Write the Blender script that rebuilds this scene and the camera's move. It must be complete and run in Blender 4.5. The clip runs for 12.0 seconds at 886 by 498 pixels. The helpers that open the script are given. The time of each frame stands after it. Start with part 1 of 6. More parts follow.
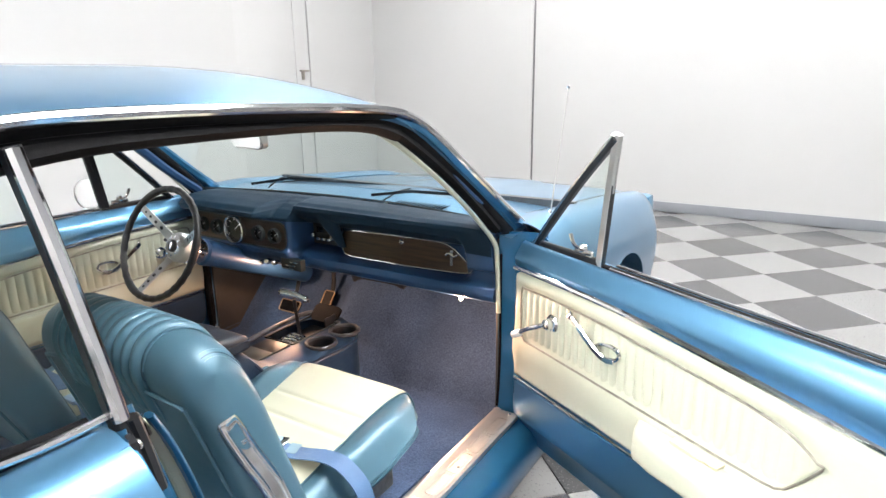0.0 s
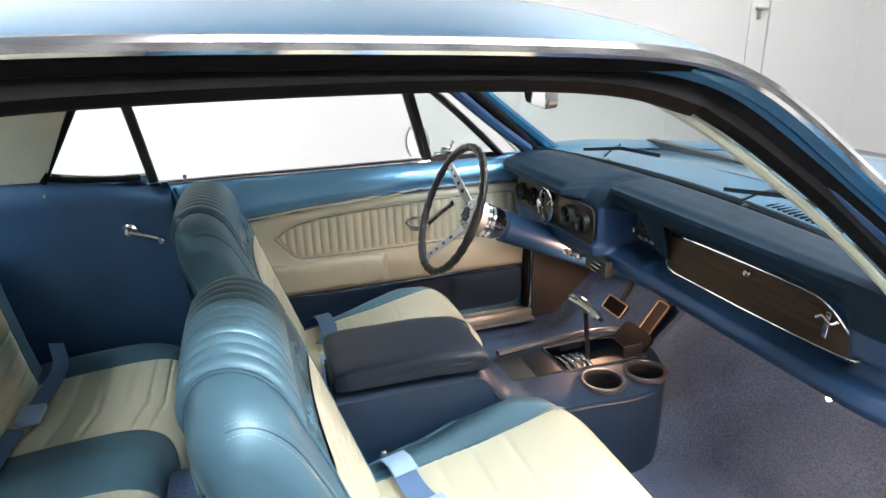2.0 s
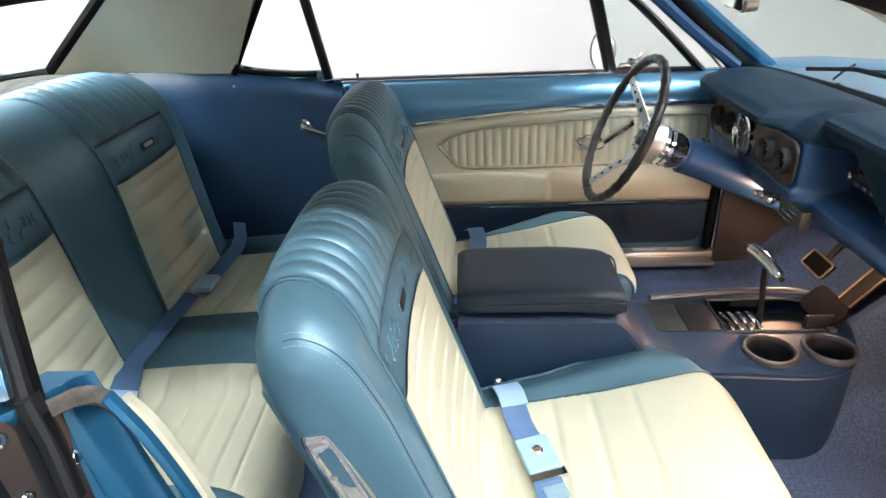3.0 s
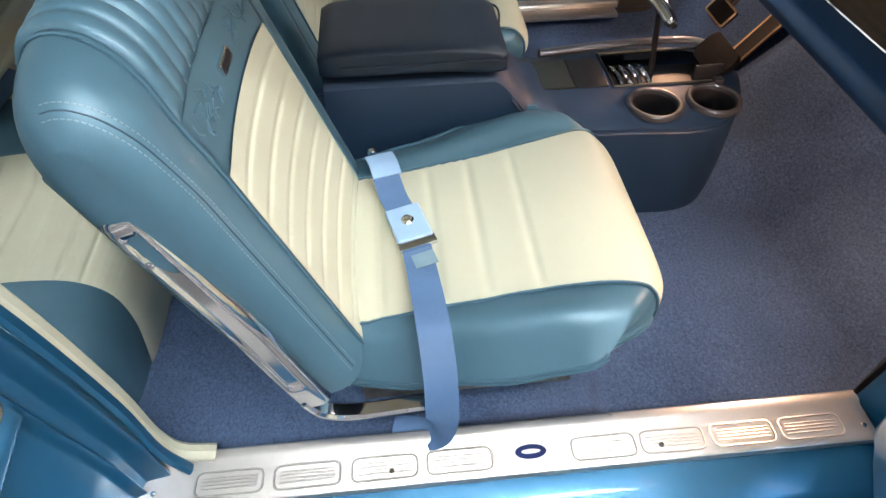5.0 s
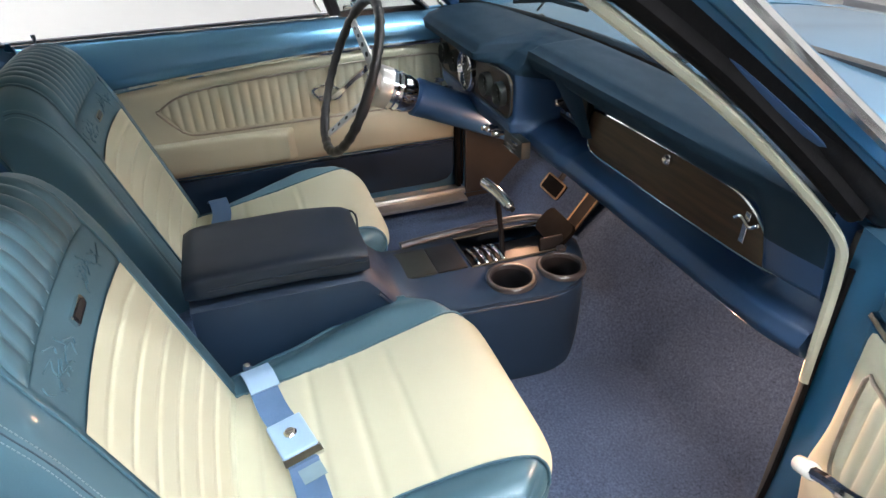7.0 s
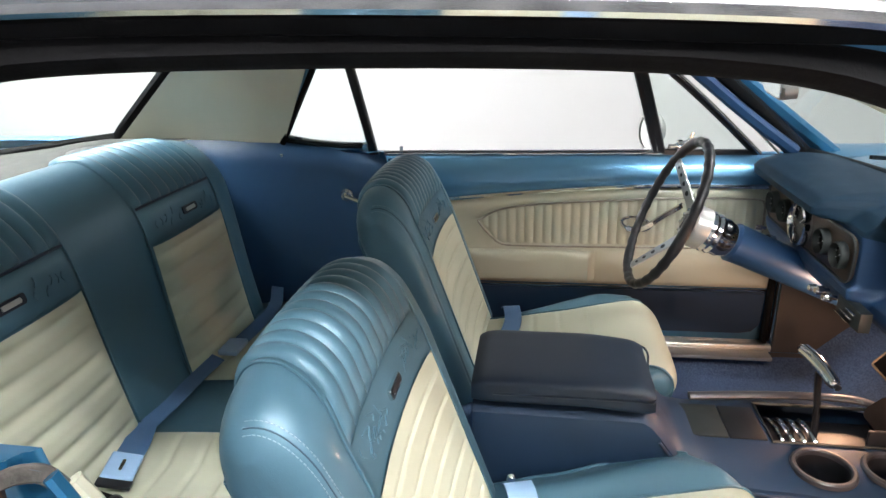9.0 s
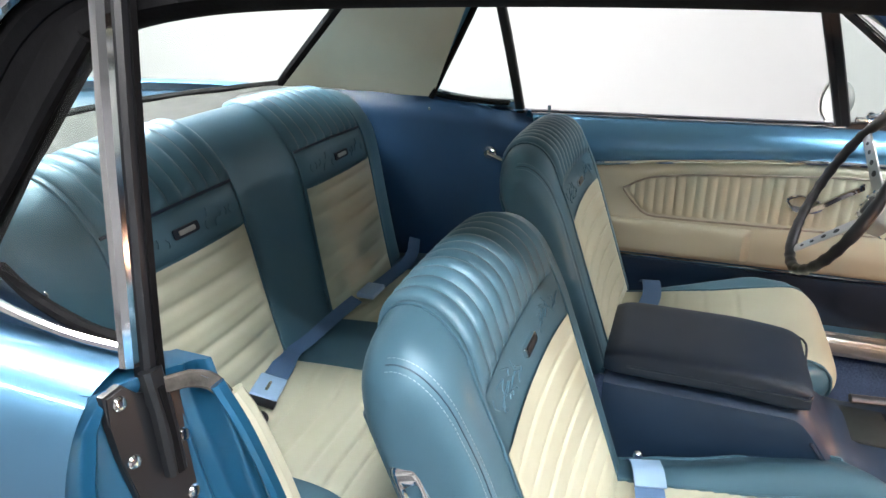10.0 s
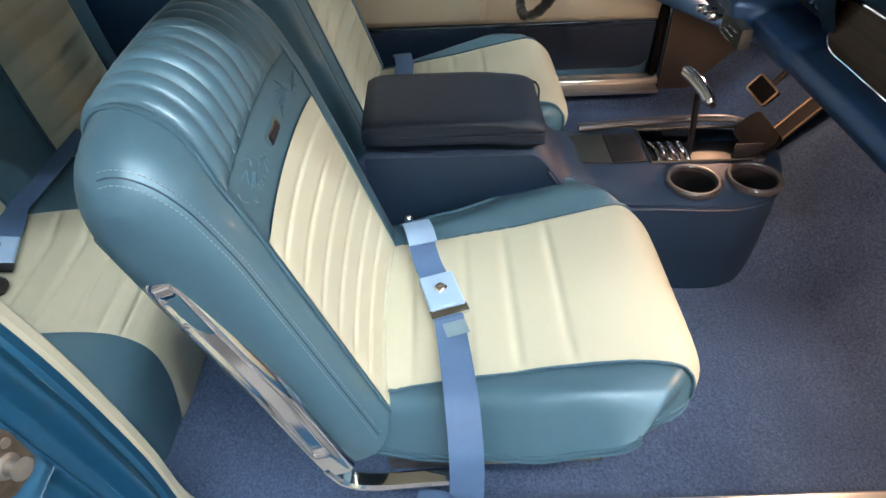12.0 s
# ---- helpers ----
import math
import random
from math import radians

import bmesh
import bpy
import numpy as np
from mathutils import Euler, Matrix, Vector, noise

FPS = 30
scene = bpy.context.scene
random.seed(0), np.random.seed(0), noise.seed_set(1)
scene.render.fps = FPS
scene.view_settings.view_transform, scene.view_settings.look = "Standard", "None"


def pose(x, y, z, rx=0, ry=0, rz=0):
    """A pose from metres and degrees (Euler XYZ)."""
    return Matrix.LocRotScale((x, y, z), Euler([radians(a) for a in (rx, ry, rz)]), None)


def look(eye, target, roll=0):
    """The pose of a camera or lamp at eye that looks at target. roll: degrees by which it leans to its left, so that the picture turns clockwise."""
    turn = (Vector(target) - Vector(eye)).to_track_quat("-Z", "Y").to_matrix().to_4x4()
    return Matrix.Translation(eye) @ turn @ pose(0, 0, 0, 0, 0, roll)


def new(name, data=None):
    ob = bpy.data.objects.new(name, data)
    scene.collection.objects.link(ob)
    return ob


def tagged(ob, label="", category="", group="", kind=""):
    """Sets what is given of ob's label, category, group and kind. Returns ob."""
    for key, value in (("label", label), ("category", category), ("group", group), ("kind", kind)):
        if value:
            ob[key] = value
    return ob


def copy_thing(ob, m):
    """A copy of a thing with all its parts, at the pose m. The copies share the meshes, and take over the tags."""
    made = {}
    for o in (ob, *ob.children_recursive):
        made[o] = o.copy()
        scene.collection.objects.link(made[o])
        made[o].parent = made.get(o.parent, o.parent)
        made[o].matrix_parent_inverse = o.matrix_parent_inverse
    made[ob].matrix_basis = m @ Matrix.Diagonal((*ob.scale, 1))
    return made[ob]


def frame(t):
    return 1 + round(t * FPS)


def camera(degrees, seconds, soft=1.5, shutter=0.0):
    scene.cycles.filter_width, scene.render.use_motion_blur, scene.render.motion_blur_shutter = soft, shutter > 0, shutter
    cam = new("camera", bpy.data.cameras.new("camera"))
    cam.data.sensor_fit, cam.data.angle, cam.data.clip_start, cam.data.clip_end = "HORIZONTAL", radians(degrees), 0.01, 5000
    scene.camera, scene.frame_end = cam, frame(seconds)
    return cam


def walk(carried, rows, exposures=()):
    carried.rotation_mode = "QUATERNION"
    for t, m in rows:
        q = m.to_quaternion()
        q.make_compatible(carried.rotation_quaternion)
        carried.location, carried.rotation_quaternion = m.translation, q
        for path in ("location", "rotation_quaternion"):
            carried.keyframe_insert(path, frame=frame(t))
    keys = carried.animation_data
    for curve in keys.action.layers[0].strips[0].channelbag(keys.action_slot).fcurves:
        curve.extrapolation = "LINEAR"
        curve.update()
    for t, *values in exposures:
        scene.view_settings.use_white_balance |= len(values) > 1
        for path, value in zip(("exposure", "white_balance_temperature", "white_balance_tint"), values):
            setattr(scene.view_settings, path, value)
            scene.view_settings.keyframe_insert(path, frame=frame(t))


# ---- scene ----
cam = camera(71.2, 12.0)
PATH = [
    (0, (1.422, -0.386, 1.354), (0.404, 1.249, 0.817), -0.8),
    (0.5, (1.354, -0.169, 1.341), (0.089, 1.289, 0.817), -1.1),
    (1, (1.298, -0.001, 1.333), (-0.227, 1.181, 0.808), -1.3),
    (1.5, (1.253, 0.135, 1.324), (-0.451, 1.02, 0.764), -1.4),
    (2, (1.204, 0.247, 1.316), (-0.596, 0.814, 0.652), -1.6),
    (2.5, (1.168, 0.339, 1.292), (-0.675, 0.545, 0.543), -2.1),
    (2.7, (1.149, 0.358, 1.299), (-0.689, 0.415, 0.512), -2.2),
    (4.3, (1.092, 0.482, 1.217), (-0.351, 0.207, -0.141), -2.7),
    (4.5, (1.074, 0.475, 1.222), (-0.287, 0.325, -0.236), -1.9),
    (5, (1.068, 0.492, 1.224), (-0.276, 0.599, -0.253), -1.1),
    (5.5, (1.068, 0.509, 1.235), (-0.324, 0.815, -0.168), -0.8),
    (6, (1.07, 0.517, 1.241), (-0.374, 0.987, -0.061), -0.6),
    (6.5, (1.072, 0.527, 1.256), (-0.45, 1.075, 0.08), -1.0),
    (6.7, (1.074, 0.525, 1.263), (-0.486, 1.087, 0.143), -1.2),
    (8.3, (1.076, 0.508, 1.293), (-0.774, 0.573, 0.536), -2.2),
    (8.5, (1.071, 0.503, 1.296), (-0.787, 0.453, 0.557), -2.8),
    (9, (1.077, 0.474, 1.294), (-0.773, 0.174, 0.597), -2.0),
    (9.5, (1.077, 0.461, 1.289), (-0.721, -0.066, 0.589), -2.0),
    (10, (1.075, 0.449, 1.279), (-0.627, -0.241, 0.486), -1.7),
    (10.5, (1.067, 0.448, 1.258), (-0.507, -0.235, 0.23), -1.9),
    (11, (1.06, 0.454, 1.243), (-0.432, -0.08, 0.023), -2.0),
    (11.5, (1.055, 0.47, 1.233), (-0.423, 0.2, -0.087), -2.0),
    (12, (1.063, 0.499, 1.237), (-0.426, 0.497, -0.099), -2.0),
]
walk(cam, [(t, look(eye, target, roll)) for t, eye, target, roll in PATH],
     [(0, 0.48), (1.0, 0.52), (2.7, 0.50), (4.5, 0.06), (6.7, 0.10), (8.3, 0.32), (9.5, 0.30), (10.0, 0.28), (10.5, 0.16), (11.5, 0.0), (12, 0.0)])

# ---- world and light ----
world = bpy.data.worlds.new("studio_world")
scene.world = world
world.use_nodes = True
world.node_tree.nodes["Background"].inputs[0].default_value = (0.9, 0.95, 1.0, 1)
world.node_tree.nodes["Background"].inputs[1].default_value = 0.3
LIGHT_POWER = 118.0          # strength of the ceiling diffusers


def warm_lamp(name, place, watts, size=0.012):
    data = bpy.data.lights.new(name, "POINT")
    data.energy, data.shadow_soft_size, data.color = watts, size, (1.0, 0.56, 0.34)
    ob = new(name, data)
    ob.location = place
    return ob


warm_lamp("courtesy_light", (0.523, 1.150, 0.680), 6.6)
warm_lamp("courtesy_light", (-0.24, 1.172, 0.672), 3.0)


# ---- materials ----
def material(name):
    m = bpy.data.materials.new(name)
    m.use_nodes = True
    nt = m.node_tree
    return m, nt, nt.nodes["Principled BSDF"]


def noise_node(nt, scale, detail=4.0, rough=0.55, coords="Object"):
    tc = nt.nodes.new("ShaderNodeTexCoord")
    n = nt.nodes.new("ShaderNodeTexNoise")
    n.inputs["Scale"].default_value, n.inputs["Detail"].default_value, n.inputs["Roughness"].default_value = scale, detail, rough
    nt.links.new(tc.outputs[coords], n.inputs["Vector"])
    return n


def ramp(nt, src, a, b, ca, cb):
    r = nt.nodes.new("ShaderNodeValToRGB")
    r.color_ramp.elements[0].position, r.color_ramp.elements[1].position = a, b
    r.color_ramp.elements[0].color, r.color_ramp.elements[1].color = (*ca, 1), (*cb, 1)
    nt.links.new(src, r.inputs[0])
    return r


def bump(nt, bsdf, src, strength, distance):
    b = nt.nodes.new("ShaderNodeBump")
    b.inputs["Strength"].default_value, b.inputs["Distance"].default_value = strength, distance
    nt.links.new(src, b.inputs["Height"])
    nt.links.new(b.outputs[0], bsdf.inputs["Normal"])
    return b


def plain(name, colour, rough=0.5, metal=0.0, vary=0.12, scale=6.0, grain=0.0, grain_scale=400.0, coat=0.0, sheen=0.0, spec=0.5, uneven=0.19):
    """A surface with slow colour variation, rough variation and an optional fine relief."""
    m, nt, p = material(name)
    n = noise_node(nt, scale, 5)
    lo, hi = [c * (1 - vary) for c in colour], [min(1, c * (1 + vary)) for c in colour]
    r = ramp(nt, n.outputs["Fac"], 0.3, 0.7, lo, hi)
    nt.links.new(r.outputs[0], p.inputs["Base Color"])
    mr = nt.nodes.new("ShaderNodeMapRange")
    mr.inputs["To Min"].default_value, mr.inputs["To Max"].default_value = rough * (1 - uneven), min(1, rough * (1 + uneven))
    n2 = noise_node(nt, scale * 4.7, 6)
    nt.links.new(n2.outputs["Fac"], mr.inputs["Value"])
    nt.links.new(mr.outputs[0], p.inputs["Roughness"])
    p.inputs["Metallic"].default_value = metal
    p.inputs["Coat Weight"].default_value = coat
    p.inputs["Coat Roughness"].default_value = 0.06
    p.inputs["Sheen Weight"].default_value = sheen
    p.inputs["Specular IOR Level"].default_value = spec
    if grain:
        g = noise_node(nt, grain_scale, 3, 0.6)
        bump(nt, p, g.outputs["Fac"], grain, 0.0015)
    return m


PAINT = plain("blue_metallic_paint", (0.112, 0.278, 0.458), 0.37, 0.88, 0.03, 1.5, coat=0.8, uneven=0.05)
# the body blue, darkened where jambs and pillars caught too much light
PAINT_SHADED = plain("shaded_body_blue", (0.016, 0.110, 0.225), 0.32, 0.50, 0.10, 6.0, coat=0.5)
VINYL = plain("pearl_blue_vinyl", (0.070, 0.158, 0.222), 0.40, 0.25, 0.06, 5.0, 0.16, 650, coat=0.12)
VINYL_DARK = plain("dark_blue_vinyl", (0.012, 0.031, 0.068), 0.45, 0.0, 0.12, 5.0, 0.22, 650)
VINYL_PAD = plain("dash_pad_vinyl", (0.008, 0.024, 0.044), 0.58, 0.0, 0.12, 4.0, 0.25, 500, spec=0.14)
VINYL_TRIM = plain("quarter_trim_vinyl", (0.030, 0.085, 0.185), 0.40, 0.0, 0.16, 3.0, 0.2, 500)
VINYL_BLACK = plain("black_blue_vinyl", (0.006, 0.014, 0.030), 0.40, 0.0, 0.15, 5.0, 0.25, 500, spec=0.42)
CREAM = plain("cream_vinyl", (0.500, 0.515, 0.410), 0.46, 0.0, 0.02, 4.0, 0.12, 700)
CREAM_PANEL = plain("cream_panel_vinyl", (0.445, 0.455, 0.365), 0.40, 0.0, 0.03, 5.0, 0.12, 600)
DASH_PAINT = plain("dash_metal_paint", (0.016, 0.052, 0.130), 0.38, 0.2, 0.1, 5.0, 0.08, 700)
CHROME = plain("chrome", (0.78, 0.78, 0.79), 0.09, 1.0, 0.04, 30.0)
STEEL = plain("dull_steel", (0.30, 0.28, 0.25), 0.45, 0.8, 0.3, 40.0, 0.3, 200)
ALU = plain("brushed_aluminium", (0.50, 0.50, 0.49), 0.34, 0.80, 0.06, 20.0, 0.08, 300)
RUBBER = plain("black_rubber", (0.006, 0.006, 0.007), 0.65, 0.0, 0.3, 20.0, 0.2, 300, spec=0.08)
BLACK = plain("black_plastic", (0.010, 0.011, 0.014), 0.38, 0.0, 0.2, 10.0, 0.1, 500)
DARK_PLATE = plain("dark_ashtray_metal", (0.022, 0.029, 0.030), 0.50, 0.2, 0.2, 15.0, 0.1, 400)
GREY_FOAM = plain("worn_grey_foam", (0.07, 0.065, 0.06), 0.85, 0.0, 0.5, 60.0, 0.6, 120)
BELT = plain("blue_webbing", (0.072, 0.150, 0.295), 0.55, 0.0, 0.07, 20.0, 0.5, 900)
BUCKLE = plain("light_blue_enamel", (0.300, 0.470, 0.700), 0.32, 0.1, 0.04, 20.0)
THREAD = plain("pale_blue_thread", (0.17, 0.27, 0.34), 0.6, 0.0, 0.1, 30.0)
SEAM = plain("dark_seam", (0.018, 0.060, 0.100), 0.6, 0.0, 0.1, 30.0)
HEADLINER = plain("cream_headliner", (0.60, 0.60, 0.48), 0.7, 0.0, 0.06, 5.0, 0.3, 500)
SHELF = plain("grey_parcel_shelf", (0.034, 0.038, 0.036), 0.8, 0.0, 0.1, 8.0, 0.4, 400)
WALL = plain("white_wall_paint", (0.400, 0.400, 0.400), 0.6, 0.0, 0.02, 0.7, 0.05, 60)
WALL_LOW_BOUNCE = plain("low_bounce_wall_grey", (0.20, 0.20, 0.21), 0.7, 0.0, 0.03, 0.7, 0.05, 60)
SKIRT = plain("grey_skirting", (0.17, 0.18, 0.20), 0.5, 0.0, 0.08, 4.0)
CEIL = plain("grey_ceiling_paint", (0.30, 0.30, 0.31), 0.8, 0.0, 0.05, 1.0)
GAP = plain("dark_joint", (0.12, 0.12, 0.125), 0.7, 0.0, 0.1, 10.0)
MIRROR = plain("mirror_glass", (0.88, 0.89, 0.90), 0.03, 1.0, 0.01, 3.0)
DIAL = plain("black_dial", (0.012, 0.013, 0.014), 0.25, 0.0, 0.1, 30.0)
COPPER = plain("worn_brass_pedal", (0.36, 0.26, 0.16), 0.4, 0.5, 0.2, 40.0, 0.2, 200)
# blue rim vinyl, greyed in colour for the warm lamp light on it
RIM_WARM_LIT = plain("warm_lit_rim_vinyl", (0.060, 0.062, 0.072), 0.30, 0.25, 0.1, 12.0, 0.1, 500)
WHITE = plain("white_sticker", (0.78, 0.80, 0.84), 0.4, 0.0, 0.03, 10.0)
NAVY = plain("navy_enamel", (0.015, 0.030, 0.120), 0.3, 0.0, 0.05, 10.0)
CLEAR = plain("clear_plastic", (0.75, 0.77, 0.78), 0.12, 0.0, 0.03, 10.0, spec=0.8)
TAN = plain("worn_tan_vinyl", (0.62, 0.55, 0.38), 0.5, 0.0, 0.06, 20.0, 0.2, 300)
KICK = plain("dark_grey_kick_panel", (0.060, 0.056, 0.052), 0.6, 0.0, 0.12, 8.0, 0.3, 300)
TARNISH = plain("tarnished_steel", (0.13, 0.105, 0.080), 0.45, 0.7, 0.35, 60.0, 0.3, 220)
TYRE = plain("tyre_rubber", (0.014, 0.014, 0.015), 0.7, 0.0, 0.2, 30.0, 0.3, 150)


def carpet_material():
    """Cut loops: fuzzy tufts a few millimetres wide over slow patches of wear."""
    m, nt, p = material("blue_loop_carpet")
    big = noise_node(nt, 7.0, 2, 0.4)
    fine = noise_node(nt, 210.0, 5, 0.8)
    clump = noise_node(nt, 55.0, 3, 0.6)
    mixed = nt.nodes.new("ShaderNodeMath")
    mixed.operation = "MULTIPLY"
    wear = nt.nodes.new("ShaderNodeMapRange")
    wear.inputs["To Min"].default_value, wear.inputs["To Max"].default_value = 0.40, 0.62
    nt.links.new(big.outputs["Fac"], wear.inputs["Value"])
    nt.links.new(wear.outputs[0], mixed.inputs[0])
    nt.links.new(fine.outputs["Fac"], mixed.inputs[1])
    r = ramp(nt, mixed.outputs[0], 0.13, 0.37, (0.009, 0.020, 0.050), (0.108, 0.172, 0.310))
    nt.links.new(r.outputs[0], p.inputs["Base Color"])
    pile = nt.nodes.new("ShaderNodeMath")
    pile.operation = "ADD"
    nt.links.new(fine.outputs["Fac"], pile.inputs[0])
    nt.links.new(clump.outputs["Fac"], pile.inputs[1])
    p.inputs["Roughness"].default_value = 0.95
    p.inputs["Sheen Weight"].default_value = 0.15
    p.inputs["Sheen Tint"].default_value = (0.35, 0.50, 0.95, 1)
    p.inputs["Specular IOR Level"].default_value = 0.1
    bump(nt, p, pile.outputs[0], 0.8, 0.0045)
    return m


def wood_material():
    m, nt, p = material("walnut_veneer")
    tc = nt.nodes.new("ShaderNodeTexCoord")
    mp = nt.nodes.new("ShaderNodeMapping")
    mp.inputs["Scale"].default_value = (3.0, 3.0, 45.0)
    n = nt.nodes.new("ShaderNodeTexNoise")
    n.inputs["Scale"].default_value, n.inputs["Detail"].default_value = 3.0, 6.0
    nt.links.new(tc.outputs["Object"], mp.inputs[0])
    nt.links.new(mp.outputs[0], n.inputs["Vector"])
    # dark brown veneer, deepened further for the shade under the dash pad
    r = ramp(nt, n.outputs["Fac"], 0.3, 0.75, (0.016, 0.009, 0.005), (0.068, 0.038, 0.019))
    nt.links.new(r.outputs[0], p.inputs["Base Color"])
    p.inputs["Roughness"].default_value = 0.34
    return m


def tile_material(name, a, b):
    m, nt, p = material(name)
    n = noise_node(nt, 95.0, 3, 0.6)
    r = ramp(nt, n.outputs["Fac"], 0.58, 0.66, a, b)
    info = nt.nodes.new("ShaderNodeObjectInfo")
    mr = nt.nodes.new("ShaderNodeMapRange")
    mr.inputs["To Min"].default_value, mr.inputs["To Max"].default_value = 0.88, 1.10
    nt.links.new(info.outputs["Random"], mr.inputs["Value"])
    mul = nt.nodes.new("ShaderNodeMixRGB")
    mul.blend_type = "MULTIPLY"
    mul.inputs[0].default_value = 1.0
    nt.links.new(r.outputs[0], mul.inputs[1])
    nt.links.new(mr.outputs[0], mul.inputs[2])
    nt.links.new(mul.outputs[0], p.inputs["Base Color"])
    n2 = noise_node(nt, 5.0, 4)
    mr2 = nt.nodes.new("ShaderNodeMapRange")
    mr2.inputs["To Min"].default_value, mr2.inputs["To Max"].default_value = 0.10, 0.24
    nt.links.new(n2.outputs["Fac"], mr2.inputs["Value"])
    nt.links.new(mr2.outputs[0], p.inputs["Roughness"])
    return m


def glass_material(name, tint):
    m, nt, p = material(name)
    nt.nodes.remove(p)
    tr = nt.nodes.new("ShaderNodeBsdfTransparent")
    tr.inputs[0].default_value = (*tint, 1)
    gl = nt.nodes.new("ShaderNodeBsdfGlossy")
    gl.inputs["Roughness"].default_value = 0.02
    lw = nt.nodes.new("ShaderNodeLayerWeight")
    lw.inputs[0].default_value = 0.5
    pw = nt.nodes.new("ShaderNodeMath")
    pw.operation, pw.inputs[1].default_value = "POWER", 4.0
    nt.links.new(lw.outputs["Facing"], pw.inputs[0])
    fr = nt.nodes.new("ShaderNodeMapRange")
    fr.inputs["To Min"].default_value, fr.inputs["To Max"].default_value = 0.022, 0.32
    nt.links.new(pw.outputs[0], fr.inputs["Value"])
    mx = nt.nodes.new("ShaderNodeMixShader")
    nt.links.new(fr.outputs[0], mx.inputs[0])
    nt.links.new(tr.outputs[0], mx.inputs[1])
    nt.links.new(gl.outputs[0], mx.inputs[2])
    nt.links.new(mx.outputs[0], nt.nodes["Material Output"].inputs[0])
    return m


def glow_material(name, colour, strength):
    m, nt, p = material(name)
    p.inputs["Emission Color"].default_value = (*colour, 1)
    p.inputs["Emission Strength"].default_value = strength
    return m


CARPET = carpet_material()
WOOD = wood_material()
TILE_LIGHT = tile_material("light_grey_floor_tile", (0.215, 0.215, 0.215), (0.155, 0.155, 0.155))
TILE_DARK = tile_material("dark_floor_tile", (0.070, 0.070, 0.073), (0.14, 0.14, 0.14))
GLASS = glass_material("green_tinted_glass", (0.945, 0.982, 0.970))
DIFFUSER = glow_material("lamp_diffuser", (1.0, 0.99, 0.97), LIGHT_POWER)
BULB = glow_material("warm_bulb", (1.0, 0.70, 0.42), 60.0)


# ---- mesh helpers ----
def V(*a):
    return Vector(a)


def thing(name, place, label, category, group="", kind=""):
    """An Empty at the base of a thing; its parts are built in world coordinates."""
    ob = new(name)
    ob.location = place
    ob.empty_display_size = 0.1
    return tagged(ob, label, category, group, kind)


def hang(ob, parent):
    if parent is not None:
        ob.parent = parent
        if parent.type == "EMPTY":
            ob.matrix_parent_inverse = Matrix.Translation(parent.location).inverted()
    return ob


def solid(name, verts, faces, mat, parent=None, label="", angle=40):
    me = bpy.data.meshes.new(name)
    me.from_pydata([tuple(v) for v in verts], [], faces)
    me.validate()
    me.shade_smooth()
    me.set_sharp_from_angle(angle=radians(angle))
    me.materials.append(mat)
    ob = new(name, me)
    if label:
        ob["label"] = label
    return hang(ob, parent)


def part(name, bm, mat, parent=None, label="", angle=40):
    me = bpy.data.meshes.new(name)
    bmesh.ops.recalc_face_normals(bm, faces=bm.faces)
    bm.to_mesh(me)
    bm.free()
    me.shade_smooth()
    me.set_sharp_from_angle(angle=radians(angle))
    me.materials.append(mat)
    ob = new(name, me)
    if label:
        ob["label"] = label
    return hang(ob, parent)


def grid(nu, nv, f, close_u=False):
    """Vertices and faces of f(u, v), u and v from 0 to 1."""
    verts = [f(i / (nu if close_u else nu - 1), j / (nv - 1)) for i in range(nu) for j in range(nv)]
    faces = []
    for i in range(nu if close_u else nu - 1):
        k = (i + 1) % nu
        for j in range(nv - 1):
            faces.append((i * nv + j, k * nv + j, k * nv + j + 1, i * nv + j + 1))
    return verts, faces


def sheet(name, nu, nv, f, mat, parent, label="", thick=0.0, angle=50):
    """A surface; with thick it becomes a closed slab along its normals."""
    v, fa = grid(nu, nv, f)
    if not thick:
        return solid(name, v, fa, mat, parent, label, angle)
    bm = bmesh.new()
    vs = [bm.verts.new(p) for p in v]
    for q in fa:
        try:
            bm.faces.new([vs[i] for i in q])
        except ValueError:
            pass
    bmesh.ops.recalc_face_normals(bm, faces=bm.faces)
    bmesh.ops.solidify(bm, geom=bm.faces[:], thickness=thick)
    return part(name, bm, mat, parent, label, angle)


def box(name, lo, hi, mat, parent=None, label="", bevel=0.004, m=None, seg=2):
    bm = bmesh.new()
    bmesh.ops.create_cube(bm, size=1)
    lo, hi = Vector(lo), Vector(hi)
    for v in bm.verts:
        v.co = Vector([lo[i] + (v.co[i] + 0.5) * (hi[i] - lo[i]) for i in range(3)])
    if bevel:
        bmesh.ops.bevel(bm, geom=bm.edges[:], offset=bevel, segments=seg, affect="EDGES", profile=0.6)
    if m is not None:
        bmesh.ops.transform(bm, matrix=m, verts=bm.verts)
    return part(name, bm, mat, parent, label)


def smooth_path(pts, n=8, closed=False):
    """Catmull-Rom through pts."""
    pts = [Vector(p) for p in pts]
    out = []
    m = len(pts)
    for i in range(m if closed else m - 1):
        p0 = pts[(i - 1) % m] if closed or i > 0 else pts[0] * 2 - pts[1]
        p1, p2 = pts[i], pts[(i + 1) % m]
        p3 = pts[(i + 2) % m] if closed or i + 2 < m else p2 * 2 - p1
        for k in range(n):
            t = k / n
            out.append(0.5 * ((2 * p1) + (p2 - p0) * t + (2 * p0 - 5 * p1 + 4 * p2 - p3) * t * t + (3 * p1 - p0 - 3 * p2 + p3) * t ** 3))
    if not closed:
        out.append(pts[-1])
    return out


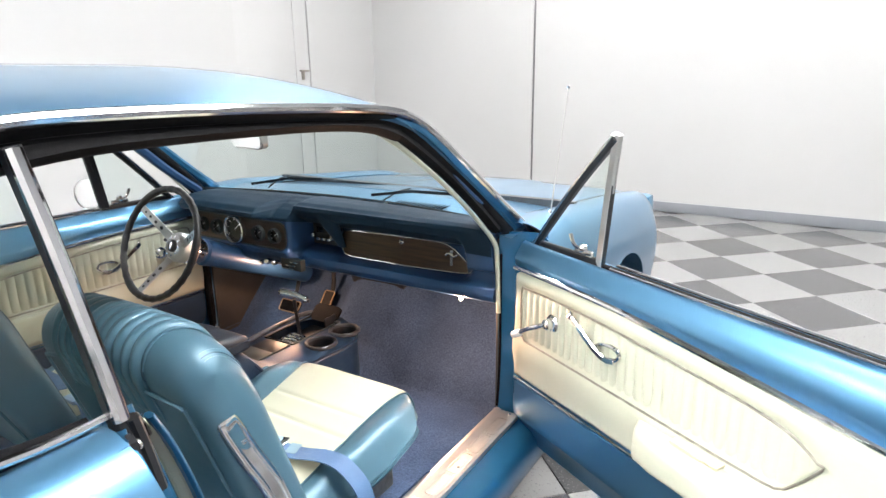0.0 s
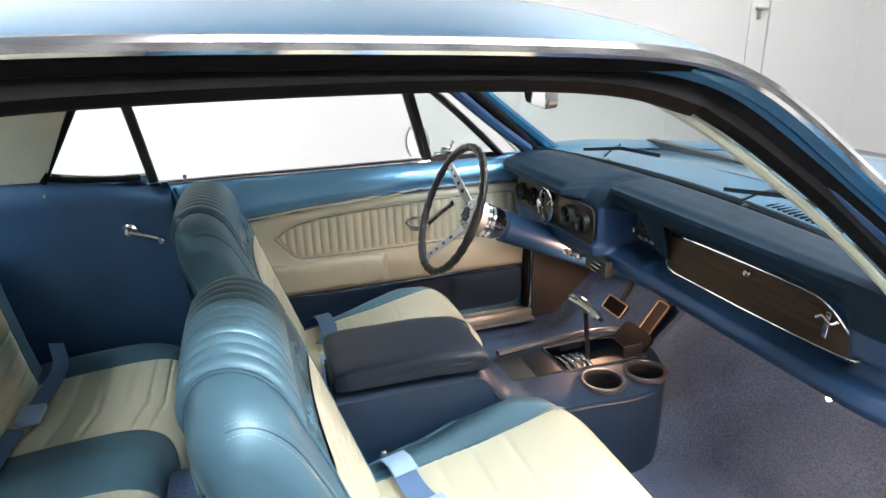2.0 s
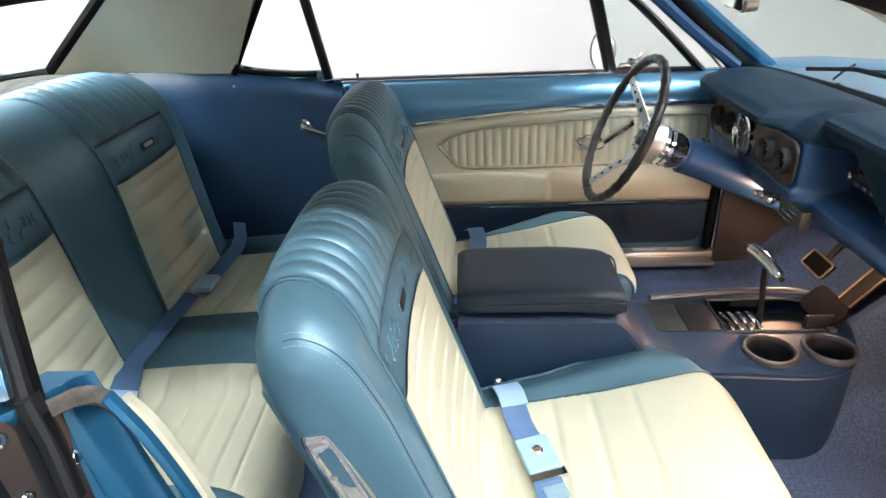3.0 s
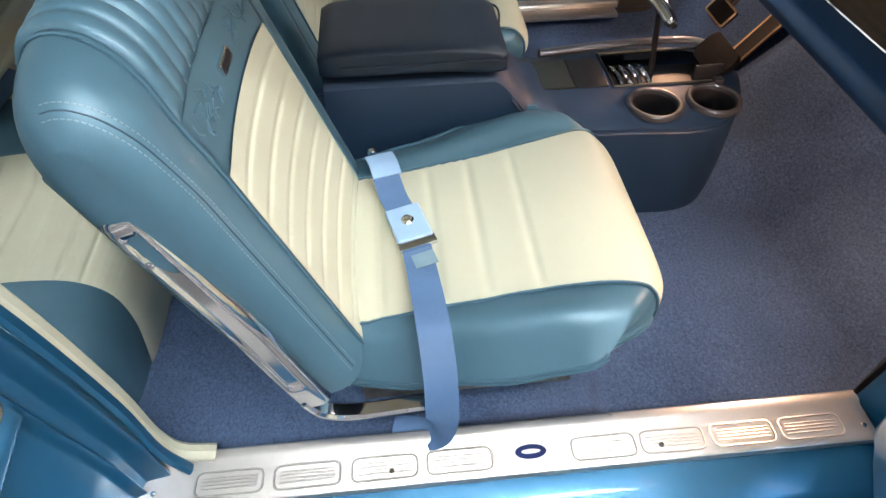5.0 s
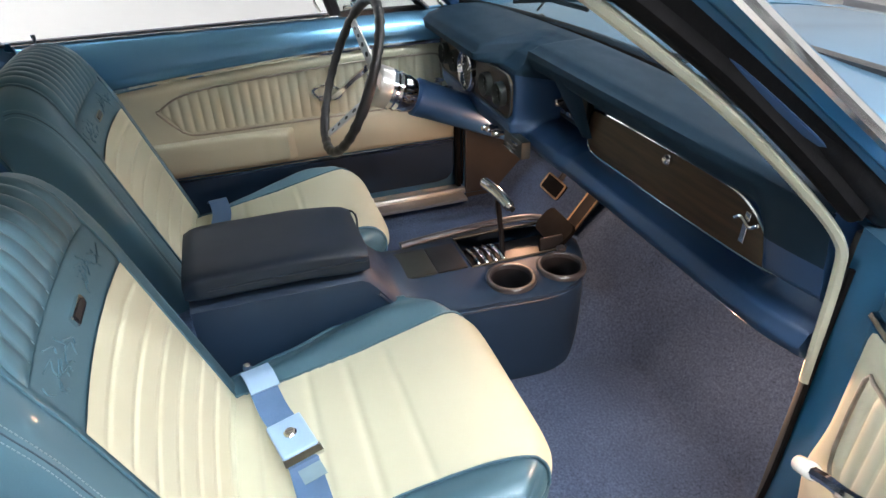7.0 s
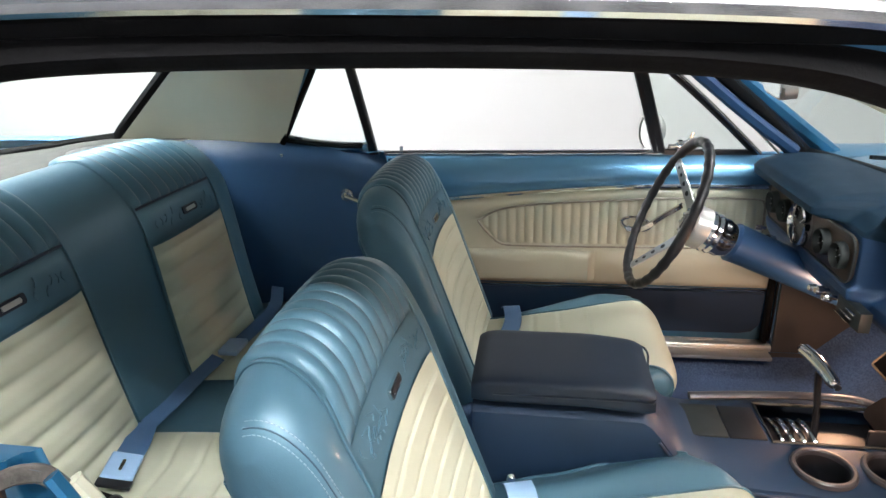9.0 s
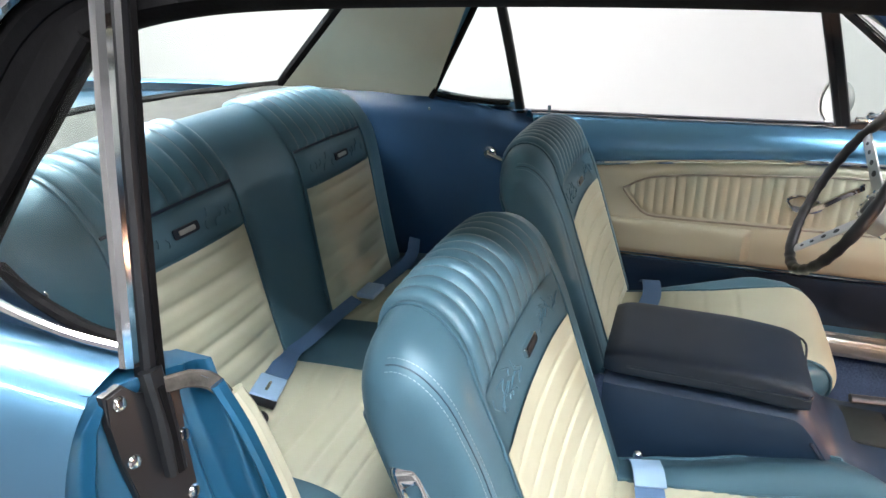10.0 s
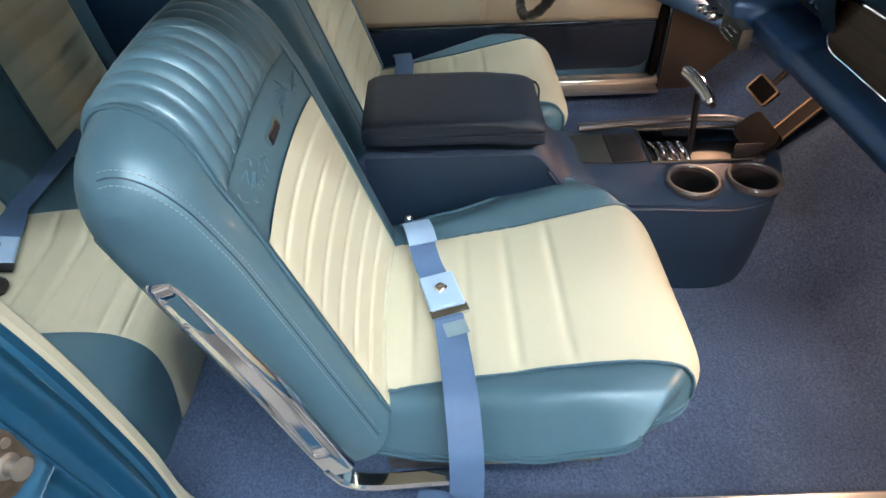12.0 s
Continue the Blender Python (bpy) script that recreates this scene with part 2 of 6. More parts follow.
def sweep(name, path, profile, mat, parent=None, label="", closed=False, up=(0, 0, 1), angle=40, cap=True, taper=None):
    """Profile points (a, b) carried along path: a to the side (path x up), b along the up that is left; taper scales them on the way."""
    path = [Vector(p) for p in path]
    up = Vector(up)
    n, k = len(path), len(profile)
    verts, faces = [], []
    for i, p in enumerate(path):
        a = path[(i - 1) % n] if closed or i else path[0]
        b = path[(i + 1) % n] if closed or i < n - 1 else path[-1]
        t = (b - a).normalized()
        s = t.cross(up)
        s = s.normalized() if s.length > 1e-6 else Vector((1, 0, 0))
        w = s.cross(t).normalized()
        k_ = taper(i / (n - 1)) if taper else 1.0
        for x, y in profile:
            verts.append(p + s * x * k_ + w * y * k_)
    for i in range(n if closed else n - 1):
        q = (i + 1) % n
        for j in range(k):
            r = (j + 1) % k
            faces.append((i * k + j, q * k + j, q * k + r, i * k + r))
    if cap and not closed:
        faces.append(tuple(range(k))[::-1])
        faces.append(tuple((n - 1) * k + j for j in range(k)))
    bm = bmesh.new()
    vs = [bm.verts.new(v) for v in verts]
    for f in faces:
        try:
            bm.faces.new([vs[i] for i in f])
        except ValueError:
            pass
    return part(name, bm, mat, parent, label, angle)


def ring(r, n=8, sx=1.0, sy=1.0):
    return [(r * sx * math.cos(2 * math.pi * i / n), r * sy * math.sin(2 * math.pi * i / n)) for i in range(n)]


def rect(w, h, r=0.0):
    """A rectangle profile with cut corners."""
    r = min(r, w / 2.2, h / 2.2)
    if not r:
        return [(-w / 2, -h / 2), (w / 2, -h / 2), (w / 2, h / 2), (-w / 2, h / 2)]
    return [(-w / 2 + r, -h / 2), (w / 2 - r, -h / 2), (w / 2, -h / 2 + r), (w / 2, h / 2 - r),
            (w / 2 - r, h / 2), (-w / 2 + r, h / 2), (-w / 2, h / 2 - r), (-w / 2, -h / 2 + r)]


def tube(name, pts, r, mat, parent=None, label="", closed=False, n=8, smooth=6, up=(0, 0, 1)):
    path = smooth_path(pts, smooth, closed) if smooth else pts
    return sweep(name, path, ring(r, n), mat, parent, label, closed, up)


def frame_at(place, axis):
    """A matrix whose z is axis, at place."""
    q = Vector(axis).to_track_quat("Z", "Y").to_matrix().to_4x4()
    return Matrix.Translation(place) @ q


def lathe(name, profile, m, mat, parent=None, label="", n=24, angle=35):
    """(radius, height) points turned about z of the matrix m."""
    bm = bmesh.new()
    rows = []
    for r, h in profile:
        if r < 1e-6:
            rows.append([bm.verts.new(m @ V(0, 0, h))])
        else:
            rows.append([bm.verts.new(m @ V(r * math.cos(2 * math.pi * i / n), r * math.sin(2 * math.pi * i / n), h)) for i in range(n)])
    for a, b in zip(rows, rows[1:]):
        for i in range(n):
            k = (i + 1) % n
            va, vb, vc, vd = a[i % len(a)], a[k % len(a)], b[k % len(b)], b[i % len(b)]
            f = []
            for v in (va, vb, vc, vd):
                if v not in f:
                    f.append(v)
            if len(f) > 2:
                bm.faces.new(f)
    return part(name, bm, mat, parent, label, angle)


def plate(name, outline, thick, m, mat, parent=None, label="", bevel=0.0):
    """A flat outline (x, y) given depth along z of m, from 0 to thick."""
    bm = bmesh.new()
    lo = [bm.verts.new(m @ V(x, y, 0)) for x, y in outline]
    hi = [bm.verts.new(m @ V(x, y, thick)) for x, y in outline]
    n = len(outline)
    bm.faces.new(lo[::-1])
    top = bm.faces.new(hi)
    for i in range(n):
        bm.faces.new((lo[i], lo[(i + 1) % n], hi[(i + 1) % n], hi[i]))
    if bevel:
        bmesh.ops.bevel(bm, geom=list(top.edges), offset=bevel, segments=2, affect="EDGES")
    return part(name, bm, mat, parent, label)


def rounded(w, h, r, n=6, cx=0.0, cy=0.0):
    """Outline of a rectangle with round corners."""
    out = []
    for sx, sy, a0 in ((1, 1, 0), (-1, 1, 90), (-1, -1, 180), (1, -1, 270)):
        for i in range(n + 1):
            a = radians(a0 + 90 * i / n)
            out.append((cx + sx * (w / 2 - r) + r * math.cos(a), cy + sy * (h / 2 - r) + r * math.sin(a)))
    return out


def cut(ob, cutters):
    """Takes the cutters out of ob and removes them."""
    for c in cutters:
        mod = ob.modifiers.new("cut", "BOOLEAN")
        mod.object, mod.operation, mod.solver = c, "DIFFERENCE", "EXACT"
        bpy.context.view_layer.update()
        me = bpy.data.meshes.new_from_object(ob.evaluated_get(bpy.context.evaluated_depsgraph_get()))
        ob.modifiers.remove(mod)
        ob.data = me
        bpy.data.objects.remove(c)
    ob.data.shade_smooth()
    ob.data.set_sharp_from_angle(angle=radians(40))


def lerp(a, b, t):
    return a + (b - a) * t


def inter(x, pts):
    """Piecewise linear through (x, y) pairs."""
    return float(np.interp(x, [p[0] for p in pts], [p[1] for p in pts]))


def soft(x, pts):
    """Like inter, with eased steps."""
    xs = [p[0] for p in pts]
    if x <= xs[0]:
        return pts[0][1]
    for (xa, ya), (xb, yb) in zip(pts, pts[1:]):
        if x <= xb:
            t = (x - xa) / (xb - xa)
            return lerp(ya, yb, t * t * (3 - 2 * t))
    return pts[-1][1]


def stitches(name, path, parent, mat, step=0.007, r=0.0009):
    """A row of raised thread stitches along a path, as one mesh."""
    pts = [Vector(p) for p in path]
    verts, faces = [], []
    carry = 0.0
    for a, b in zip(pts, pts[1:]):
        d = b - a
        length = d.length
        if length < 1e-6:
            continue
        t = d / length
        s = t.cross(V(0.3, 0.2, 1)).normalized()
        w = s.cross(t)
        x = carry
        while x < length:
            c = a + t * x
            base = len(verts)
            for e in (-step * 0.33, step * 0.33):
                for k in range(4):
                    ang = k * math.pi / 2
                    verts.append(c + t * e + (s * math.cos(ang) + w * math.sin(ang)) * r)
            for k in range(4):
                q = (k + 1) % 4
                faces.append((base + k, base + q, base + 4 + q, base + 4 + k))
            faces.append((base, base + 3, base + 2, base + 1))
            faces.append((base + 4, base + 5, base + 6, base + 7))
            x += step
        carry = x - length
    return solid(name, verts, faces, mat, parent)


def screw(parent, place, axis, r=0.006, name="screw"):
    return lathe(name, [(r, 0), (r, r * 0.25), (r * 0.75, r * 0.55), (0, r * 0.65)], frame_at(place, axis), CHROME, parent, n=12)


# ---- the studio room ----
XL, XR, YF, YB, ZC = -3.56, 5.2, 6.04, -5.5, 3.6
box("ground", (XL - 0.3, YB - 0.3, -0.12), (XR + 0.3, YF + 0.3, -0.012), GAP, bevel=0)
tagged(bpy.data.objects["ground"], "dark bed under the checkered studio floor", "floor", kind="structure")


def wall_slab(name, lo, hi, label, mat=None):
    ob = box(name, lo, hi, mat or WALL, bevel=0)
    return tagged(ob, label, "wall", kind="structure")


# the front wall stops at its dark vertical joint and goes on beyond it
wall_slab("wall_north", (XL, YF, 0), (-1.407, YF + 0.2, ZC), "white painted studio wall with vertical joints")
wall_slab("wall_north_2", (-1.383, YF, 0), (XR, YF + 0.2, ZC), "white painted studio wall with vertical joints")
tagged(box("wall_joint", (-1.407, YF + 0.02, 0), (-1.383, YF + 0.2, ZC), GAP, bevel=0), "dark vertical joint between wall panels", "trim", kind="structure")
wall_slab("wall_west", (XL - 0.2, YB, 0), (XL, 3.885, ZC), "white painted studio side wall")
wall_slab("wall_west_2", (XL - 0.2, 4.905, 0), (XL, YF + 0.2, ZC), "white painted studio side wall")
wall_slab("wall_west_3", (XL - 0.2, 3.885, 2.75), (XL, 4.905, ZC), "white painted wall over the side door")
# east wall is never in view; its grey holds down the fill light
wall_slab("wall_east", (XR, YB, 0), (XR + 0.2, YF, ZC), "unseen studio wall, set grey to cut its bounce light", WALL_LOW_BOUNCE)
wall_slab("wall_south", (XL, YB - 0.2, 0), (XR, YB, ZC), "white painted studio wall")
tagged(box("ceiling", (XL - 0.2, YB - 0.2, ZC), (XR + 0.2, YF + 0.2, ZC + 0.15), CEIL, bevel=0), "grey painted studio ceiling", "ceiling", kind="structure")
side_door = thing("door_1", (XL, 4.46, 0), "tall white flush double door with a surface bolt", "door", kind="structure")
box("door_leaf", (XL - 0.05, 3.895, 0.01), (XL - 0.012, 4.690, 2.74), WALL, side_door, bevel=0.003)
box("door_leaf", (XL - 0.05, 4.698, 0.01), (XL - 0.012, 4.895, 2.74), WALL, side_door, bevel=0.003)
box("bolt", (XL - 0.012, 4.765, 1.34), (XL + 0.02, 4.790, 1.44), STEEL, side_door, "dark steel surface bolt", bevel=0.004)
box("bolt_arm", (XL - 0.005, 4.735, 1.425), (XL + 0.03, 4.855, 1.442), STEEL, side_door, bevel=0.004)
for nm, lo, hi in (("baseboard_north", (XL + 0.012, YF - 0.012, 0), (XR - 0.012, YF, 0.10)), ("baseboard_west", (XL, YB, 0), (XL + 0.012, 3.885, 0.10)),
                   ("baseboard_east", (XR - 0.012, YB, 0), (XR, YF, 0.10)), ("baseboard_south", (XL, YB, 0), (XR, YB + 0.012, 0.10))):
    tagged(box(nm, lo, hi, SKIRT, bevel=0.003), "grey skirting strip along the wall foot", "trim", kind="structure")


def ceiling_light(x, y):
    top = thing("ceiling_light", (x, y, ZC), "white linear ceiling light with a bright diffuser", "lamp", "studio ceiling lights")
    box("housing", (x - 0.07, y - 0.62, ZC - 0.06), (x + 0.07, y + 0.62, ZC - 0.001), CEIL, top, bevel=0.008)
    box("diffuser", (x - 0.05, y - 0.60, ZC - 0.085), (x + 0.05, y + 0.60, ZC - 0.062), DIFFUSER, top, bevel=0)
    return top


first_light = ceiling_light(2.5, 3.2)
# unseen fixtures; the close rear bank is added to brighten the rear seat
for lx, ly in [(-1.4, y) for y in (-3.9, -2.2, 2.9, 4.6)] + [(x, y) for x in (1.95, 2.5) for y in (0.6, 1.8)] + [(2.8, 4.6), (2.5, -3.9), (0.4, 4.6)] + [(x, y) for x in (-1.0, -0.6, -0.2, 0.2, 0.6) for y in (-1.75, -3.05)] + [(0.3, -4.4)]:
    copy_thing(first_light, pose(lx, ly, ZC))

# ---- the car body ----
car = thing("car", (0, 0.4, 0), "metallic blue two-door coupe with its passenger door open", "car")


def roof_z(x, y):
    crown = 0.082 * (1 - (abs(x) / 0.635) ** 2.2)
    q = max(0.0, y - 0.40)
    r = max(0.0, -0.15 - y)
    return 1.308 + crown - 0.27 * q ** 2.1 - 0.22 * r ** 2


def roof_f(u, v):
    y = lerp(-0.60, 0.86, v)
    w = 0.625
    x = w * math.sin((u - 0.5) * math.pi * 0.999)
    yy = y - 0.05 * (x / w) ** 2 * soft(v, [(0.6, 0), (1.0, 1)])
    return V(x, yy, roof_z(x, y))


sheet("roof", 81, 80, roof_f, PAINT, car, "glossy light-catching blue roof skin")
sheet("headliner", 17, 17, lambda u, v: V(lerp(-0.560, 0.560, u), lerp(-0.50, 0.77, v), roof_z(lerp(-0.560, 0.560, u), lerp(-0.50, 0.77, v)) - 0.035), HEADLINER, car, "cream headliner")

RAIL = [(-0.390, 0.975), (-0.335, 1.075), (-0.280, 1.172), (-0.220, 1.240), (-0.145, 1.284), (-0.05, 1.303), (0.10, 1.307), (0.30, 1.303), (0.55, 1.292), (0.70, 1.279), (0.785, 1.255), (0.86, 1.213), (0.98, 1.122), (1.10, 1.030), (1.21, 0.948), (1.285, 0.892)]


def side_x(z, y=0.0):
    return inter(z, [(0.80, 0.715), (0.92, 0.690), (1.10, 0.655), (1.26, 0.624), (1.33, 0.610)])


SEAL_SHAPE = [((0.022 + 0.0015 * math.cos(6 * a)) * math.copysign(abs(math.cos(a)) ** 0.6, math.cos(a)), (0.018 + 0.0015 * math.cos(6 * a)) * math.copysign(abs(math.sin(a)) ** 0.6, math.sin(a))) for a in [i * math.pi / 12 for i in range(24)]]
for s, who in ((1, "right"), (-1, "left")):
    RAIL = RAIL if s > 0 else RAIL[5:]
    rail_pts = [(s * (side_x(z) + 0.006), y, z + 0.006) for y, z in RAIL]
    sweep("drip_rail", smooth_path(rail_pts, 5), [(0.009 * math.cos(a) * 1.0, 0.008 * math.sin(a)) for a in [i * math.pi / 4 for i in range(8)]], CHROME if s > 0 else ALU, car, "bright drip rail moulding", up=(s, 0, 0.2))
    # painted rail and windscreen pillar between the moulding and the seal
    post = [(s * (side_x(z) - 0.018), y + 0.012, z - 0.004) for y, z in RAIL]
    front = next(k for k, (y, z) in enumerate(RAIL) if y > 0.69)
    sweep("pillar", smooth_path(post[front:], 5), rect(0.034, 0.036, 0.009), PAINT_SHADED, car, "painted windscreen pillar", up=(s, 0, 0.3), taper=lambda q: soft(q, [(0, 0.45), (0.25, 1.0)]))
    sweep("rail_carrier", smooth_path(post[:front + 2], 5), rect(0.032, 0.034, 0.009), RUBBER, car, "black carrier along the roof rail", up=(s, 0, 0.3), taper=lambda q: soft(q, [(0.80, 1.0), (1.0, 0.3)]))
    seal = [(-0.350, 0.985), (-0.262, 1.096), (-0.221, 1.140), (-0.178, 1.188), (-0.142, 1.226), (-0.105, 1.253), (-0.04, 1.271), (0.08, 1.282), (0.30, 1.283), (0.52, 1.277), (0.66, 1.263), (0.745, 1.238), (0.83, 1.187), (0.95, 1.100), (1.06, 1.006), (1.13, 0.940)]
    seal = seal if s > 0 else seal[6:]
    seal = seal if s > 0 else [(y, z + 0.014 * soft(y, [(0.55, 1), (0.75, 0)])) for y, z in seal]
    strip = [V(s * (side_x(z) - 0.030), y, z) for y, z in seal]
    bend = next(k for k, (y, z) in enumerate(seal) if y > 0.73)
    sweep("weatherstrip", smooth_path(strip[:bend + 1], 5), SEAL_SHAPE, RUBBER, car, "black rubber door seal", up=(s, 0, 0.3))
    sweep("weatherstrip", smooth_path(strip[bend:], 5), [(a * 0.72, b * 0.72) for a, b in SEAL_SHAPE], RUBBER, car, "black rubber seal along the windscreen pillar", up=(s, 0, 0.3))
    edge_a = smooth_path([(s * (side_x(z) - 0.020), y, z) for y, z in seal], 6)
    edge_b = smooth_path([(s * (side_x(z) - 0.012), y + 0.010, z - 0.004) for y, z in RAIL], 6)

    def rail_fill(u, v):
        p, q = [e[min(int(u * (len(e) - 1)), len(e) - 2)].lerp(e[min(int(u * (len(e) - 1)), len(e) - 2) + 1], u * (len(e) - 1) - min(int(u * (len(e) - 1)), len(e) - 2)) for e in (edge_a, edge_b)]
        return p.lerp(q, v) + V(s * 0.004 * math.sin(v * math.pi), 0, 0)
    sheet("rail_skin", 60, 5, lambda u, v: rail_fill(u, v * 0.5), RUBBER, car, "black seal carrier under the roof rail")
    corner = 0.60 if s > 0 else 0.50
    sheet("rail_skin", 40, 5, lambda u, v: rail_fill(u * corner, lerp(0.5, 1, v)), RUBBER, car, "black seal carrier under the roof rail")
    sheet("pillar_skin", 30, 5, lambda u, v: rail_fill(lerp(corner, 1, u), lerp(0.5, 1, v)), PAINT_SHADED, car, "blue painted pillar face")
    lace = [(0.675, 1.245), (0.71, 1.230), (0.76, 1.203), (0.83, 1.157), (0.95, 1.068), (1.06, 0.970), (1.125, 0.900), (1.142, 0.85), (1.148, 0.74), (1.150, 0.68)]
    sweep("windlace", smooth_path([(s * (inter(z, [(0.6, 0.657), (0.9, 0.652), (1.25, 0.588)])), y, z) for y, z in lace], 5), rect(0.011, 0.014, 0.004) if s > 0 else rect(0.006, 0.008, 0.002), CREAM_PANEL, car, "cream windlace piping", up=(s, 0, 0.3))
    # inner windscreen pillar garnish
    g = 0.030 if s > 0 else 0.0
    sweep("garnish", smooth_path([(s * (0.565 + g * 0.6), 0.765 + g, 1.228), (s * (0.590 + g * 0.6), 0.86 + g, 1.150), (s * (0.625 + g * 0.4), 1.0 + g, 1.040), (s * 0.640, 1.13 + g, 0.945)], 4), rect(0.030 - g * 0.4, 0.050 - g * 0.6, 0.008), DASH_PAINT, car, "blue painted inner pillar garnish", up=(s, 0, 0.3))

# windscreen header, windscreen, rear window
sheet("header", 21, 6, lambda u, v: V(lerp(-0.575, 0.575, u), 0.845 - 0.05 * (2 * u - 1) ** 2 - 0.06 * v, roof_z(0.60 * (2 * u - 1), 0.84) - 0.012 - 0.035 * math.sin(v * math.pi / 2) + 0.01 * v), PAINT_SHADED, car, "painted windscreen header")


def screen_f(u, v):
    k = 2 * u - 1
    x = k * lerp(0.665, 0.572, v)
    y = lerp(1.290, 0.835, v) - lerp(0.115, 0.055, v) * k * k
    z = lerp(0.925, 1.270, v) - 0.028 * v * k * k + 0.012 * math.sin(math.pi * v)
    return V(x, y, z)


windscreen = sheet("windscreen", 21, 9, screen_f, GLASS, car, "green-tinted windscreen glass", thick=0.005)
rubber = [screen_f(i / 20, 0) + V(0, -0.004, 0.004) for i in range(21)] + [screen_f(1, i / 8) for i in range(1, 9)] + [screen_f(1 - i / 20, 1) for i in range(1, 21)] + [screen_f(0, 1 - i / 8) for i in range(1, 8)]
sweep("screen_seal", rubber, ring(0.018, 10), RUBBER, car, "black windscreen seal", closed=True, up=(0, 0.6, 0.8))


def back_f(u, v):
    k = 2 * u - 1
    return V(k * lerp(0.660, 0.562, v), lerp(-1.08, -0.60, v) + lerp(0.265, 0.135, v) * k * k, lerp(0.980, 1.292, v) - 0.03 * v * k * k)


back_glass = sheet("rear_window", 21, 9, back_f, GLASS, car, "green-tinted rear window glass", thick=0.005)
back_edge = [back_f(i / 20, 0) for i in range(21)] + [back_f(1, i / 8) for i in range(1, 9)] + [back_f(1 - i / 20, 1) for i in range(1, 21)] + [back_f(0, 1 - i / 8) for i in range(1, 8)]
sweep("rear_seal", back_edge, ring(0.020, 8), RUBBER, car, "black rear window seal", closed=True, up=(0, -0.6, 0.8))
for g in (windscreen, back_glass):
    g.visible_shadow = False

# sail panels between rear window and quarter window
for s in (1, -1):
    def sail_out(u, v, s=s):
        a, b = back_f(1, v), V(lerp(0.705, 0.622, v), lerp(-0.285, -0.085, v) if s < 0 else inter(lerp(0.955, 1.31, v), [(y, x) for x, y in ((-0.40, 0.955), (-0.335, 1.075), (-0.280, 1.172), (-0.220, 1.240), (-0.145, 1.290), (-0.05, 1.312))]), lerp(0.955, 1.28 if s < 0 else 1.31, v))
        p = a.lerp(b, u)
        p.x += 0.035 * math.sin(math.pi * u) * (1 - 0.4 * v)
        return V(s * p.x, p.y, p.z + (0.02 * u if v > 0.9 else 0))

    def sail_in(u, v, s=s):
        a, b = back_f(1, v) + V(-0.02, 0.02, -0.004), V(lerp(0.640, 0.568, v), lerp(-0.265, -0.115, v) if s < 0 else lerp(-0.400, -0.125, v), lerp(0.968, 1.256, v))
        p = a.lerp(b, u)
        return V(s * (p.x + 0.012 * math.sin(math.pi * u)), p.y, p.z)
    sheet("sail_panel", 13, 11, sail_out, PAINT, car, "blue sail panel behind the side window")
    sheet("sail_lining", 13, 11, sail_in, HEADLINER, car, "cream vinyl lining of the sail panel")

# quarter panels with their shoulder
SHOULDER = [(0.690, 0.938), (0.712, 0.946), (0.738, 0.944), (0.765, 0.932), (0.792, 0.905), (0.815, 0.862), (0.832, 0.800), (0.840, 0.730), (0.838, 0.640), (0.830, 0.540), (0.815, 0.440), (0.790, 0.330), (0.760, 0.240)]
SHOULDER = [(p.x, p.z) for p in smooth_path([(x, 0, z) for x, z in SHOULDER], 6)]


def door_edge_y(z):
    """Where the rear edge of the door opening runs at height z."""
    return inter(z, [(0.24, 0.115), (0.45, 0.085), (0.65, 0.020), (0.80, -0.020), (0.94, -0.035)])


def quarter_f(u, v, s=1):
    t = u * (len(SHOULDER) - 1)
    i = min(int(t), len(SHOULDER) - 2)
    x, z = [lerp(a, b, t - i) for a, b in zip(SHOULDER[i], SHOULDER[i + 1])]
    y = lerp(door_edge_y(z), -2.1, v ** 1.3)
    back = max(0, -y - 0.3)
    high = soft(z, [(0.70, 0), (0.93, 1)])
    return V(s * (x + 0.02 * back - 0.03 * back * back * lerp(0.3, 1, high)), y, z + 0.035 * soft(back, [(0, 0), (0.9, 1)]) * high)


for s in (1, -1):
    sheet("quarter_panel", 73, 48, lambda u, v, s=s: quarter_f(u, v, s), PAINT, car, "glossy blue rear quarter panel")
    tube("belt_moulding", [(s * 0.704, -0.02, 0.952), (s * 0.704, -0.12, 0.954), (s * 0.700, -0.22, 0.966), (s * 0.694, -0.30, 0.985)], 0.006, CHROME, car, "bright belt moulding")
    tube("glass_seal", [(s * 0.692, -0.045, 0.950), (s * 0.686, -0.12, 0.952), (s * 0.668, -0.22, 0.964), (s * 0.650, -0.29, 0.982)], 0.008, RUBBER, car, "black glass-run seal")
sheet("tail_panel", 13, 7, lambda u, v: V(lerp(-0.76, 0.76, u), -2.1 - 0.03 * math.sin(v * math.pi), lerp(0.30, 0.945, v)), PAINT, car, "blue tail panel")
box("bumper", (-0.80, -2.20, 0.42), (0.80, -2.13, 0.54), CHROME, car, "chrome rear bumper", bevel=0.02)
for s in (1, -1):
    mw = frame_at((s * 0.68, -0.88, 0.32), (s, 0, 0))
    lathe("wheel", [(0.20, -0.09), (0.30, -0.09), (0.32, -0.06), (0.32, 0.06), (0.30, 0.09), (0.20, 0.09)], mw, TYRE, car, "black rear tyre", n=40)
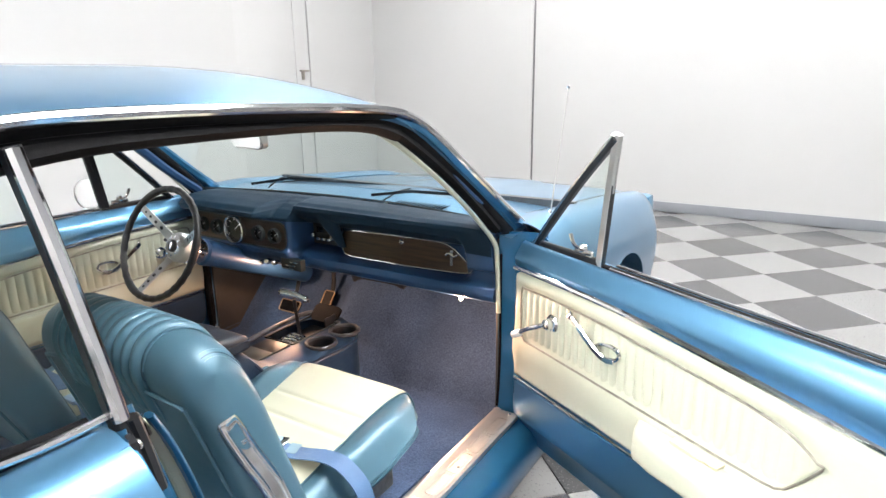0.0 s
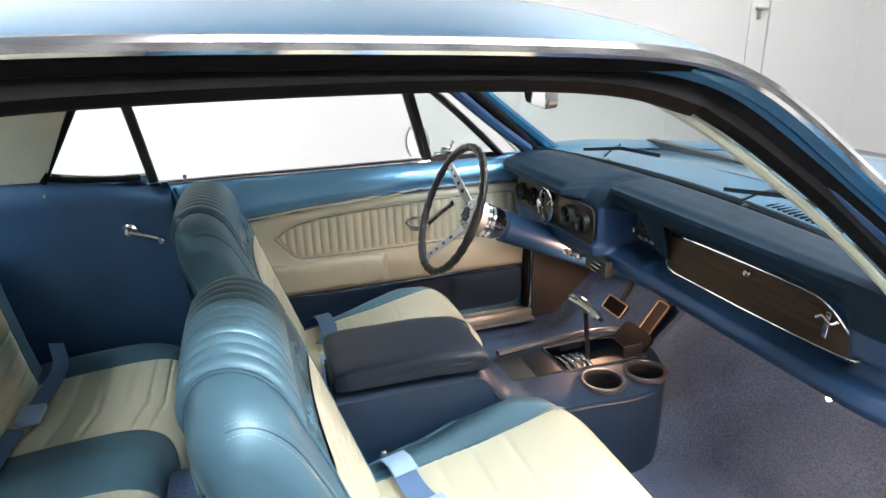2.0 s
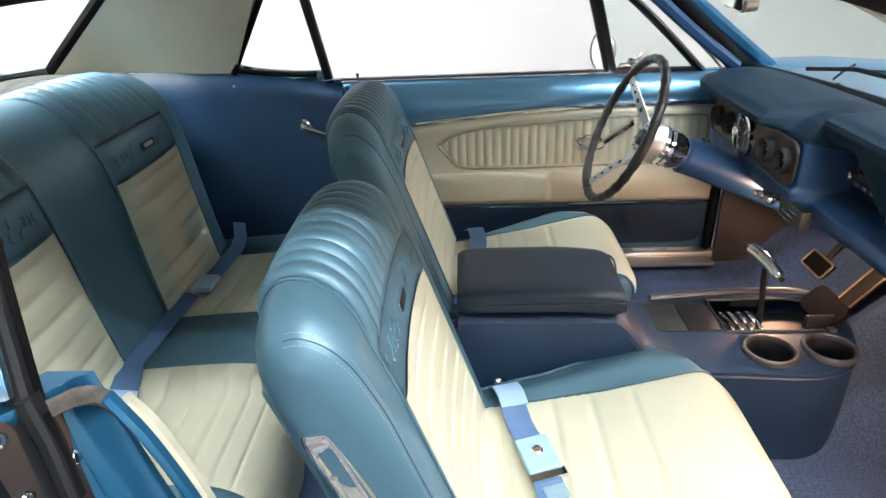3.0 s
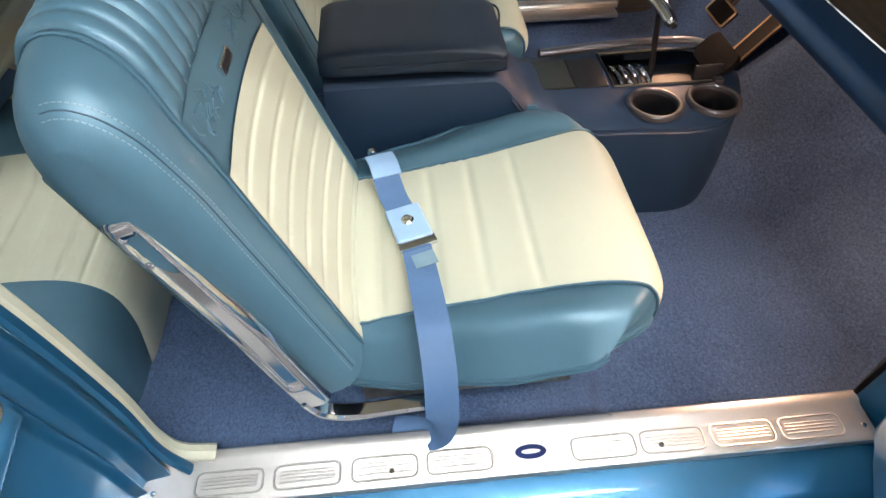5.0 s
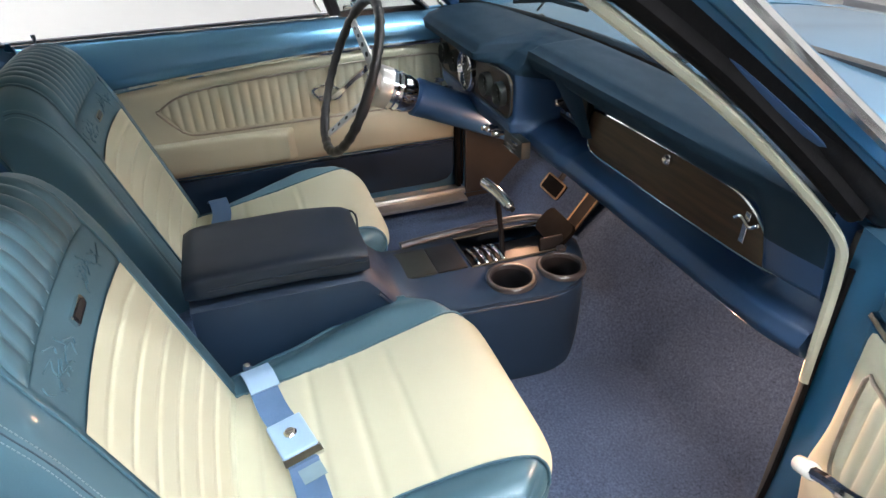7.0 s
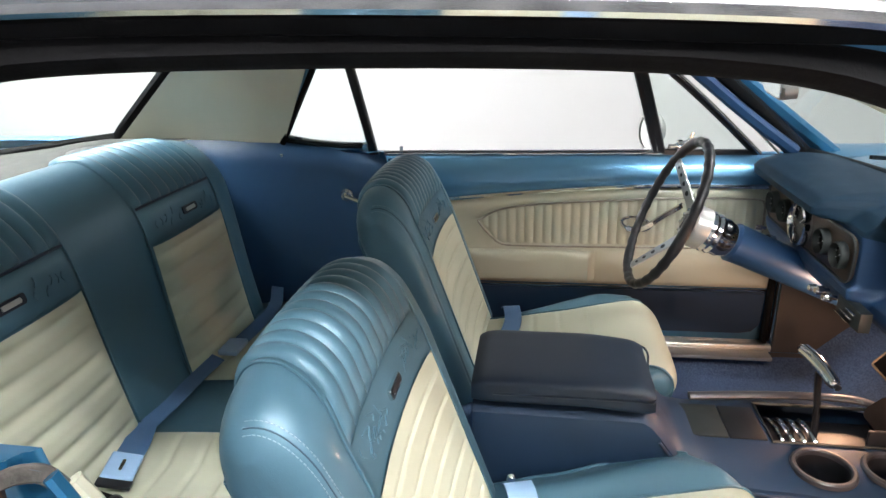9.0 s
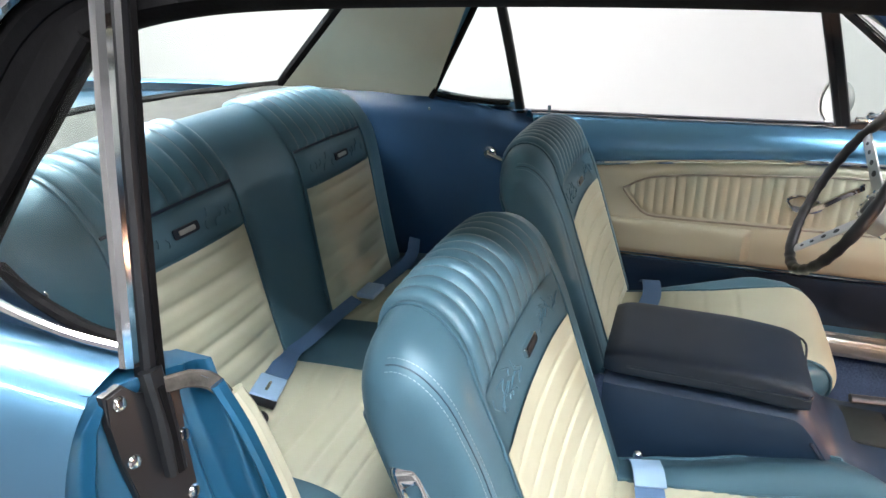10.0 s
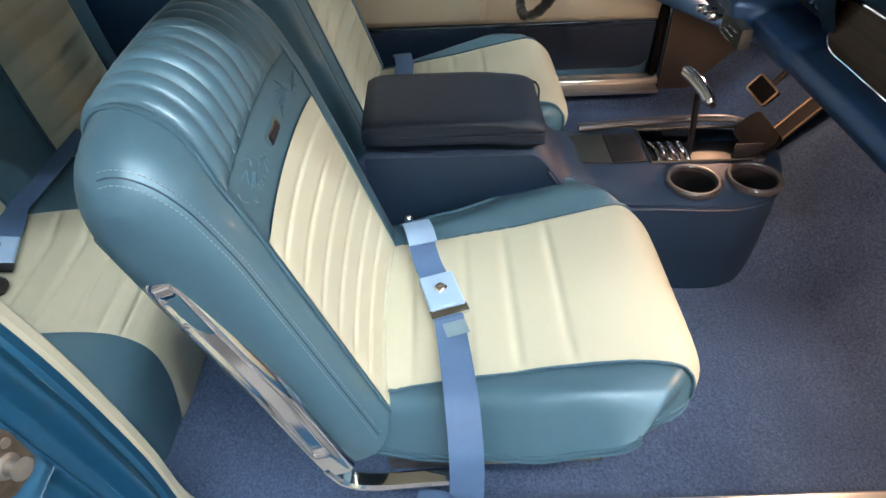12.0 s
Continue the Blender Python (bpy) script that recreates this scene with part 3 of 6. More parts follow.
sheet("rear_deck", 17, 9, lambda u, v: V(lerp(-0.76, 0.76, u), lerp(-1.08, -2.1, v) + 0.12 * (2 * u - 1) ** 2 * (1 - v), 0.978 - 0.03 * v - 0.02 * (2 * u - 1) ** 4 + 0.012 * math.cos((2 * u - 1) * 3)), PAINT, car, "blue boot lid")

# quarter windows
for s in (1, -1):
    verts = [V(s * 0.686, -0.02, 0.935), V(s * 0.650, -0.270 if s < 0 else -0.355, 0.968), V(s * 0.632, -0.195 if s < 0 else -0.235, 1.10), V(s * 0.602, -0.105, 1.245), V(s * 0.602, -0.05 if s > 0 else -0.098, 1.285)]
    bm = bmesh.new()
    bm.faces.new([bm.verts.new(v) for v in verts])
    bm.normal_update()
    bmesh.ops.solidify(bm, geom=bm.faces[:], thickness=0.005)
    pane = part("quarter_glass", bm, GLASS, car, "green-tinted quarter window glass")
    pane.visible_shadow = False
    tube("rear_run", [(s * 0.645, -0.272, 0.965), (s * 0.630, -0.192, 1.10), (s * 0.600, -0.100, 1.250)] if s < 0 else [(0.662, -0.360, 0.965), (0.641, -0.250, 1.083), (0.633, -0.211, 1.126), (0.625, -0.169, 1.173), (0.612, -0.105, 1.240)], 0.009, RUBBER, car, "black rear glass seal", smooth=3)
    post = [(s * 0.715, -0.012, 0.905), (s * 0.690, -0.020, 1.02), (s * 0.656, -0.030, 1.16), (s * 0.622, -0.040, 1.282)] if s > 0 else [(-0.698, -0.008, 0.905), (-0.662, -0.020, 1.02), (-0.612, -0.035, 1.16), (-0.574, -0.052, 1.280)]
    if s > 0:
        sweep("channel", smooth_path(post, 4), rect(0.024, 0.022, 0.004), BLACK, car, "black glass-run channel post", up=(0, 1, 0.1))
        sweep("channel_groove", smooth_path([(x - 0.002, y + 0.0125, z) for x, y, z in post], 4), rect(0.007, 0.004), RUBBER, car, up=(0, 1, 0.1))
        sweep("channel_trim", smooth_path([(x + 0.017, y - 0.004, z) for x, y, z in [(0.706, -0.016, 0.950)] + post[1:]], 4), rect(0.017, 0.018, 0.005), CHROME, car, "bright steel window edge strip", up=(0, 1, 0.1))
    else:
        sweep("channel", smooth_path(post, 4), rect(0.018, 0.026, 0.004), BLACK, car, "dark quarter window front post", up=(0, 1, 0.1))

# lock pillar faces at the rear of both door openings


def jamb_f(u, v, s=1):
    z = lerp(0.335, 0.936, v)
    yin = inter(z, [(0.335, 0.125), (0.46, 0.122), (0.67, 0.090), (0.80, 0.058), (0.92, 0.030), (0.94, 0.026)])
    xout = inter(z, [(0.335, 0.795), (0.45, 0.812), (0.64, 0.832), (0.73, 0.836), (0.80, 0.826), (0.862, 0.808), (0.905, 0.785), (0.936, 0.755)])
    yout = door_edge_y(z)
    x = lerp(0.668, xout + 0.0065, u)
    y = lerp(yin, yout, u ** 0.9)
    # inner gutter, raised middle panel, bead, and a flat outer flange
    relief = soft(u, [(0.0, 0.0), (0.05, 0.004), (0.10, -0.026), (0.17, -0.028), (0.215, -0.018), (0.79, -0.018), (0.82, -0.004), (0.84, -0.001), (0.865, -0.014), (0.96, -0.011), (1.0, -0.005)])
    mid = soft(u, [(0.215, 0), (0.27, 1), (0.75, 1), (0.795, 0)])
    above = z - (0.703 - 0.050 * (u - 0.26))       # the panel above this line lies deeper
    below = (0.632 - 0.085 * (u - 0.30)) - z       # and so does the foot below the ledge
    step = lambda q: 1 / (1 + math.exp(max(-40, min(40, -q * 420))))
    relief += mid * (-0.007 * step(above) - 0.014 * step(below - 0.026) + 0.007 * step(below) * step(0.022 - below))
    fold = z - (0.758 + 0.05 * (0.60 - u))         # soft fold under the bracket
    relief += mid * soft(u, [(0.2, 1), (0.62, 0.6), (0.72, 0)]) * 0.008 * math.exp(-(fold / 0.010) ** 2)
    top = soft(z, [(0.90, 0), (0.936, 1)])
    return V(s * x, y + relief * (1 - 0.8 * top), z)


for s in (1, -1):
    sheet("lock_pillar", 121, 151, lambda u, v, s=s: jamb_f(u, v, s), PAINT_SHADED, car, "blue painted lock pillar with pressed recesses")
    if s > 0:
        sweep("jamb_windlace", smooth_path([(s * 0.664, 0.042, 0.895), (s * 0.660, 0.062, 0.85), (s * 0.658, 0.095, 0.73), (s * 0.657, 0.122, 0.56), (s * 0.655, 0.128, 0.44), (s * 0.652, 0.145, 0.385), (s * 0.650, 0.19, 0.368)], 5), rect(0.020, 0.026, 0.008), CREAM_PANEL, car, "cream windlace along the lock pillar", up=(s, 0, 0.1))
    sweep("jamb_lip", smooth_path([(s * 0.680, 0.040, 0.915), (s * 0.678, 0.068, 0.85), (s * 0.677, 0.102, 0.73), (s * 0.676, 0.130, 0.56), (s * 0.676, 0.138, 0.44), (s * 0.676, 0.16, 0.375)], 5), rect(0.010, 0.018, 0.004), PAINT_SHADED, car, "blue folded flange", up=(s, 0, 0.1))
    sheet("pillar_cap", 21, 4, lambda u, v, s=s: jamb_f(u, 1, s) + V(-s * 0.004 * v, -0.05 * v, -0.003 * v), PAINT_SHADED, car, "painted top of the lock pillar")
# striker plate with its post
jp = min((jamb_f(a / 200, 0.554) for a in range(50, 160)), key=lambda q: abs(q.x - 0.733))
m = frame_at((0.733, jp.y + 0.001, 0.668), (0.25, 1, 0.12))
plate("striker_plate", rounded(0.050, 0.070, 0.012), 0.007, m, TARNISH, car, "worn steel striker plate", 0.002)
lathe("striker_post", [(0.014, 0.006), (0.014, 0.012), (0.009, 0.014), (0.009, 0.026), (0.012, 0.028), (0.012, 0.031), (0, 0.032)], m, STEEL, car, "steel striker post", n=16)
for dx, dy in ((-0.014, 0.022), (0.016, -0.022), (0.015, 0.018)):
    lathe("striker_screw", [(0.006, 0.006), (0.0055, 0.009), (0, 0.0095)], m @ Matrix.Translation((dx, dy, 0)), STEEL, car, n=10)

# black channel bracket screwed onto the pillar
bracket = thing("channel_bracket", (0.728, 0.0, 0.78), "black steel bracket plate screwed to the lock pillar", "bracket")


def bracket_y(x, z):
    return 0.006 + (0.727 - x) * 0.30 + (0.80 - z) * 0.16


bm = bmesh.new()
outline = [(0.690, 0.912), (0.697, 0.872), (0.704, 0.785), (0.715, 0.779), (0.752, 0.774), (0.760, 0.786), (0.762, 0.870), (0.760, 0.905), (0.756, 0.934), (0.738, 0.938), (0.730, 0.922)]
lo_ = [bm.verts.new((x, bracket_y(x, z) - 0.008, z)) for x, z in outline]
hi_ = [bm.verts.new((x, bracket_y(x, z) + 0.002, z)) for x, z in outline]
bm.faces.new(lo_)
top_ = bm.faces.new(hi_[::-1])
for i in range(len(outline)):
    q = (i + 1) % len(outline)
    bm.faces.new((lo_[i], hi_[i], hi_[q], lo_[q]))
bmesh.ops.bevel(bm, geom=list(top_.edges), offset=0.0025, segments=2, affect="EDGES")
part("plate", bm, BLACK, bracket)
sweep("rib", [(0.716, -0.004, 0.945), (0.720, 0.004, 0.90), (0.728, 0.012, 0.835)], rect(0.022, 0.016, 0.004), BLACK, bracket, up=(0, 1, 0.1))
sweep("slot", [(0.719, 0.009, 0.93), (0.722, 0.0135, 0.88), (0.729, 0.0205, 0.838)], rect(0.006, 0.003), RUBBER, bracket, up=(0, 1, 0.1))
for px, pz in ((0.746, 0.923), (0.753, 0.862), (0.748, 0.790), (0.714, 0.797), (0.704, 0.861)):
    screw(bracket, (px, bracket_y(px, pz) + 0.002, pz), (0.07, 1, 0.16), 0.0075)
tagged(sweep("jamb_cap", smooth_path([(0.712, 0.006, 0.927), (0.700, 0.014, 0.926), (0.690, 0.019, 0.923), (0.676, 0.030, 0.912), (0.667, 0.042, 0.884)], 4), rect(0.018, 0.006, 0.002), GREY_FOAM, None, up=(0, 1, 0)),
       "worn grey foam cap on the lock pillar top", "trim")

# sills
for s in (1, -1):
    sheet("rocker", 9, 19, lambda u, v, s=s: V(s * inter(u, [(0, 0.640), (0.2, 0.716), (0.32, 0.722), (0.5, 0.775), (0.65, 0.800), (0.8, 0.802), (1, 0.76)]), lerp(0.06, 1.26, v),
          inter(u, [(0, 0.345), (0.2, 0.346), (0.32, 0.338), (0.5, 0.326), (0.65, 0.305), (0.8, 0.24), (1, 0.17)])), PAINT_SHADED, car, "blue painted rocker panel")

for s in (1, -1):
    sill = thing("sill_plate", (s * 0.68, 0.62, 0.35), "brushed aluminium door sill plate with ribbed panels and screws", "sill plate", "sill plates")
    if s < 0:
        box("step_strip", (-0.648, 0.10, 0.338), (-0.596, 1.15, 0.350), ALU, sill, "bright inner edge of the sill plate", bevel=0.004)
    sweep("plate", [(s * 0.682, 0.082, 0.3545), (s * 0.682, 1.158, 0.3545)], [(-0.040, -0.009), (0.040, -0.012), (0.040, 0.001), (0.036, 0.004), (-0.016, 0.004), (-0.022, 0.0085), (-0.036, 0.0085), (-0.040, 0.004)] if s > 0 else
          [(-0.040, -0.012), (0.040, -0.009), (0.040, 0.004), (0.036, 0.0085), (0.022, 0.0085), (0.016, 0.004), (-0.036, 0.004), (-0.040, 0.001)], ALU, sill)
    for yc in (0.212, 0.322, 0.432, 0.540, 0.752, 0.855, 0.961, 1.066):
        edge = [V(s * (0.694 + x), yc + y, 0.3592) for x, y in rounded(0.034, 0.094, 0.010, 4)]
        sweep("panel_edge", edge, [(-0.0022, -0.002), (0.0022, -0.002), (0.0010, 0.0012), (-0.0010, 0.0012)], ALU, sill, closed=True)
        for j in range(4):
            x = s * (0.6865 + 0.0050 * j)
            sweep("rib", [(x, yc - 0.039, 0.3588), (x, yc + 0.039, 0.3588)], [(-0.0018, -0.002), (0.0018, -0.002), (0.0009, 0.0008), (-0.0009, 0.0008)], ALU, sill)
    for yc in (0.108, 0.442, 0.836, 1.145):
        screw(sill, (s * 0.700, yc, 0.3585), (0, 0, 1), 0.0042)
    if s > 0:
        box("sticker", (0.664, 0.590, 0.3585), (0.712, 0.680, 0.3600), WHITE, sill, "white label on the sill plate", bevel=0.0004)
        plate("oval_badge", [(0.011 * math.cos(a), 0.023 * math.sin(a)) for a in [i * math.pi / 12 for i in range(24)]], 0.0012, Matrix.Translation((0.692, 0.644, 0.3601)), NAVY, sill, "dark blue oval badge")
        plate("badge_stroke", [(0.0035 * math.cos(a), 0.014 * math.sin(a)) for a in [i * math.pi / 8 for i in range(16)]], 0.0006, Matrix.Translation((0.692, 0.644, 0.3614)), WHITE, sill)

# cowl, bonnet, wings
def bonnet_z(x, y):
    return 0.930 - 0.092 * max(0, y - 1.4) - 0.06 * max(0, y - 2.1) ** 2 + 0.016 * (1 - (x / 0.62) ** 2) + 0.006 * math.exp(-(x / 0.16) ** 4)


sheet("cowl", 21, 5, lambda u, v: V(lerp(-0.70, 0.70, u), lerp(1.235, 1.445, v) - 0.10 * (2 * u - 1) ** 2, 0.915 + 0.02 * v + 0.012 * (1 - (2 * u - 1) ** 2)), PAINT, car, "blue cowl panel below the windscreen")
for x0 in (0.27,):
    for k in range(13):
        x = x0 + (k - 6) * 0.016
        box("vent_slot", (x - 0.003, 1.325 - 0.2 * x * x, 0.9215), (x + 0.003, 1.405 - 0.2 * x * x, 0.938), RUBBER, car, "dark cowl vent slot" if k == 0 else "", bevel=0.001)
sheet("bonnet", 49, 49, lambda u, v: V(lerp(-0.615, 0.615, u), lerp(1.455, 2.60, v) - 0.06 * (2 * u - 1) ** 2 * (1 - v), bonnet_z(lerp(-0.615, 0.615, u), lerp(1.455, 2.60, v))), PAINT, car, "long blue bonnet", thick=0.012)
WING = [(0.622, 0.930), (0.66, 0.940), (0.70, 0.946), (0.735, 0.942), (0.770, 0.922), (0.800, 0.875), (0.822, 0.80), (0.832, 0.70), (0.828, 0.58), (0.815, 0.45), (0.80, 0.30)]
WING = [(p.x, p.z) for p in smooth_path([(x, 0, z) for x, z in WING], 5)]


def wing_f(u, v, s=1):
    t = u * (len(WING) - 1)
    i = min(int(t), len(WING) - 2)
    x, z = [lerp(a, b, t - i) for a, b in zip(WING[i], WING[i + 1])]
    y = lerp(1.20, 2.66, v)
    drop = bonnet_z(0.615, 1.2) - bonnet_z(0.615, y) + 0.05 * max(0, (v - 0.8) / 0.2) ** 2
    inward = 0.13 * max(0, (v - 0.74) / 0.26) ** 2
    return V(s * (x - inward * soft(x, [(0.63, 0), (0.80, 1)])), y, z - drop * soft(z, [(0.45, 0), (0.85, 1)]))


for s in (1, -1):
    wv, wf = grid(61, 74, lambda u, v, s=s: wing_f(u, v, s))
    arch = [math.hypot(p.y - 1.86, p.z - 0.33) for p in wv]
    wf = [q for q in wf if not all(arch[i] < 0.37 for i in q)]
    wv = [V(p.x, 1.86 + (p.y - 1.86) * 0.37 / r, 0.33 + (p.z - 0.33) * 0.37 / r) if 0.2 < r < 0.37 else p for p, r in zip(wv, arch)]
    solid("wing", wv, wf, PAINT, car, "blue front wing with wheel opening", 50)
    mw = frame_at((s * 0.70, 1.86, 0.32), (s, 0, 0))
    wheel = lathe("wheel", [(0.20, -0.09), (0.30, -0.09), (0.32, -0.06), (0.32, 0.06), (0.30, 0.09), (0.20, 0.09)], mw, TYRE, car, "black front tyre", n=40)
    lathe("rim", [(0.205, 0.085), (0.19, 0.06), (0.14, 0.045), (0.08, 0.06), (0.05, 0.07), (0, 0.072)], mw, CHROME, wheel, n=32)
    lathe("headlight", [(0.085, -0.03), (0.085, 0.0), (0.075, 0.012), (0.04, 0.022), (0, 0.026)], frame_at((s * 0.60, 2.63, 0.70), (0, 1, 0)), CHROME, car, "round chrome-ringed headlight")
box("bumper", (-0.73, 2.66, 0.44), (0.73, 2.72, 0.56), CHROME, car, "chrome front bumper", bevel=0.02)
box("valance", (-0.74, 2.56, 0.30), (0.74, 2.655, 0.80), PAINT, car, "blue front panel", bevel=0.03)
tube("aerial", [(0.716, 1.375, 0.925), (0.722, 1.410, 1.10), (0.731, 1.45, 1.317)], 0.0021, ALU, car, "thin steel radio aerial", n=6)
lathe("aerial_base", [(0.014, 0), (0.014, 0.006), (0.008, 0.018), (0.004, 0.03), (0, 0.031)], frame_at((0.716, 1.373, 0.922), (0, 0.1, 1)), CHROME, car)
lathe("aerial_tip", [(0, -0.006), (0.005, -0.003), (0.005, 0.003), (0, 0.006)], frame_at((0.731, 1.45, 1.317), (0, 0, 1)), CHROME, car, n=10)
for k, x0 in enumerate((-0.25, 0.30)):
    wp = thing("windscreen_wiper", (x0, 1.27, 0.945), "dark windscreen wiper resting low on the glass", "wiper", "windscreen wipers")
    lathe("pivot", [(0.010, 0), (0.010, 0.02), (0.006, 0.028), (0, 0.029)], frame_at((x0 - 0.13, 1.300 - 0.1 * abs(x0), 0.918), (0, -0.4, 1)), BLACK, wp)
    tube("arm", [(x0 - 0.13, 1.280 - 0.1 * abs(x0), 0.955), (x0 - 0.06, 1.240, 0.992), (x0 + 0.02, 1.205 - 0.01 * k, 1.016)], 0.003, BLACK, wp, n=6)
    sweep("blade", [(x0 - 0.17, 1.238 - 0.03 * (k == 0), 0.972), (x0 + 0.02, 1.212 - 0.01 * k, 1.006), (x0 + 0.19, 1.205 - 0.03 * k, 1.016)], rect(0.004, 0.009), RUBBER, wp)

# parcel shelf and rear quarter linings
sheet("parcel_shelf", 21, 7, lambda u, v: V(lerp(-0.63, 0.63, u), lerp(-0.55, -1.06 + 0.24 * (2 * u - 1) ** 2, v), 0.985 + 0.002 * math.sin(u * 40)), SHELF, car, "grey rear parcel shelf")
for s in (1, -1):
    plate("speaker", [(0.085 * math.cos(a), 0.055 * math.sin(a)) for a in [i * math.pi / 14 for i in range(28)]], 0.010, Matrix.Translation((s * 0.40, -0.70, 0.988)), BLACK, car, "oval black shelf speaker", 0.004)


def quarter_lining(u, v, s):
    y = lerp(0.03, -0.60, u)
    top = soft(-y, [(-0.03, 0.925), (0.06, 0.928), (0.16, 0.948), (0.27, 0.972), (0.60, 0.978)])
    z = lerp(0.30, top, v)
    x = 0.655 - 0.035 * soft(-y, [(0.05, 0.0), (0.40, 1.0)]) - 0.008 * math.sin(v * math.pi)
    if v > 0.94:
        x += 0.03 * (v - 0.94) / 0.06
    # slanted fold towards the seat
    fold = (z - 0.52) + (y + 0.12) * 0.9
    x -= 0.010 / (1 + math.exp(fold * 40))
    return V(s * x, y, z)


for s in (1, -1):
    ql = thing("quarter_trim", (s * 0.65, -0.3, 0.3), "dark blue vinyl rear side trim panel with window crank", "trim panel", "rear side trims")
    sheet("panel", 33, 29, lambda u, v, s=s: quarter_lining(u, v, s), VINYL_TRIM, ql)
    crank_hub = (s * 0.645, -0.088, 0.812)
    lathe("crank_boss", [(0.020, 0), (0.020, 0.008), (0.014, 0.016), (0.012, 0.022), (0, 0.023)], frame_at(crank_hub, (-s, 0, 0)), CHROME, ql)
    tube("crank_arm", [(s * 0.622, -0.088, 0.812), (s * 0.618, -0.050, 0.800), (s * 0.618, -0.012, 0.786)], 0.007, CHROME, ql, n=8)
    lathe("crank_knob", [(0.0, 0), (0.009, 0), (0.011, 0.010), (0.008, 0.022), (0, 0.024)], frame_at((s * 0.620, -0.008, 0.785), (-s, 0, 0)), CHROME, ql, "chrome crank knob", n=14)
    screw(ql, (s * 0.623, -0.27, 0.935), (-s, 0, 0), 0.005)

# ---- doors ----
D_TOP = [(0.0, 0.832), (0.22, 0.834), (0.42, 0.830), (0.71, 0.810), (0.89, 0.793), (1.06, 0.776)]
D_TOP = [(p.x, p.z) for p in smooth_path([(u, 0, z) for u, z in D_TOP], 6)]      # bright trim line over the panel
IN_TOP = [(0.03, 0.788), (0.15, 0.793), (0.351, 0.790), (0.567, 0.778), (0.722, 0.767), (0.80, 0.755), (0.845, 0.738), (0.872, 0.716)]
IN_BOT = [(0.03, 0.634), (0.4, 0.631), (0.70, 0.629), (0.795, 0.631), (0.822, 0.645), (0.872, 0.714)]


def build_door(s, name, label):
    ang = radians(61)
    if s > 0:
        h, d, o = V(0.728, 1.139, 0), V(math.sin(ang), -math.cos(ang), 0), V(math.cos(ang), math.sin(ang), 0)
    else:
        h, d, o = V(-0.685, 1.125, 0), V(0, -1, 0), V(-1, 0, 0)

    IT = IN_TOP if s > 0 else [(u * 0.945, z + 0.012) for u, z in IN_TOP]
    IB = IN_BOT if s > 0 else [(u * 0.945, z + 0.024) for u, z in IN_BOT]
    LOW = 0.500 if s > 0 else 0.528        # foot of the cream panel
    ve = -0.045 if s > 0 else 0.0

    def P(u, w, z):
        return h + d * u + o * w + V(0, 0, z + (inter(z, [(0.84, 0), (0.89, -0.014), (1.0, -0.010), (1.2, 0.004)]) if s > 0 else 0))

    SEC = [(0.020, 0.345), (0.004, 0.360), (0.0, 0.40), (0.0, 0.60), (0.0, 0.83), (0.0, 0.848), (-0.002, 0.862), (0.006, 0.885), (0.016, 0.900), (0.026, 0.911), (0.036, 0.914), (0.040, 0.911), (0.041, 0.890), (0.053, 0.890),
           (0.054, 0.914), (0.060, 0.918), (0.075, 0.913), (0.098, 0.890), (0.122, 0.835), (0.140, 0.760), (0.146, 0.690), (0.140, 0.560), (0.125, 0.430), (0.100, 0.300), (0.070, 0.270), (0.030, 0.285)]
    spl = lambda q: [(p.x, p.z) for p in smooth_path([(w, 0, z) for w, z in q], 4)]
    inner = spl(SEC[4:12])
    SEC = SEC[:4] + inner + SEC[12:14] + spl(SEC[14:])
    n, n_in = len(SEC), 4 + len(inner)
    us = [0.0, 0.012] + [0.03 * i for i in range(1, 33)] + [0.985, 1.0]

    def u_end(z):
        return 1.115 - door_edge_y(z) + 0.005

    verts = []
    for t in us:
        shrink = 0.004 if t in (us[0], us[-1]) else 0.0
        for j, (w, z) in enumerate(SEC):
            cx = 0.07
            drop = (D_TOP[0][1] - inter(t * 1.1, D_TOP)) * inter(z, [(0.60, 0), (0.70, 1), (0.855, 1), (0.911, 0)]) * (j < n_in)
            verts.append(P(lerp(-0.028, u_end(z), t), lerp(w, cx, shrink * 10), z - drop))
    faces = []
    for i in range(len(us) - 1):
        for j in range(n):
            q = (j + 1) % n
            faces.append((i * n + j, i * n + q, (i + 1) * n + q, (i + 1) * n + j))
    faces.append(tuple(range(n)))
    faces.append(tuple((len(us) - 1) * n + j for j in range(n))[::-1])
    bm = bmesh.new()
    vs = [bm.verts.new(v) for v in verts]
    for f in faces:
        bm.faces.new([vs[i] for i in f])
    dr = part(name, bm, PAINT, car, label)

    # cream trim panel
    def panel(u, v):
        uu = lerp(-0.012, 1.035, u)
        z = lerp(LOW + 0.004, inter(uu, D_TOP) - 0.006, v)
        e = min(v / 0.05, (1 - v) / 0.07, u / 0.02, (1 - u) / 0.02, 1)
        hollow = 0.0
        zt, zb = inter(uu, IT) + 0.012, inter(uu, IB) - 0.010
        if 0.015 < uu < IT[-1][0] + 0.02:
            dd = min(zt - z, z - zb, uu - 0.015, IT[-1][0] + 0.02 - uu)
            hollow = 0.006 * max(0, min(1, dd / 0.012))
        bulge = 0.010 * math.exp(-((z - 0.60) / 0.05) ** 2)
        return P(uu, -0.004 - 0.012 * math.sqrt(max(e, 0)) - bulge + hollow, z)
    sheet("trim_panel", 90, 40, panel, CREAM_PANEL, dr, "cream vinyl door panel")

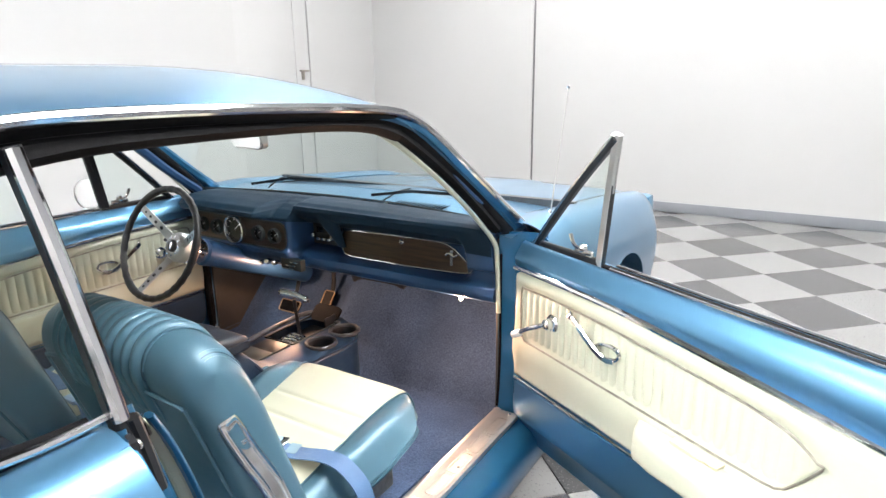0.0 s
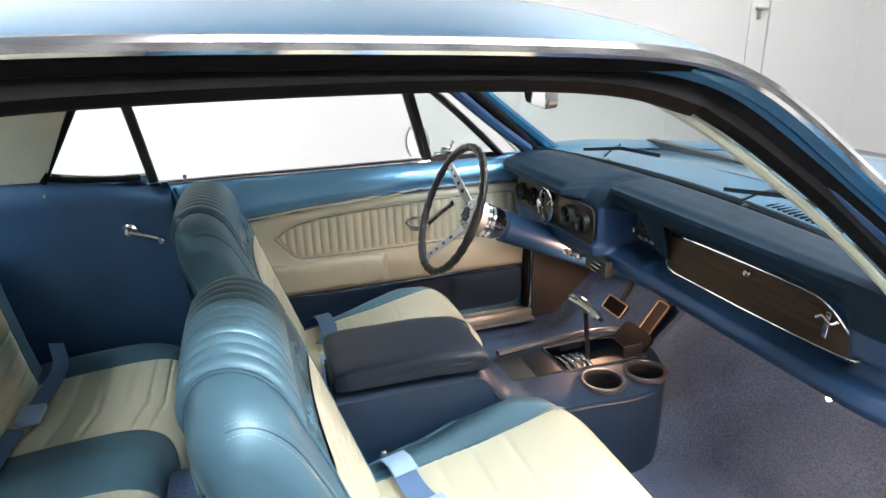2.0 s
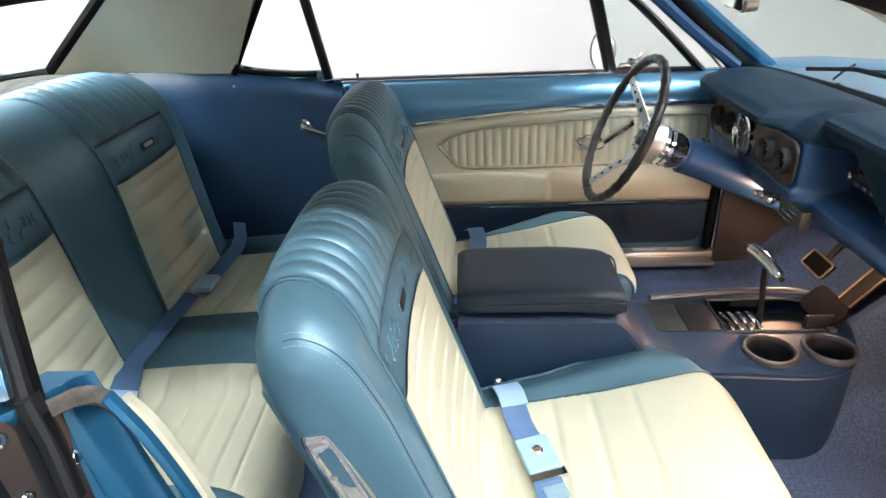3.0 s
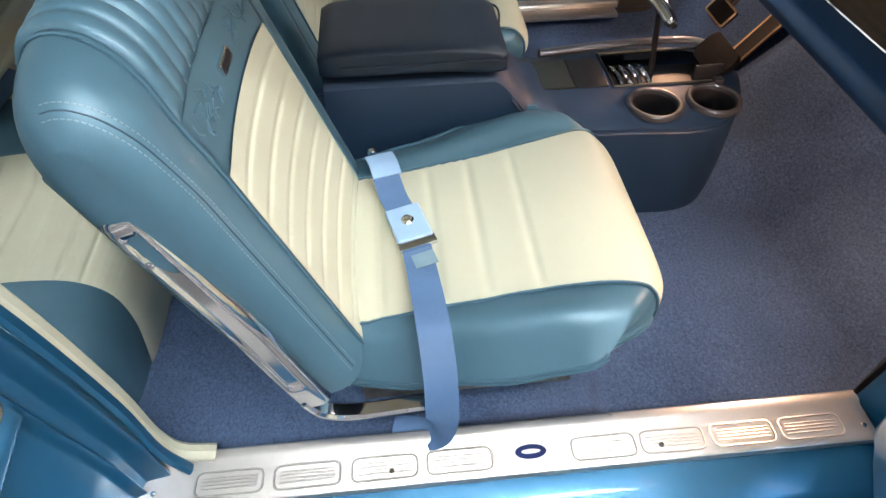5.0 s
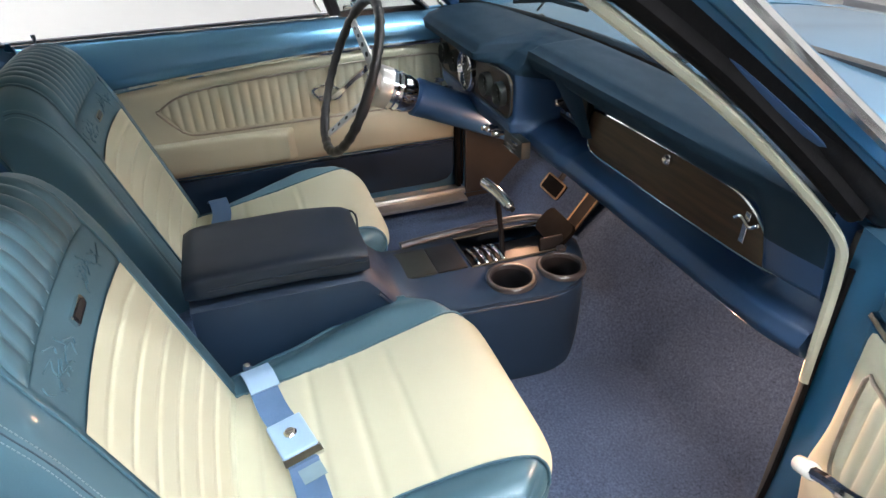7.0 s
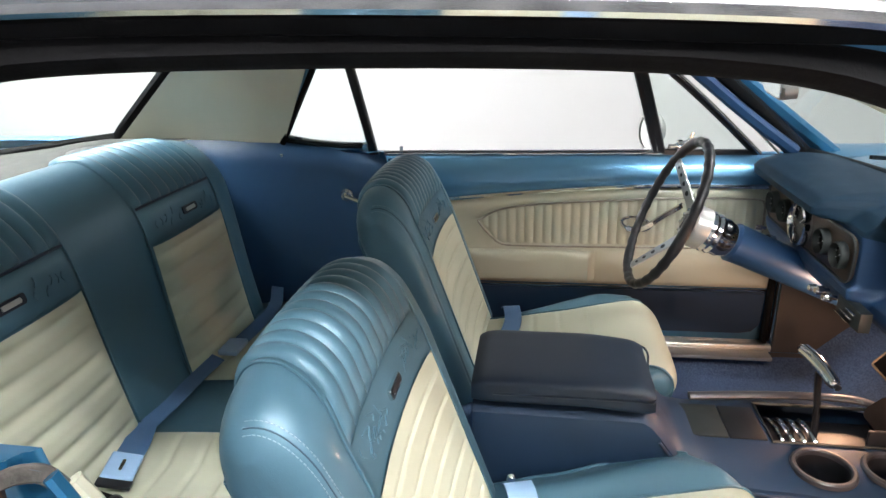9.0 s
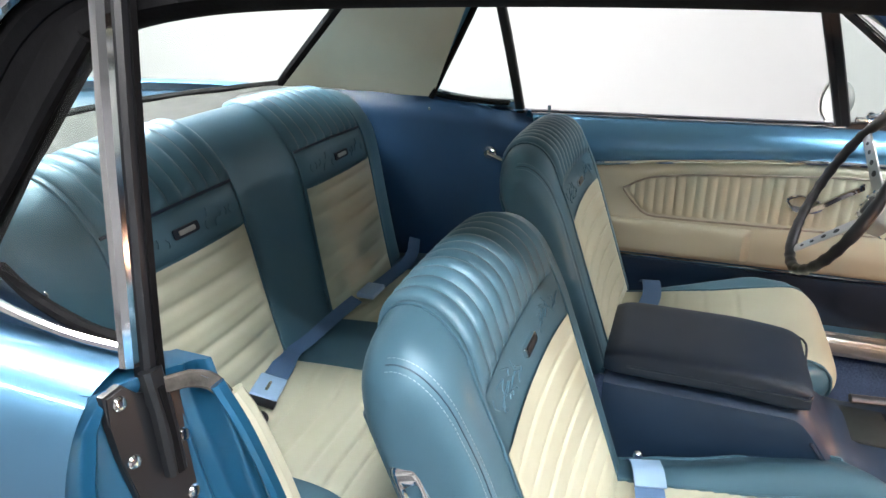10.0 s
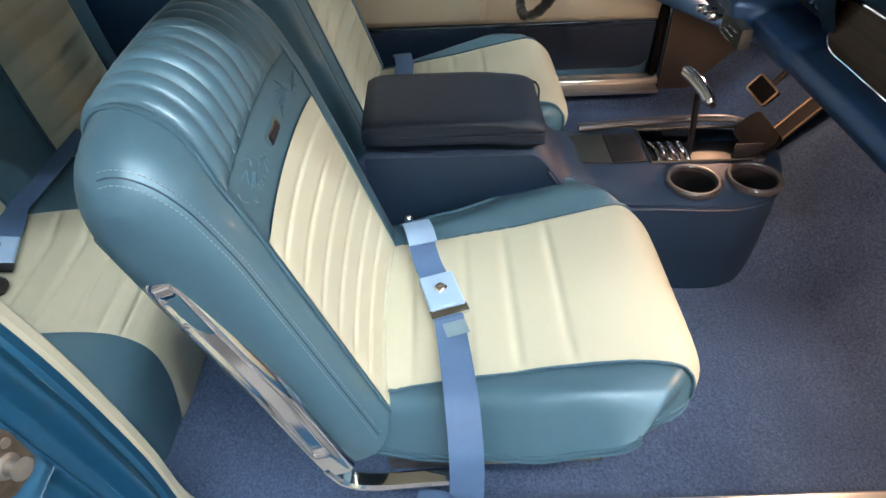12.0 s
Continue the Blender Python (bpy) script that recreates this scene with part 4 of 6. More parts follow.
    # fluted insert
    def insert(u, v):
        uu = lerp(0.036, IT[-1][0] - 0.004, u)
        z = lerp(inter(uu, IB) + 0.002, inter(uu, IT) - 0.002, v)
        fl = abs(math.sin(math.pi * uu / 0.0265)) ** 0.7
        e = max(0, min(v / 0.06, (1 - v) / 0.06, 1)) ** 0.5
        return P(uu, -0.0110 - 0.0065 * fl * e, z)
    sheet("fluted_insert", 300, 9, insert, CREAM_PANEL, dr, "cream vinyl insert with upright flutes", angle=80)
    out = [P(u, -0.019, inter(u, IT)) for u in np.linspace(0.05, IT[-1][0] - 0.007, 22)] + [P(IT[-1][0] + 0.001, -0.019, IT[-1][1] - 0.002)] + [P(u, -0.019, inter(u, IB)) for u in np.linspace(IB[-2][0] - 0.004, 0.05, 22)] + [P(0.034, -0.019, 0.67), P(0.034, -0.019, 0.78)]
    sweep("bezel", smooth_path(out, 2, True), ring(0.0026, 8), STEEL, dr, "thin dark bezel round the insert", closed=True, up=tuple(o))
    # armrest
    def arm(u, v):
        uu = lerp(0.47, 1.03, u)
        k = soft(uu, [(0.47, 0.0), (0.505, 0.85), (0.56, 1.0), (0.98, 1.0), (1.03, 0.3)])
        a = v * math.pi
        zc = LOW + 0.068
        scoop = 0.012 * math.exp(-((uu - 0.70) / 0.07) ** 2) * math.exp(-((v - 0.7) / 0.12) ** 2)
        return P(uu, -0.010 - 0.062 * k * math.sin(a) ** 0.55, zc - 0.047 * math.copysign(abs(math.cos(a)) ** 0.55, math.cos(a)) - scoop)
    if s > 0:
        sheet("armrest", 50, 21, arm, CREAM_PANEL, dr, "moulded cream armrest")
        box("pull_cup", (0, 0, 0), (0.115, 0.026, 0.006), TAN, dr, "beige recessed pull cup", bevel=0.002, m=Matrix.Translation(P(0.588, -0.048, LOW + 0.119)) @ Matrix.Rotation(math.atan2(d.y, d.x), 4, "Z"))
    else:
        box("pull_cup", (-0.006, -0.065, 0), (0.006, 0.065, 0.010), HEADLINER, dr, "beige armrest pull", bevel=0.002, m=Matrix.Translation(P(0.64, -0.022, 0.632)))
        sheet("armrest", 50, 21, lambda u, v: (lambda q: V(q.x - 0.030 * math.sin(v * math.pi) * soft(u, [(0, 0), (0.2, 1)]), q.y, q.z))(arm(u, v)), CREAM_PANEL, dr, "moulded cream armrest")
    # bright strips and the lower panel
    tube("top_strip", [P(u, -0.010, inter(u, D_TOP) + 0.003) for u in np.linspace(-0.01, 1.05, 12)], 0.0075, CHROME, dr, "polished trim strip over the panel", smooth=2, up=tuple(o))
    sweep("lower_strip", [P(-0.005, -0.012, LOW - 0.002), P(0.5, -0.012, LOW - 0.002), P(1.02, -0.012, LOW - 0.002)], rect(0.006, 0.008, 0.002), CHROME, dr, "thin polished strip")
    lo = [(u, LOW - 0.010) for u in (-0.006, 0.3, 0.7, 1.0)] + [(1.0, 0.40), (0.98, 0.385), (0.5, 0.385), (0.05, 0.385), (0.018, 0.392), (-0.001, 0.412), (-0.006, 0.44)]
    bm = bmesh.new()
    a = [bm.verts.new(P(u, -0.001, z)) for u, z in lo]
    b = [bm.verts.new(P(u, -0.012, z)) for u, z in lo]
    bm.faces.new(a)
    top = bm.faces.new(b[::-1])
    for i in range(len(lo)):
        q = (i + 1) % len(lo)
        bm.faces.new((a[i], b[i], b[q], a[q]))
    bmesh.ops.bevel(bm, geom=list(top.edges), offset=0.004, segments=2, affect="EDGES")
    part("lower_panel", bm, VINYL_DARK if s < 0 else PAINT, dr, "dark blue lower door panel")
    # window crank
    hub = P(0.166, -0.014, 0.727)
    lathe("crank_rosette", [(0.024, 0), (0.024, 0.004), (0.019, 0.010), (0.015, 0.012), (0.014, 0.026), (0.010, 0.030), (0, 0.031)], frame_at(hub, -o), CHROME, dr, "ribbed chrome crank rosette")
    tube("crank_arm", [P(0.162, -0.042, 0.726), P(0.135, -0.052, 0.712), P(0.112, -0.056, 0.700), P(0.088, -0.059, 0.684), P(0.080, -0.060, 0.679)], 0.0075, CHROME, dr, n=8, up=tuple(o))
    lathe("crank_knob", [(0, 0), (0.009, 0), (0.011, 0.006), (0.010, 0.030), (0.007, 0.034), (0, 0.035)], frame_at(P(0.086, -0.058, 0.682), -d * 0.85 + V(0, 0, -0.5) - o * 0.2), CLEAR, dr, "clear plastic crank knob", n=14)
    # release lever
    sweep("release_lever", smooth_path([P(0.256, -0.030, 0.788), P(0.263, -0.042, 0.785), P(0.300, -0.040, 0.760), P(0.340, -0.034, 0.728), P(0.372, -0.028, 0.712), P(0.400, -0.026, 0.716)], 5), rect(0.017, 0.008, 0.003), CHROME, dr, "long chrome inside release lever", up=tuple(o))
    tube("lever_loop", [P(0.374 + 0.040 * math.cos(a), -0.024, 0.729 + 0.019 * math.sin(a) + 0.006 * math.cos(a)) for a in np.linspace(0, 2 * math.pi, 13)[:-1]], 0.005, CHROME, dr, closed=True, smooth=2, up=tuple(o))
    # belt seals, outer moulding, lock knob
    sweep("belt_seal", [P(0.06, 0.047, 0.915), P(0.5, 0.047, 0.915), P(1.13, 0.047, 0.915)], rect(0.012, 0.012, 0.003), RUBBER, dr, "black window belt seal")
    sweep("belt_moulding", [P(0.31, 0.058, 0.9220), P(0.7, 0.058, 0.9220), P(1.135, 0.058, 0.9220)], rect(0.010, 0.008, 0.003), CHROME, dr, "bright belt moulding")
    sweep("belt_moulding", [P(0.31, 0.034, 0.9180), P(0.7, 0.034, 0.9180), P(1.135, 0.034, 0.9180)], rect(0.007, 0.006, 0.002), CHROME, dr, "bright inner belt moulding")
    lathe("lock_knob", [(0.0045, 0), (0.0035, 0.012), (0.0055, 0.020), (0.0055, 0.026), (0, 0.028)], Matrix.Translation(P(1.055, 0.024, 0.918)), CHROME, dr, "chrome lock knob", n=12)
    # vent window
    lean = lambda z: 0.046 - (0.24 if s > 0 else 0.36) * (z - 0.92)
    fa, fb, fc = (0.050 + ve * 0.9, 0.912), (0.412 + ve, 1.222), (0.308 + ve, 0.912)
    tri = [P(lerp(fa[0], fb[0], t), lean(lerp(fa[1], fb[1], t)), lerp(fa[1], fb[1], t) + 0.010 * math.sin(t * math.pi)) for t in (0, 0.33, 0.66, 1)]
    sweep("vent_frame", smooth_path(tri, 4), rect(0.022, 0.020, 0.005), BLACK, dr, "black rubber vent window frame", up=tuple(o))
    tube("vent_edge", [p + o * -0.011 + V(0, 0, 0.004) for p in tri], 0.0035, CHROME, dr, smooth=3, up=tuple(o))
    sweep("vent_post", [P(fb[0] + 0.004, lean(fb[1]), fb[1] + 0.006), P(lerp(fb[0], fc[0], 0.5), lean(1.07), 1.07), P(fc[0], lean(0.92), 0.915)], rect(0.024, 0.014, 0.004), BLACK if s < 0 else ALU, dr, "vent window rear post", up=tuple(o))
    sweep("vent_run", [P(fb[0] + (0.018 if s < 0 else 0.008), lean(fb[1]), fb[1] + 0.004), P(lerp(fb[0], fc[0], 0.5) + (0.015 if s < 0 else 0.010), lean(1.07), 1.07), P(fc[0] + (0.015 if s < 0 else 0.010), lean(0.92), 0.915)], rect(0.018, 0.014, 0.003) if s < 0 else rect(0.007, 0.012, 0.002), BLACK, dr, "black glass-run channel", up=tuple(o))
    sweep("vent_sill", [P(0.055 + ve * 0.4, 0.046, 0.917), P(0.305 + ve, 0.046, 0.920)], rect(0.020, 0.016, 0.004), BLACK, dr, up=tuple(o))
    bm = bmesh.new()
    bm.faces.new([bm.verts.new(P(u, lean(z) + 0.002, z)) for u, z in ((0.065 + ve * 0.4, 0.922), (0.200 + ve * 0.6, 1.030), (0.305 + ve * 0.8, 1.120), (0.408 + ve, 1.200), (0.306 + ve, 0.922))])
    bm.normal_update()
    bmesh.ops.solidify(bm, geom=bm.faces[:], thickness=0.004)
    pane = part("vent_glass", bm, GLASS, dr, "green-tinted vent window glass")
    pane.visible_shadow = False
    lathe("vent_latch", [(0.010, 0), (0.010, 0.012), (0.006, 0.016), (0, 0.017)], frame_at(P(0.265 + ve, 0.034, 0.950), -o), CHROME, dr, "chrome vent latch")
    tube("vent_latch_arm", [P(0.265 + ve, 0.018, 0.950), P(0.247 + ve, 0.014, 0.958), P(0.235 + ve, 0.012, 0.982)], 0.005, CHROME, dr, n=6, up=tuple(o))
    box("vent_latch_base", (-0.03, -0.005, -0.006), (0.03, 0.005, 0.008), CHROME, dr, bevel=0.002, m=Matrix.Translation(P(0.265 + ve, 0.032, 0.938)) @ Matrix.Rotation(math.atan2(d.y, d.x), 4, "Z"))
    if s < 0:
        sweep("door_seal", [V(-0.664, 1.137, 0.86), V(-0.662, 1.139, 0.62), V(-0.660, 1.139, 0.37)], rect(0.030, 0.014, 0.004), RUBBER, dr, "black rubber weatherstrip", up=(0, 1, 0))
    return dr


build_door(1, "door", "blue passenger door standing open, cream panel inside")
build_door(-1, "door", "blue driver's door, closed, cream fluted panel inside")
# hinge pillar face in front of the passenger opening
for s in (1, -1):
    sheet("hinge_pillar", 13, 21, lambda u, v, s=s: V(s * lerp(0.652, 0.782, u), lerp(1.158, 1.205, u) + 0.012 * math.sin(v * 9) * math.sin(u * math.pi), lerp(0.33, 0.925, v)), PAINT_SHADED, car, "blue painted hinge pillar")
    sweep("hinge_seal", smooth_path([(s * 0.662, 1.150, 0.86), (s * 0.660, 1.152, 0.70), (s * 0.658, 1.155, 0.50), (s * 0.654, 1.150, 0.375)], 4), rect(0.006, 0.008, 0.002), RUBBER, car, "dark door seal", up=(s, 0, 0))
for z in (0.47, 0.80):
    box("door_hinge", (0.715, 1.130, z - 0.03), (0.765, 1.185, z + 0.03), PAINT_SHADED, car, "painted door hinge", bevel=0.006)
tube("door_check", [(0.70, 1.165, 0.60), (0.735, 1.15, 0.602), (0.775, 1.12, 0.60)], 0.007, STEEL, car, "door check link")

# round mirror on the driver's door
mirror = thing("door_mirror", (-0.78, 0.80, 0.92), "round chrome door mirror on a short stem", "mirror")
mm = frame_at((-0.785, 0.792, 0.970), (0.40, -0.91, 0.08))
lathe("shell", [(0, -0.035), (0.030, -0.030), (0.050, -0.015), (0.057, 0.0), (0.057, 0.006), (0.052, 0.006)], mm, ALU, mirror, n=32)
lathe("glass", [(0.052, 0.003), (0, 0.004)], mm, MIRROR, mirror, "round mirror glass", n=32)
tube("stem", [(-0.775, 0.810, 0.930), (-0.762, 0.815, 0.922), (-0.745, 0.82, 0.918)], 0.009, CHROME, mirror)
box("foot", (-0.79, 0.775, 0.910), (-0.735, 0.875, 0.924), CHROME, mirror, bevel=0.006)

rv = thing("rearview_mirror", (0, 0.84, 1.235), "small inside mirror hung from the header", "mirror")
tube("stem", [(0.01, 0.815, 1.262), (0.01, 0.845, 1.225), (0.012, 0.852, 1.160)], 0.005, CHROME, rv)
rv_m = Matrix.Translation((0.006, 0.845, 1.190)) @ Matrix.Rotation(radians(-8), 4, "Z") @ Matrix.Rotation(radians(7), 4, "X")
plate("shell", rounded(0.150, 0.054, 0.020), 0.022, rv_m @ Matrix.Translation((0, 0.012, 0)) @ Matrix.Rotation(radians(90), 4, "X"), ALU, rv, "bright mirror shell", 0.004)
plate("glass", rounded(0.142, 0.046, 0.017), 0.002, rv_m @ Matrix.Translation((0, -0.0102, 0)) @ Matrix.Rotation(radians(90), 4, "X"), MIRROR, rv, "mirror glass")

# ---- carpet ----
def floor_z(x, y):
    tunnel = 0.13 * math.exp(-(abs(x) / lerp(0.115, 0.16, soft(y, [(1.1, 0), (1.3, 1)]))) ** 6)
    toe = 0.0 if y < 1.24 else (y - 1.24) * 0.95 - 0.02 * math.exp(-((y - 1.24) / 0.06))
    riser = 0.030 * soft(y, [(0.30, 0), (0.36, 1), (0.76, 1), (0.80, 0)]) * soft(abs(x), [(0.20, 0.6), (0.3, 1)])
    side = 0.060 * max(0, (abs(x) - 0.60) / 0.05) ** 2
    wave = 0.006 * noise.noise(V(x * 5, y * 5, 0.3))
    return 0.285 + max(tunnel, 0) * (1 if y < 1.3 else 1.0) + max(toe, 0) + riser + min(side, 0.07) + wave


carpet = sheet("carpet", 90, 140, lambda u, v: V(lerp(-0.650, 0.650, u), lerp(0.0, 1.62, v), floor_z(lerp(-0.650, 0.650, u), lerp(0.0, 1.62, v))), CARPET, None)
tagged(carpet, "blue loop-pile carpet over the floor and toe board", "carpet")
floor_pan = box("floor_pan", (-0.70, -0.62, 0.20), (0.70, 1.20, 0.255), PAINT_SHADED, car, "blue floor pan", bevel=0.004)
# kick panels
for s in (1, -1):
    kp = box("kick_panel", (s * 0.648 - 0.006, 1.16, 0.30), (s * 0.648 + 0.006, 1.63, 0.90), KICK, car, "dark grey kick panel", bevel=0.003)
box("firewall", (-0.70, 1.63, 0.30), (0.70, 1.66, 0.93), BLACK, car, "black bulkhead", bevel=0)

# ---- front seats ----
LEAN_BACK = radians(18.4)


def seat_back_point(cx, w, dd, ss):
    """Across, forward of the back's face, and up along the back."""
    return V(cx + w, 0.405 + dd * math.cos(LEAN_BACK) - ss * math.sin(LEAN_BACK), 0.462 + dd * math.sin(LEAN_BACK) + ss * math.cos(LEAN_BACK))


BW, BT, BS = 0.244, 0.124, 0.541


def back_shape(w, a, grow=0.0):
    """A point on the back: a from 0 (foot of the face) over the top at 0.5 to 1 (foot of the rear)."""
    k = min(abs(w) / BW, 1.0)
    t = BT / 2 * max(0.0, 1 - k ** 11) ** 0.38 + grow
    top = BS - 0.024 * k ** 2.5 - 0.045 * k ** 9 + grow
    r = 0.075
    straight = top - r
    arc = math.pi * (r + BT / 2) / 2
    total = 2 * straight + arc
    x = a * total
    if x < straight:
        dd, ss = t, x
    elif x < straight + arc:
        th = (x - straight) / arc * math.pi
        dd, ss = t * math.cos(th), straight + r * math.sin(th)
    else:
        dd, ss = -t, straight - (x - straight - arc)
    hug = 0.016 * k ** 2 * (1 if dd > 0 else 0) * soft(ss, [(0.05, 1), (0.35, 1), (0.48, 0.2)])   # bolsters stand forward of the middle
    taper = 0.018 * soft(ss, [(0.0, 1), (0.25, 0)]) * (1 if dd < 0 else 0)
    return dd - BT / 2 + hug + taper, ss


def a_of(ss):
    """Position along the section of height ss on the face, near the middle."""
    straight = BS - 0.075
    arc = math.pi * (0.075 + BT / 2) / 2
    return ss / (2 * straight + arc)


def build_front_seat(cx, side, label):
    st = thing("front_seat", (cx, 0.6, 0.30), label, "car seat", "front bucket seats")

    def body(u, v):
        w = BW * math.sin((u - 0.5) * math.pi)
        dd, ss = back_shape(w, v)
        return seat_back_point(cx, w, dd, ss)
    sheet("backrest", 81, 121, body, VINYL, st, "pearl blue vinyl backrest with rounded shoulders", angle=60)

    def face(name, w0, w1, s0, s1, off, mat, lab, nu=40, nv=40, relief=None, ang=60):
        a0, a1 = a_of(s0), (a_of(s1) if s1 <= 0.5 else s1 - 10)

        def f(u, v):
            w, a = lerp(w0, w1, u) * (1 - 0.20 * soft(lerp(a0, a1, v), [(0.36, 0), (0.56, 1)])), lerp(a0, a1, v)
            dd, ss = back_shape(w, a, off + (relief(w, v, u) if relief else 0))
            return seat_back_point(cx, w, dd, ss)
        return sheet(name, nu, nv, f, mat, st, lab, angle=ang)

    def quilt(w, v, u):
        near = min(abs(v - q) for q in [0.09, 0.225, 0.36, 0.495, 0.63, 0.765, 0.90])
        edge = min(u, 1 - u) * 0.32
        return 0.0033 * (1 - math.exp(-(near / 0.015) ** 2)) * (1 - math.exp(-(edge / 0.010))) - 0.001
    face("back_insert", -0.172, 0.168, 0.0, 0.347, 0.003, CREAM, "cream vinyl insert with stitched cross seams", 40, 170, quilt, 80)
    face("emblem_band", -0.170, 0.166, 0.349, 0.424, 0.0016, VINYL, "plain blue band with embossed figures", 20, 12)

    def flutes(w, v, u):
        e = max(0, min(v / 0.03, (1 - v) / 0.06, 1))
        return 0.0075 * abs(math.sin(math.pi * 11 * u)) ** 0.6 * e
    face("fluted_top", -0.168, 0.168, 0.426, 10.66, 0.001, VINYL, "blue fluted top of the backrest", 140, 50, flutes, 80)

    def on_back(w, a, g):
        dd, ss = back_shape(w, a, g)
        return seat_back_point(cx, w, dd, ss)
    for w in [-0.168 + 0.0305 * k for k in range(1, 11)]:
        stitches("stitching", [on_back(w * (1 - 0.20 * soft(lerp(a_of(0.43), 0.60, i / 16), [(0.36, 0), (0.56, 1)])), lerp(a_of(0.43), 0.60, i / 16), 0.0016) for i in range(17)], st, THREAD, 0.008, 0.0007)
    for w in (-0.176, 0.176):
        tube("piping", [on_back(w * (1 - 0.20 * soft(a, [(0.36, 0), (0.56, 1)])), a, 0.0015) for a in np.linspace(0.0, 0.66, 50)], 0.0022, VINYL, st, smooth=1, n=6)
    for w in (-0.224, 0.224):
        tube("side_seam", [on_back(w, a, 0.0002) for a in np.linspace(0.02, 0.50, 80)], 0.0009, SEAM, st, smooth=0, n=6)
        for dw in (-0.005, 0.005):
            stitches("stitching", [on_back(w + dw, a, 0.0004) for a in np.linspace(0.02, 0.50, 80)], st, THREAD, 0.0055, 0.0007)
    for w in (-0.212, 0.212):
        tube("back_welt", [on_back(w, a, 0.002) for a in np.linspace(0.60, 0.99, 14)], 0.004, VINYL, st, "welt along the back board" if w < 0 else "", smooth=1, n=6)
    tube("back_welt", [on_back(w, 0.60, 0.002) for w in np.linspace(-0.212, 0.212, 14)], 0.004, VINYL, st, smooth=1, n=6)
    # badge and embossed strokes
    c = on_back(0.0, a_of(0.385), 0.002)
    fwd = V(0, math.cos(LEAN_BACK), math.sin(LEAN_BACK))
    mbad = frame_at(c, fwd)
    plate("badge", rounded(0.052, 0.015, 0.003), 0.005, mbad, CHROME, st, "small chrome badge", 0.0015)
    plate("badge_face", rounded(0.040, 0.008, 0.002), 0.001, mbad @ Matrix.Translation((0, 0, 0.005)), BLACK, st)
    rnd = random.Random(7)
    for g in (-1, 1):
        for k in range(11):
            w0 = g * (0.055 + 0.009 * k) + rnd.uniform(-0.004, 0.004)
            s0 = 0.368 + rnd.uniform(0, 0.03)
            pts = [on_back(w0 + rnd.uniform(-0.005, 0.005) + 0.004 * j * rnd.choice((-1, 1)), a_of(s0 + 0.006 * j), 0.0021) for j in range(4)]
            tube("embossed_stroke", pts, 0.0010, VINYL, st, n=5, smooth=3)

    # cushion
    PROF = smooth_path([(0, 0.36, 0.474), (0, 0.46, 0.482), (0, 0.58, 0.503), (0, 0.70, 0.527), (0, 0.78, 0.539), (0, 0.828, 0.536), (0, 0.855, 0.518), (0, 0.862, 0.498), (0, 0.857, 0.482), (0, 0.842, 0.470)], 6)
    NP = len(PROF)
    ccx = cx - side * 0.010

    def half_width(y):
        return soft(y, [(0.36, 0.214), (0.50, 0.240), (0.64, 0.264), (0.73, 0.272), (0.80, 0.266), (0.87, 0.246)])

    def v_at(y):
        i = next(k for k in range(NP - 1) if PROF[k + 1].y >= y)
        return (i + (y - PROF[i].y) / (PROF[i + 1].y - PROF[i].y)) / (NP - 1)

    def cush(k, v, grow=0.0):
        """k from -1 to 1 across, v from the rear over the top to the front lip."""
        t = v * (NP - 1)
        i = min(int(t), NP - 2)
        p = PROF[i].lerp(PROF[i + 1], t - i)
        tan = (PROF[i + 1] - PROF[i]).normalized()
        nrm = V(0, -tan.z, tan.y)
        e = abs(k)
        inner = soft(-k * side, [(0.35, 0), (0.75, 1)])       # the bolster by the console stands higher
        crest = (0.024 + 0.002 * inner) * math.exp(-((e - 0.80) / 0.13) ** 2) * soft(p.y, [(0.38, 0.1), (0.55, 0.8), (0.70, 1.0), (0.80, 0.5), (0.86, 0.0)])
        roll = 0.060 * max(0.0, (e - 0.62) / 0.38) ** 1.8 * soft(p.y, [(0.55, 1.0), (0.80, 0.62)]) * (1 - 0.92 * inner)
        q = p + nrm * (grow + (crest - roll) * soft(v, [(0.0, 1), (0.62, 1), (0.92, 0.30)]))
        q.y -= 0.092 * e ** 6.5 * soft(v, [(0.28, 0), (0.66, 1)])
        return V(ccx + (half_width(p.y) + grow * max(0, e - 0.8)) * k, q.y, q.z)

    def cush_body(u, v):
        if u < 0.12 or u > 0.88:
            g = 1 if u > 0.5 else -1
            e = cush(g, v)
            t = (0.12 - u) / 0.12 if u < 0.5 else (u - 0.88) / 0.12
            out = 0.005 * math.sin(min(1.0, t * 1.6) * math.pi / 2) - 0.034 * t ** 2.2
            fwd = soft(v, [(0.35, 0), (0.8, 1)])
            t *= soft(v, [(0.80, 1), (1.0, 0)])
            return V(e.x + out * g, e.y + (0.006 * math.sin(t * math.pi) - 0.020 * t * t) * fwd, e.z - lerp(0.040, 0.017, fwd) * t)
        return cush(math.sin(((u - 0.12) / 0.76 - 0.5) * math.pi), v)
    sheet("cushion", 111, 70, cush_body, VINYL, st, "pearl blue vinyl seat cushion with soft side bolsters", angle=60)
    cs = [v_at(y) for y in (0.445, 0.535, 0.605, 0.680)]

    def insert_half(v):
        return lerp(0.155, 0.180, soft(v, [(0.2, 0), (0.62, 1)])) + 0.010 * soft(v, [(0.62, 0), (0.8, 1)])

    def cush_insert(u, v):
        vv = lerp(0.0, 0.93, v)
        y = PROF[min(int(vv * (NP - 1)), NP - 1)].y
        near = min(abs(vv - q) for q in cs)
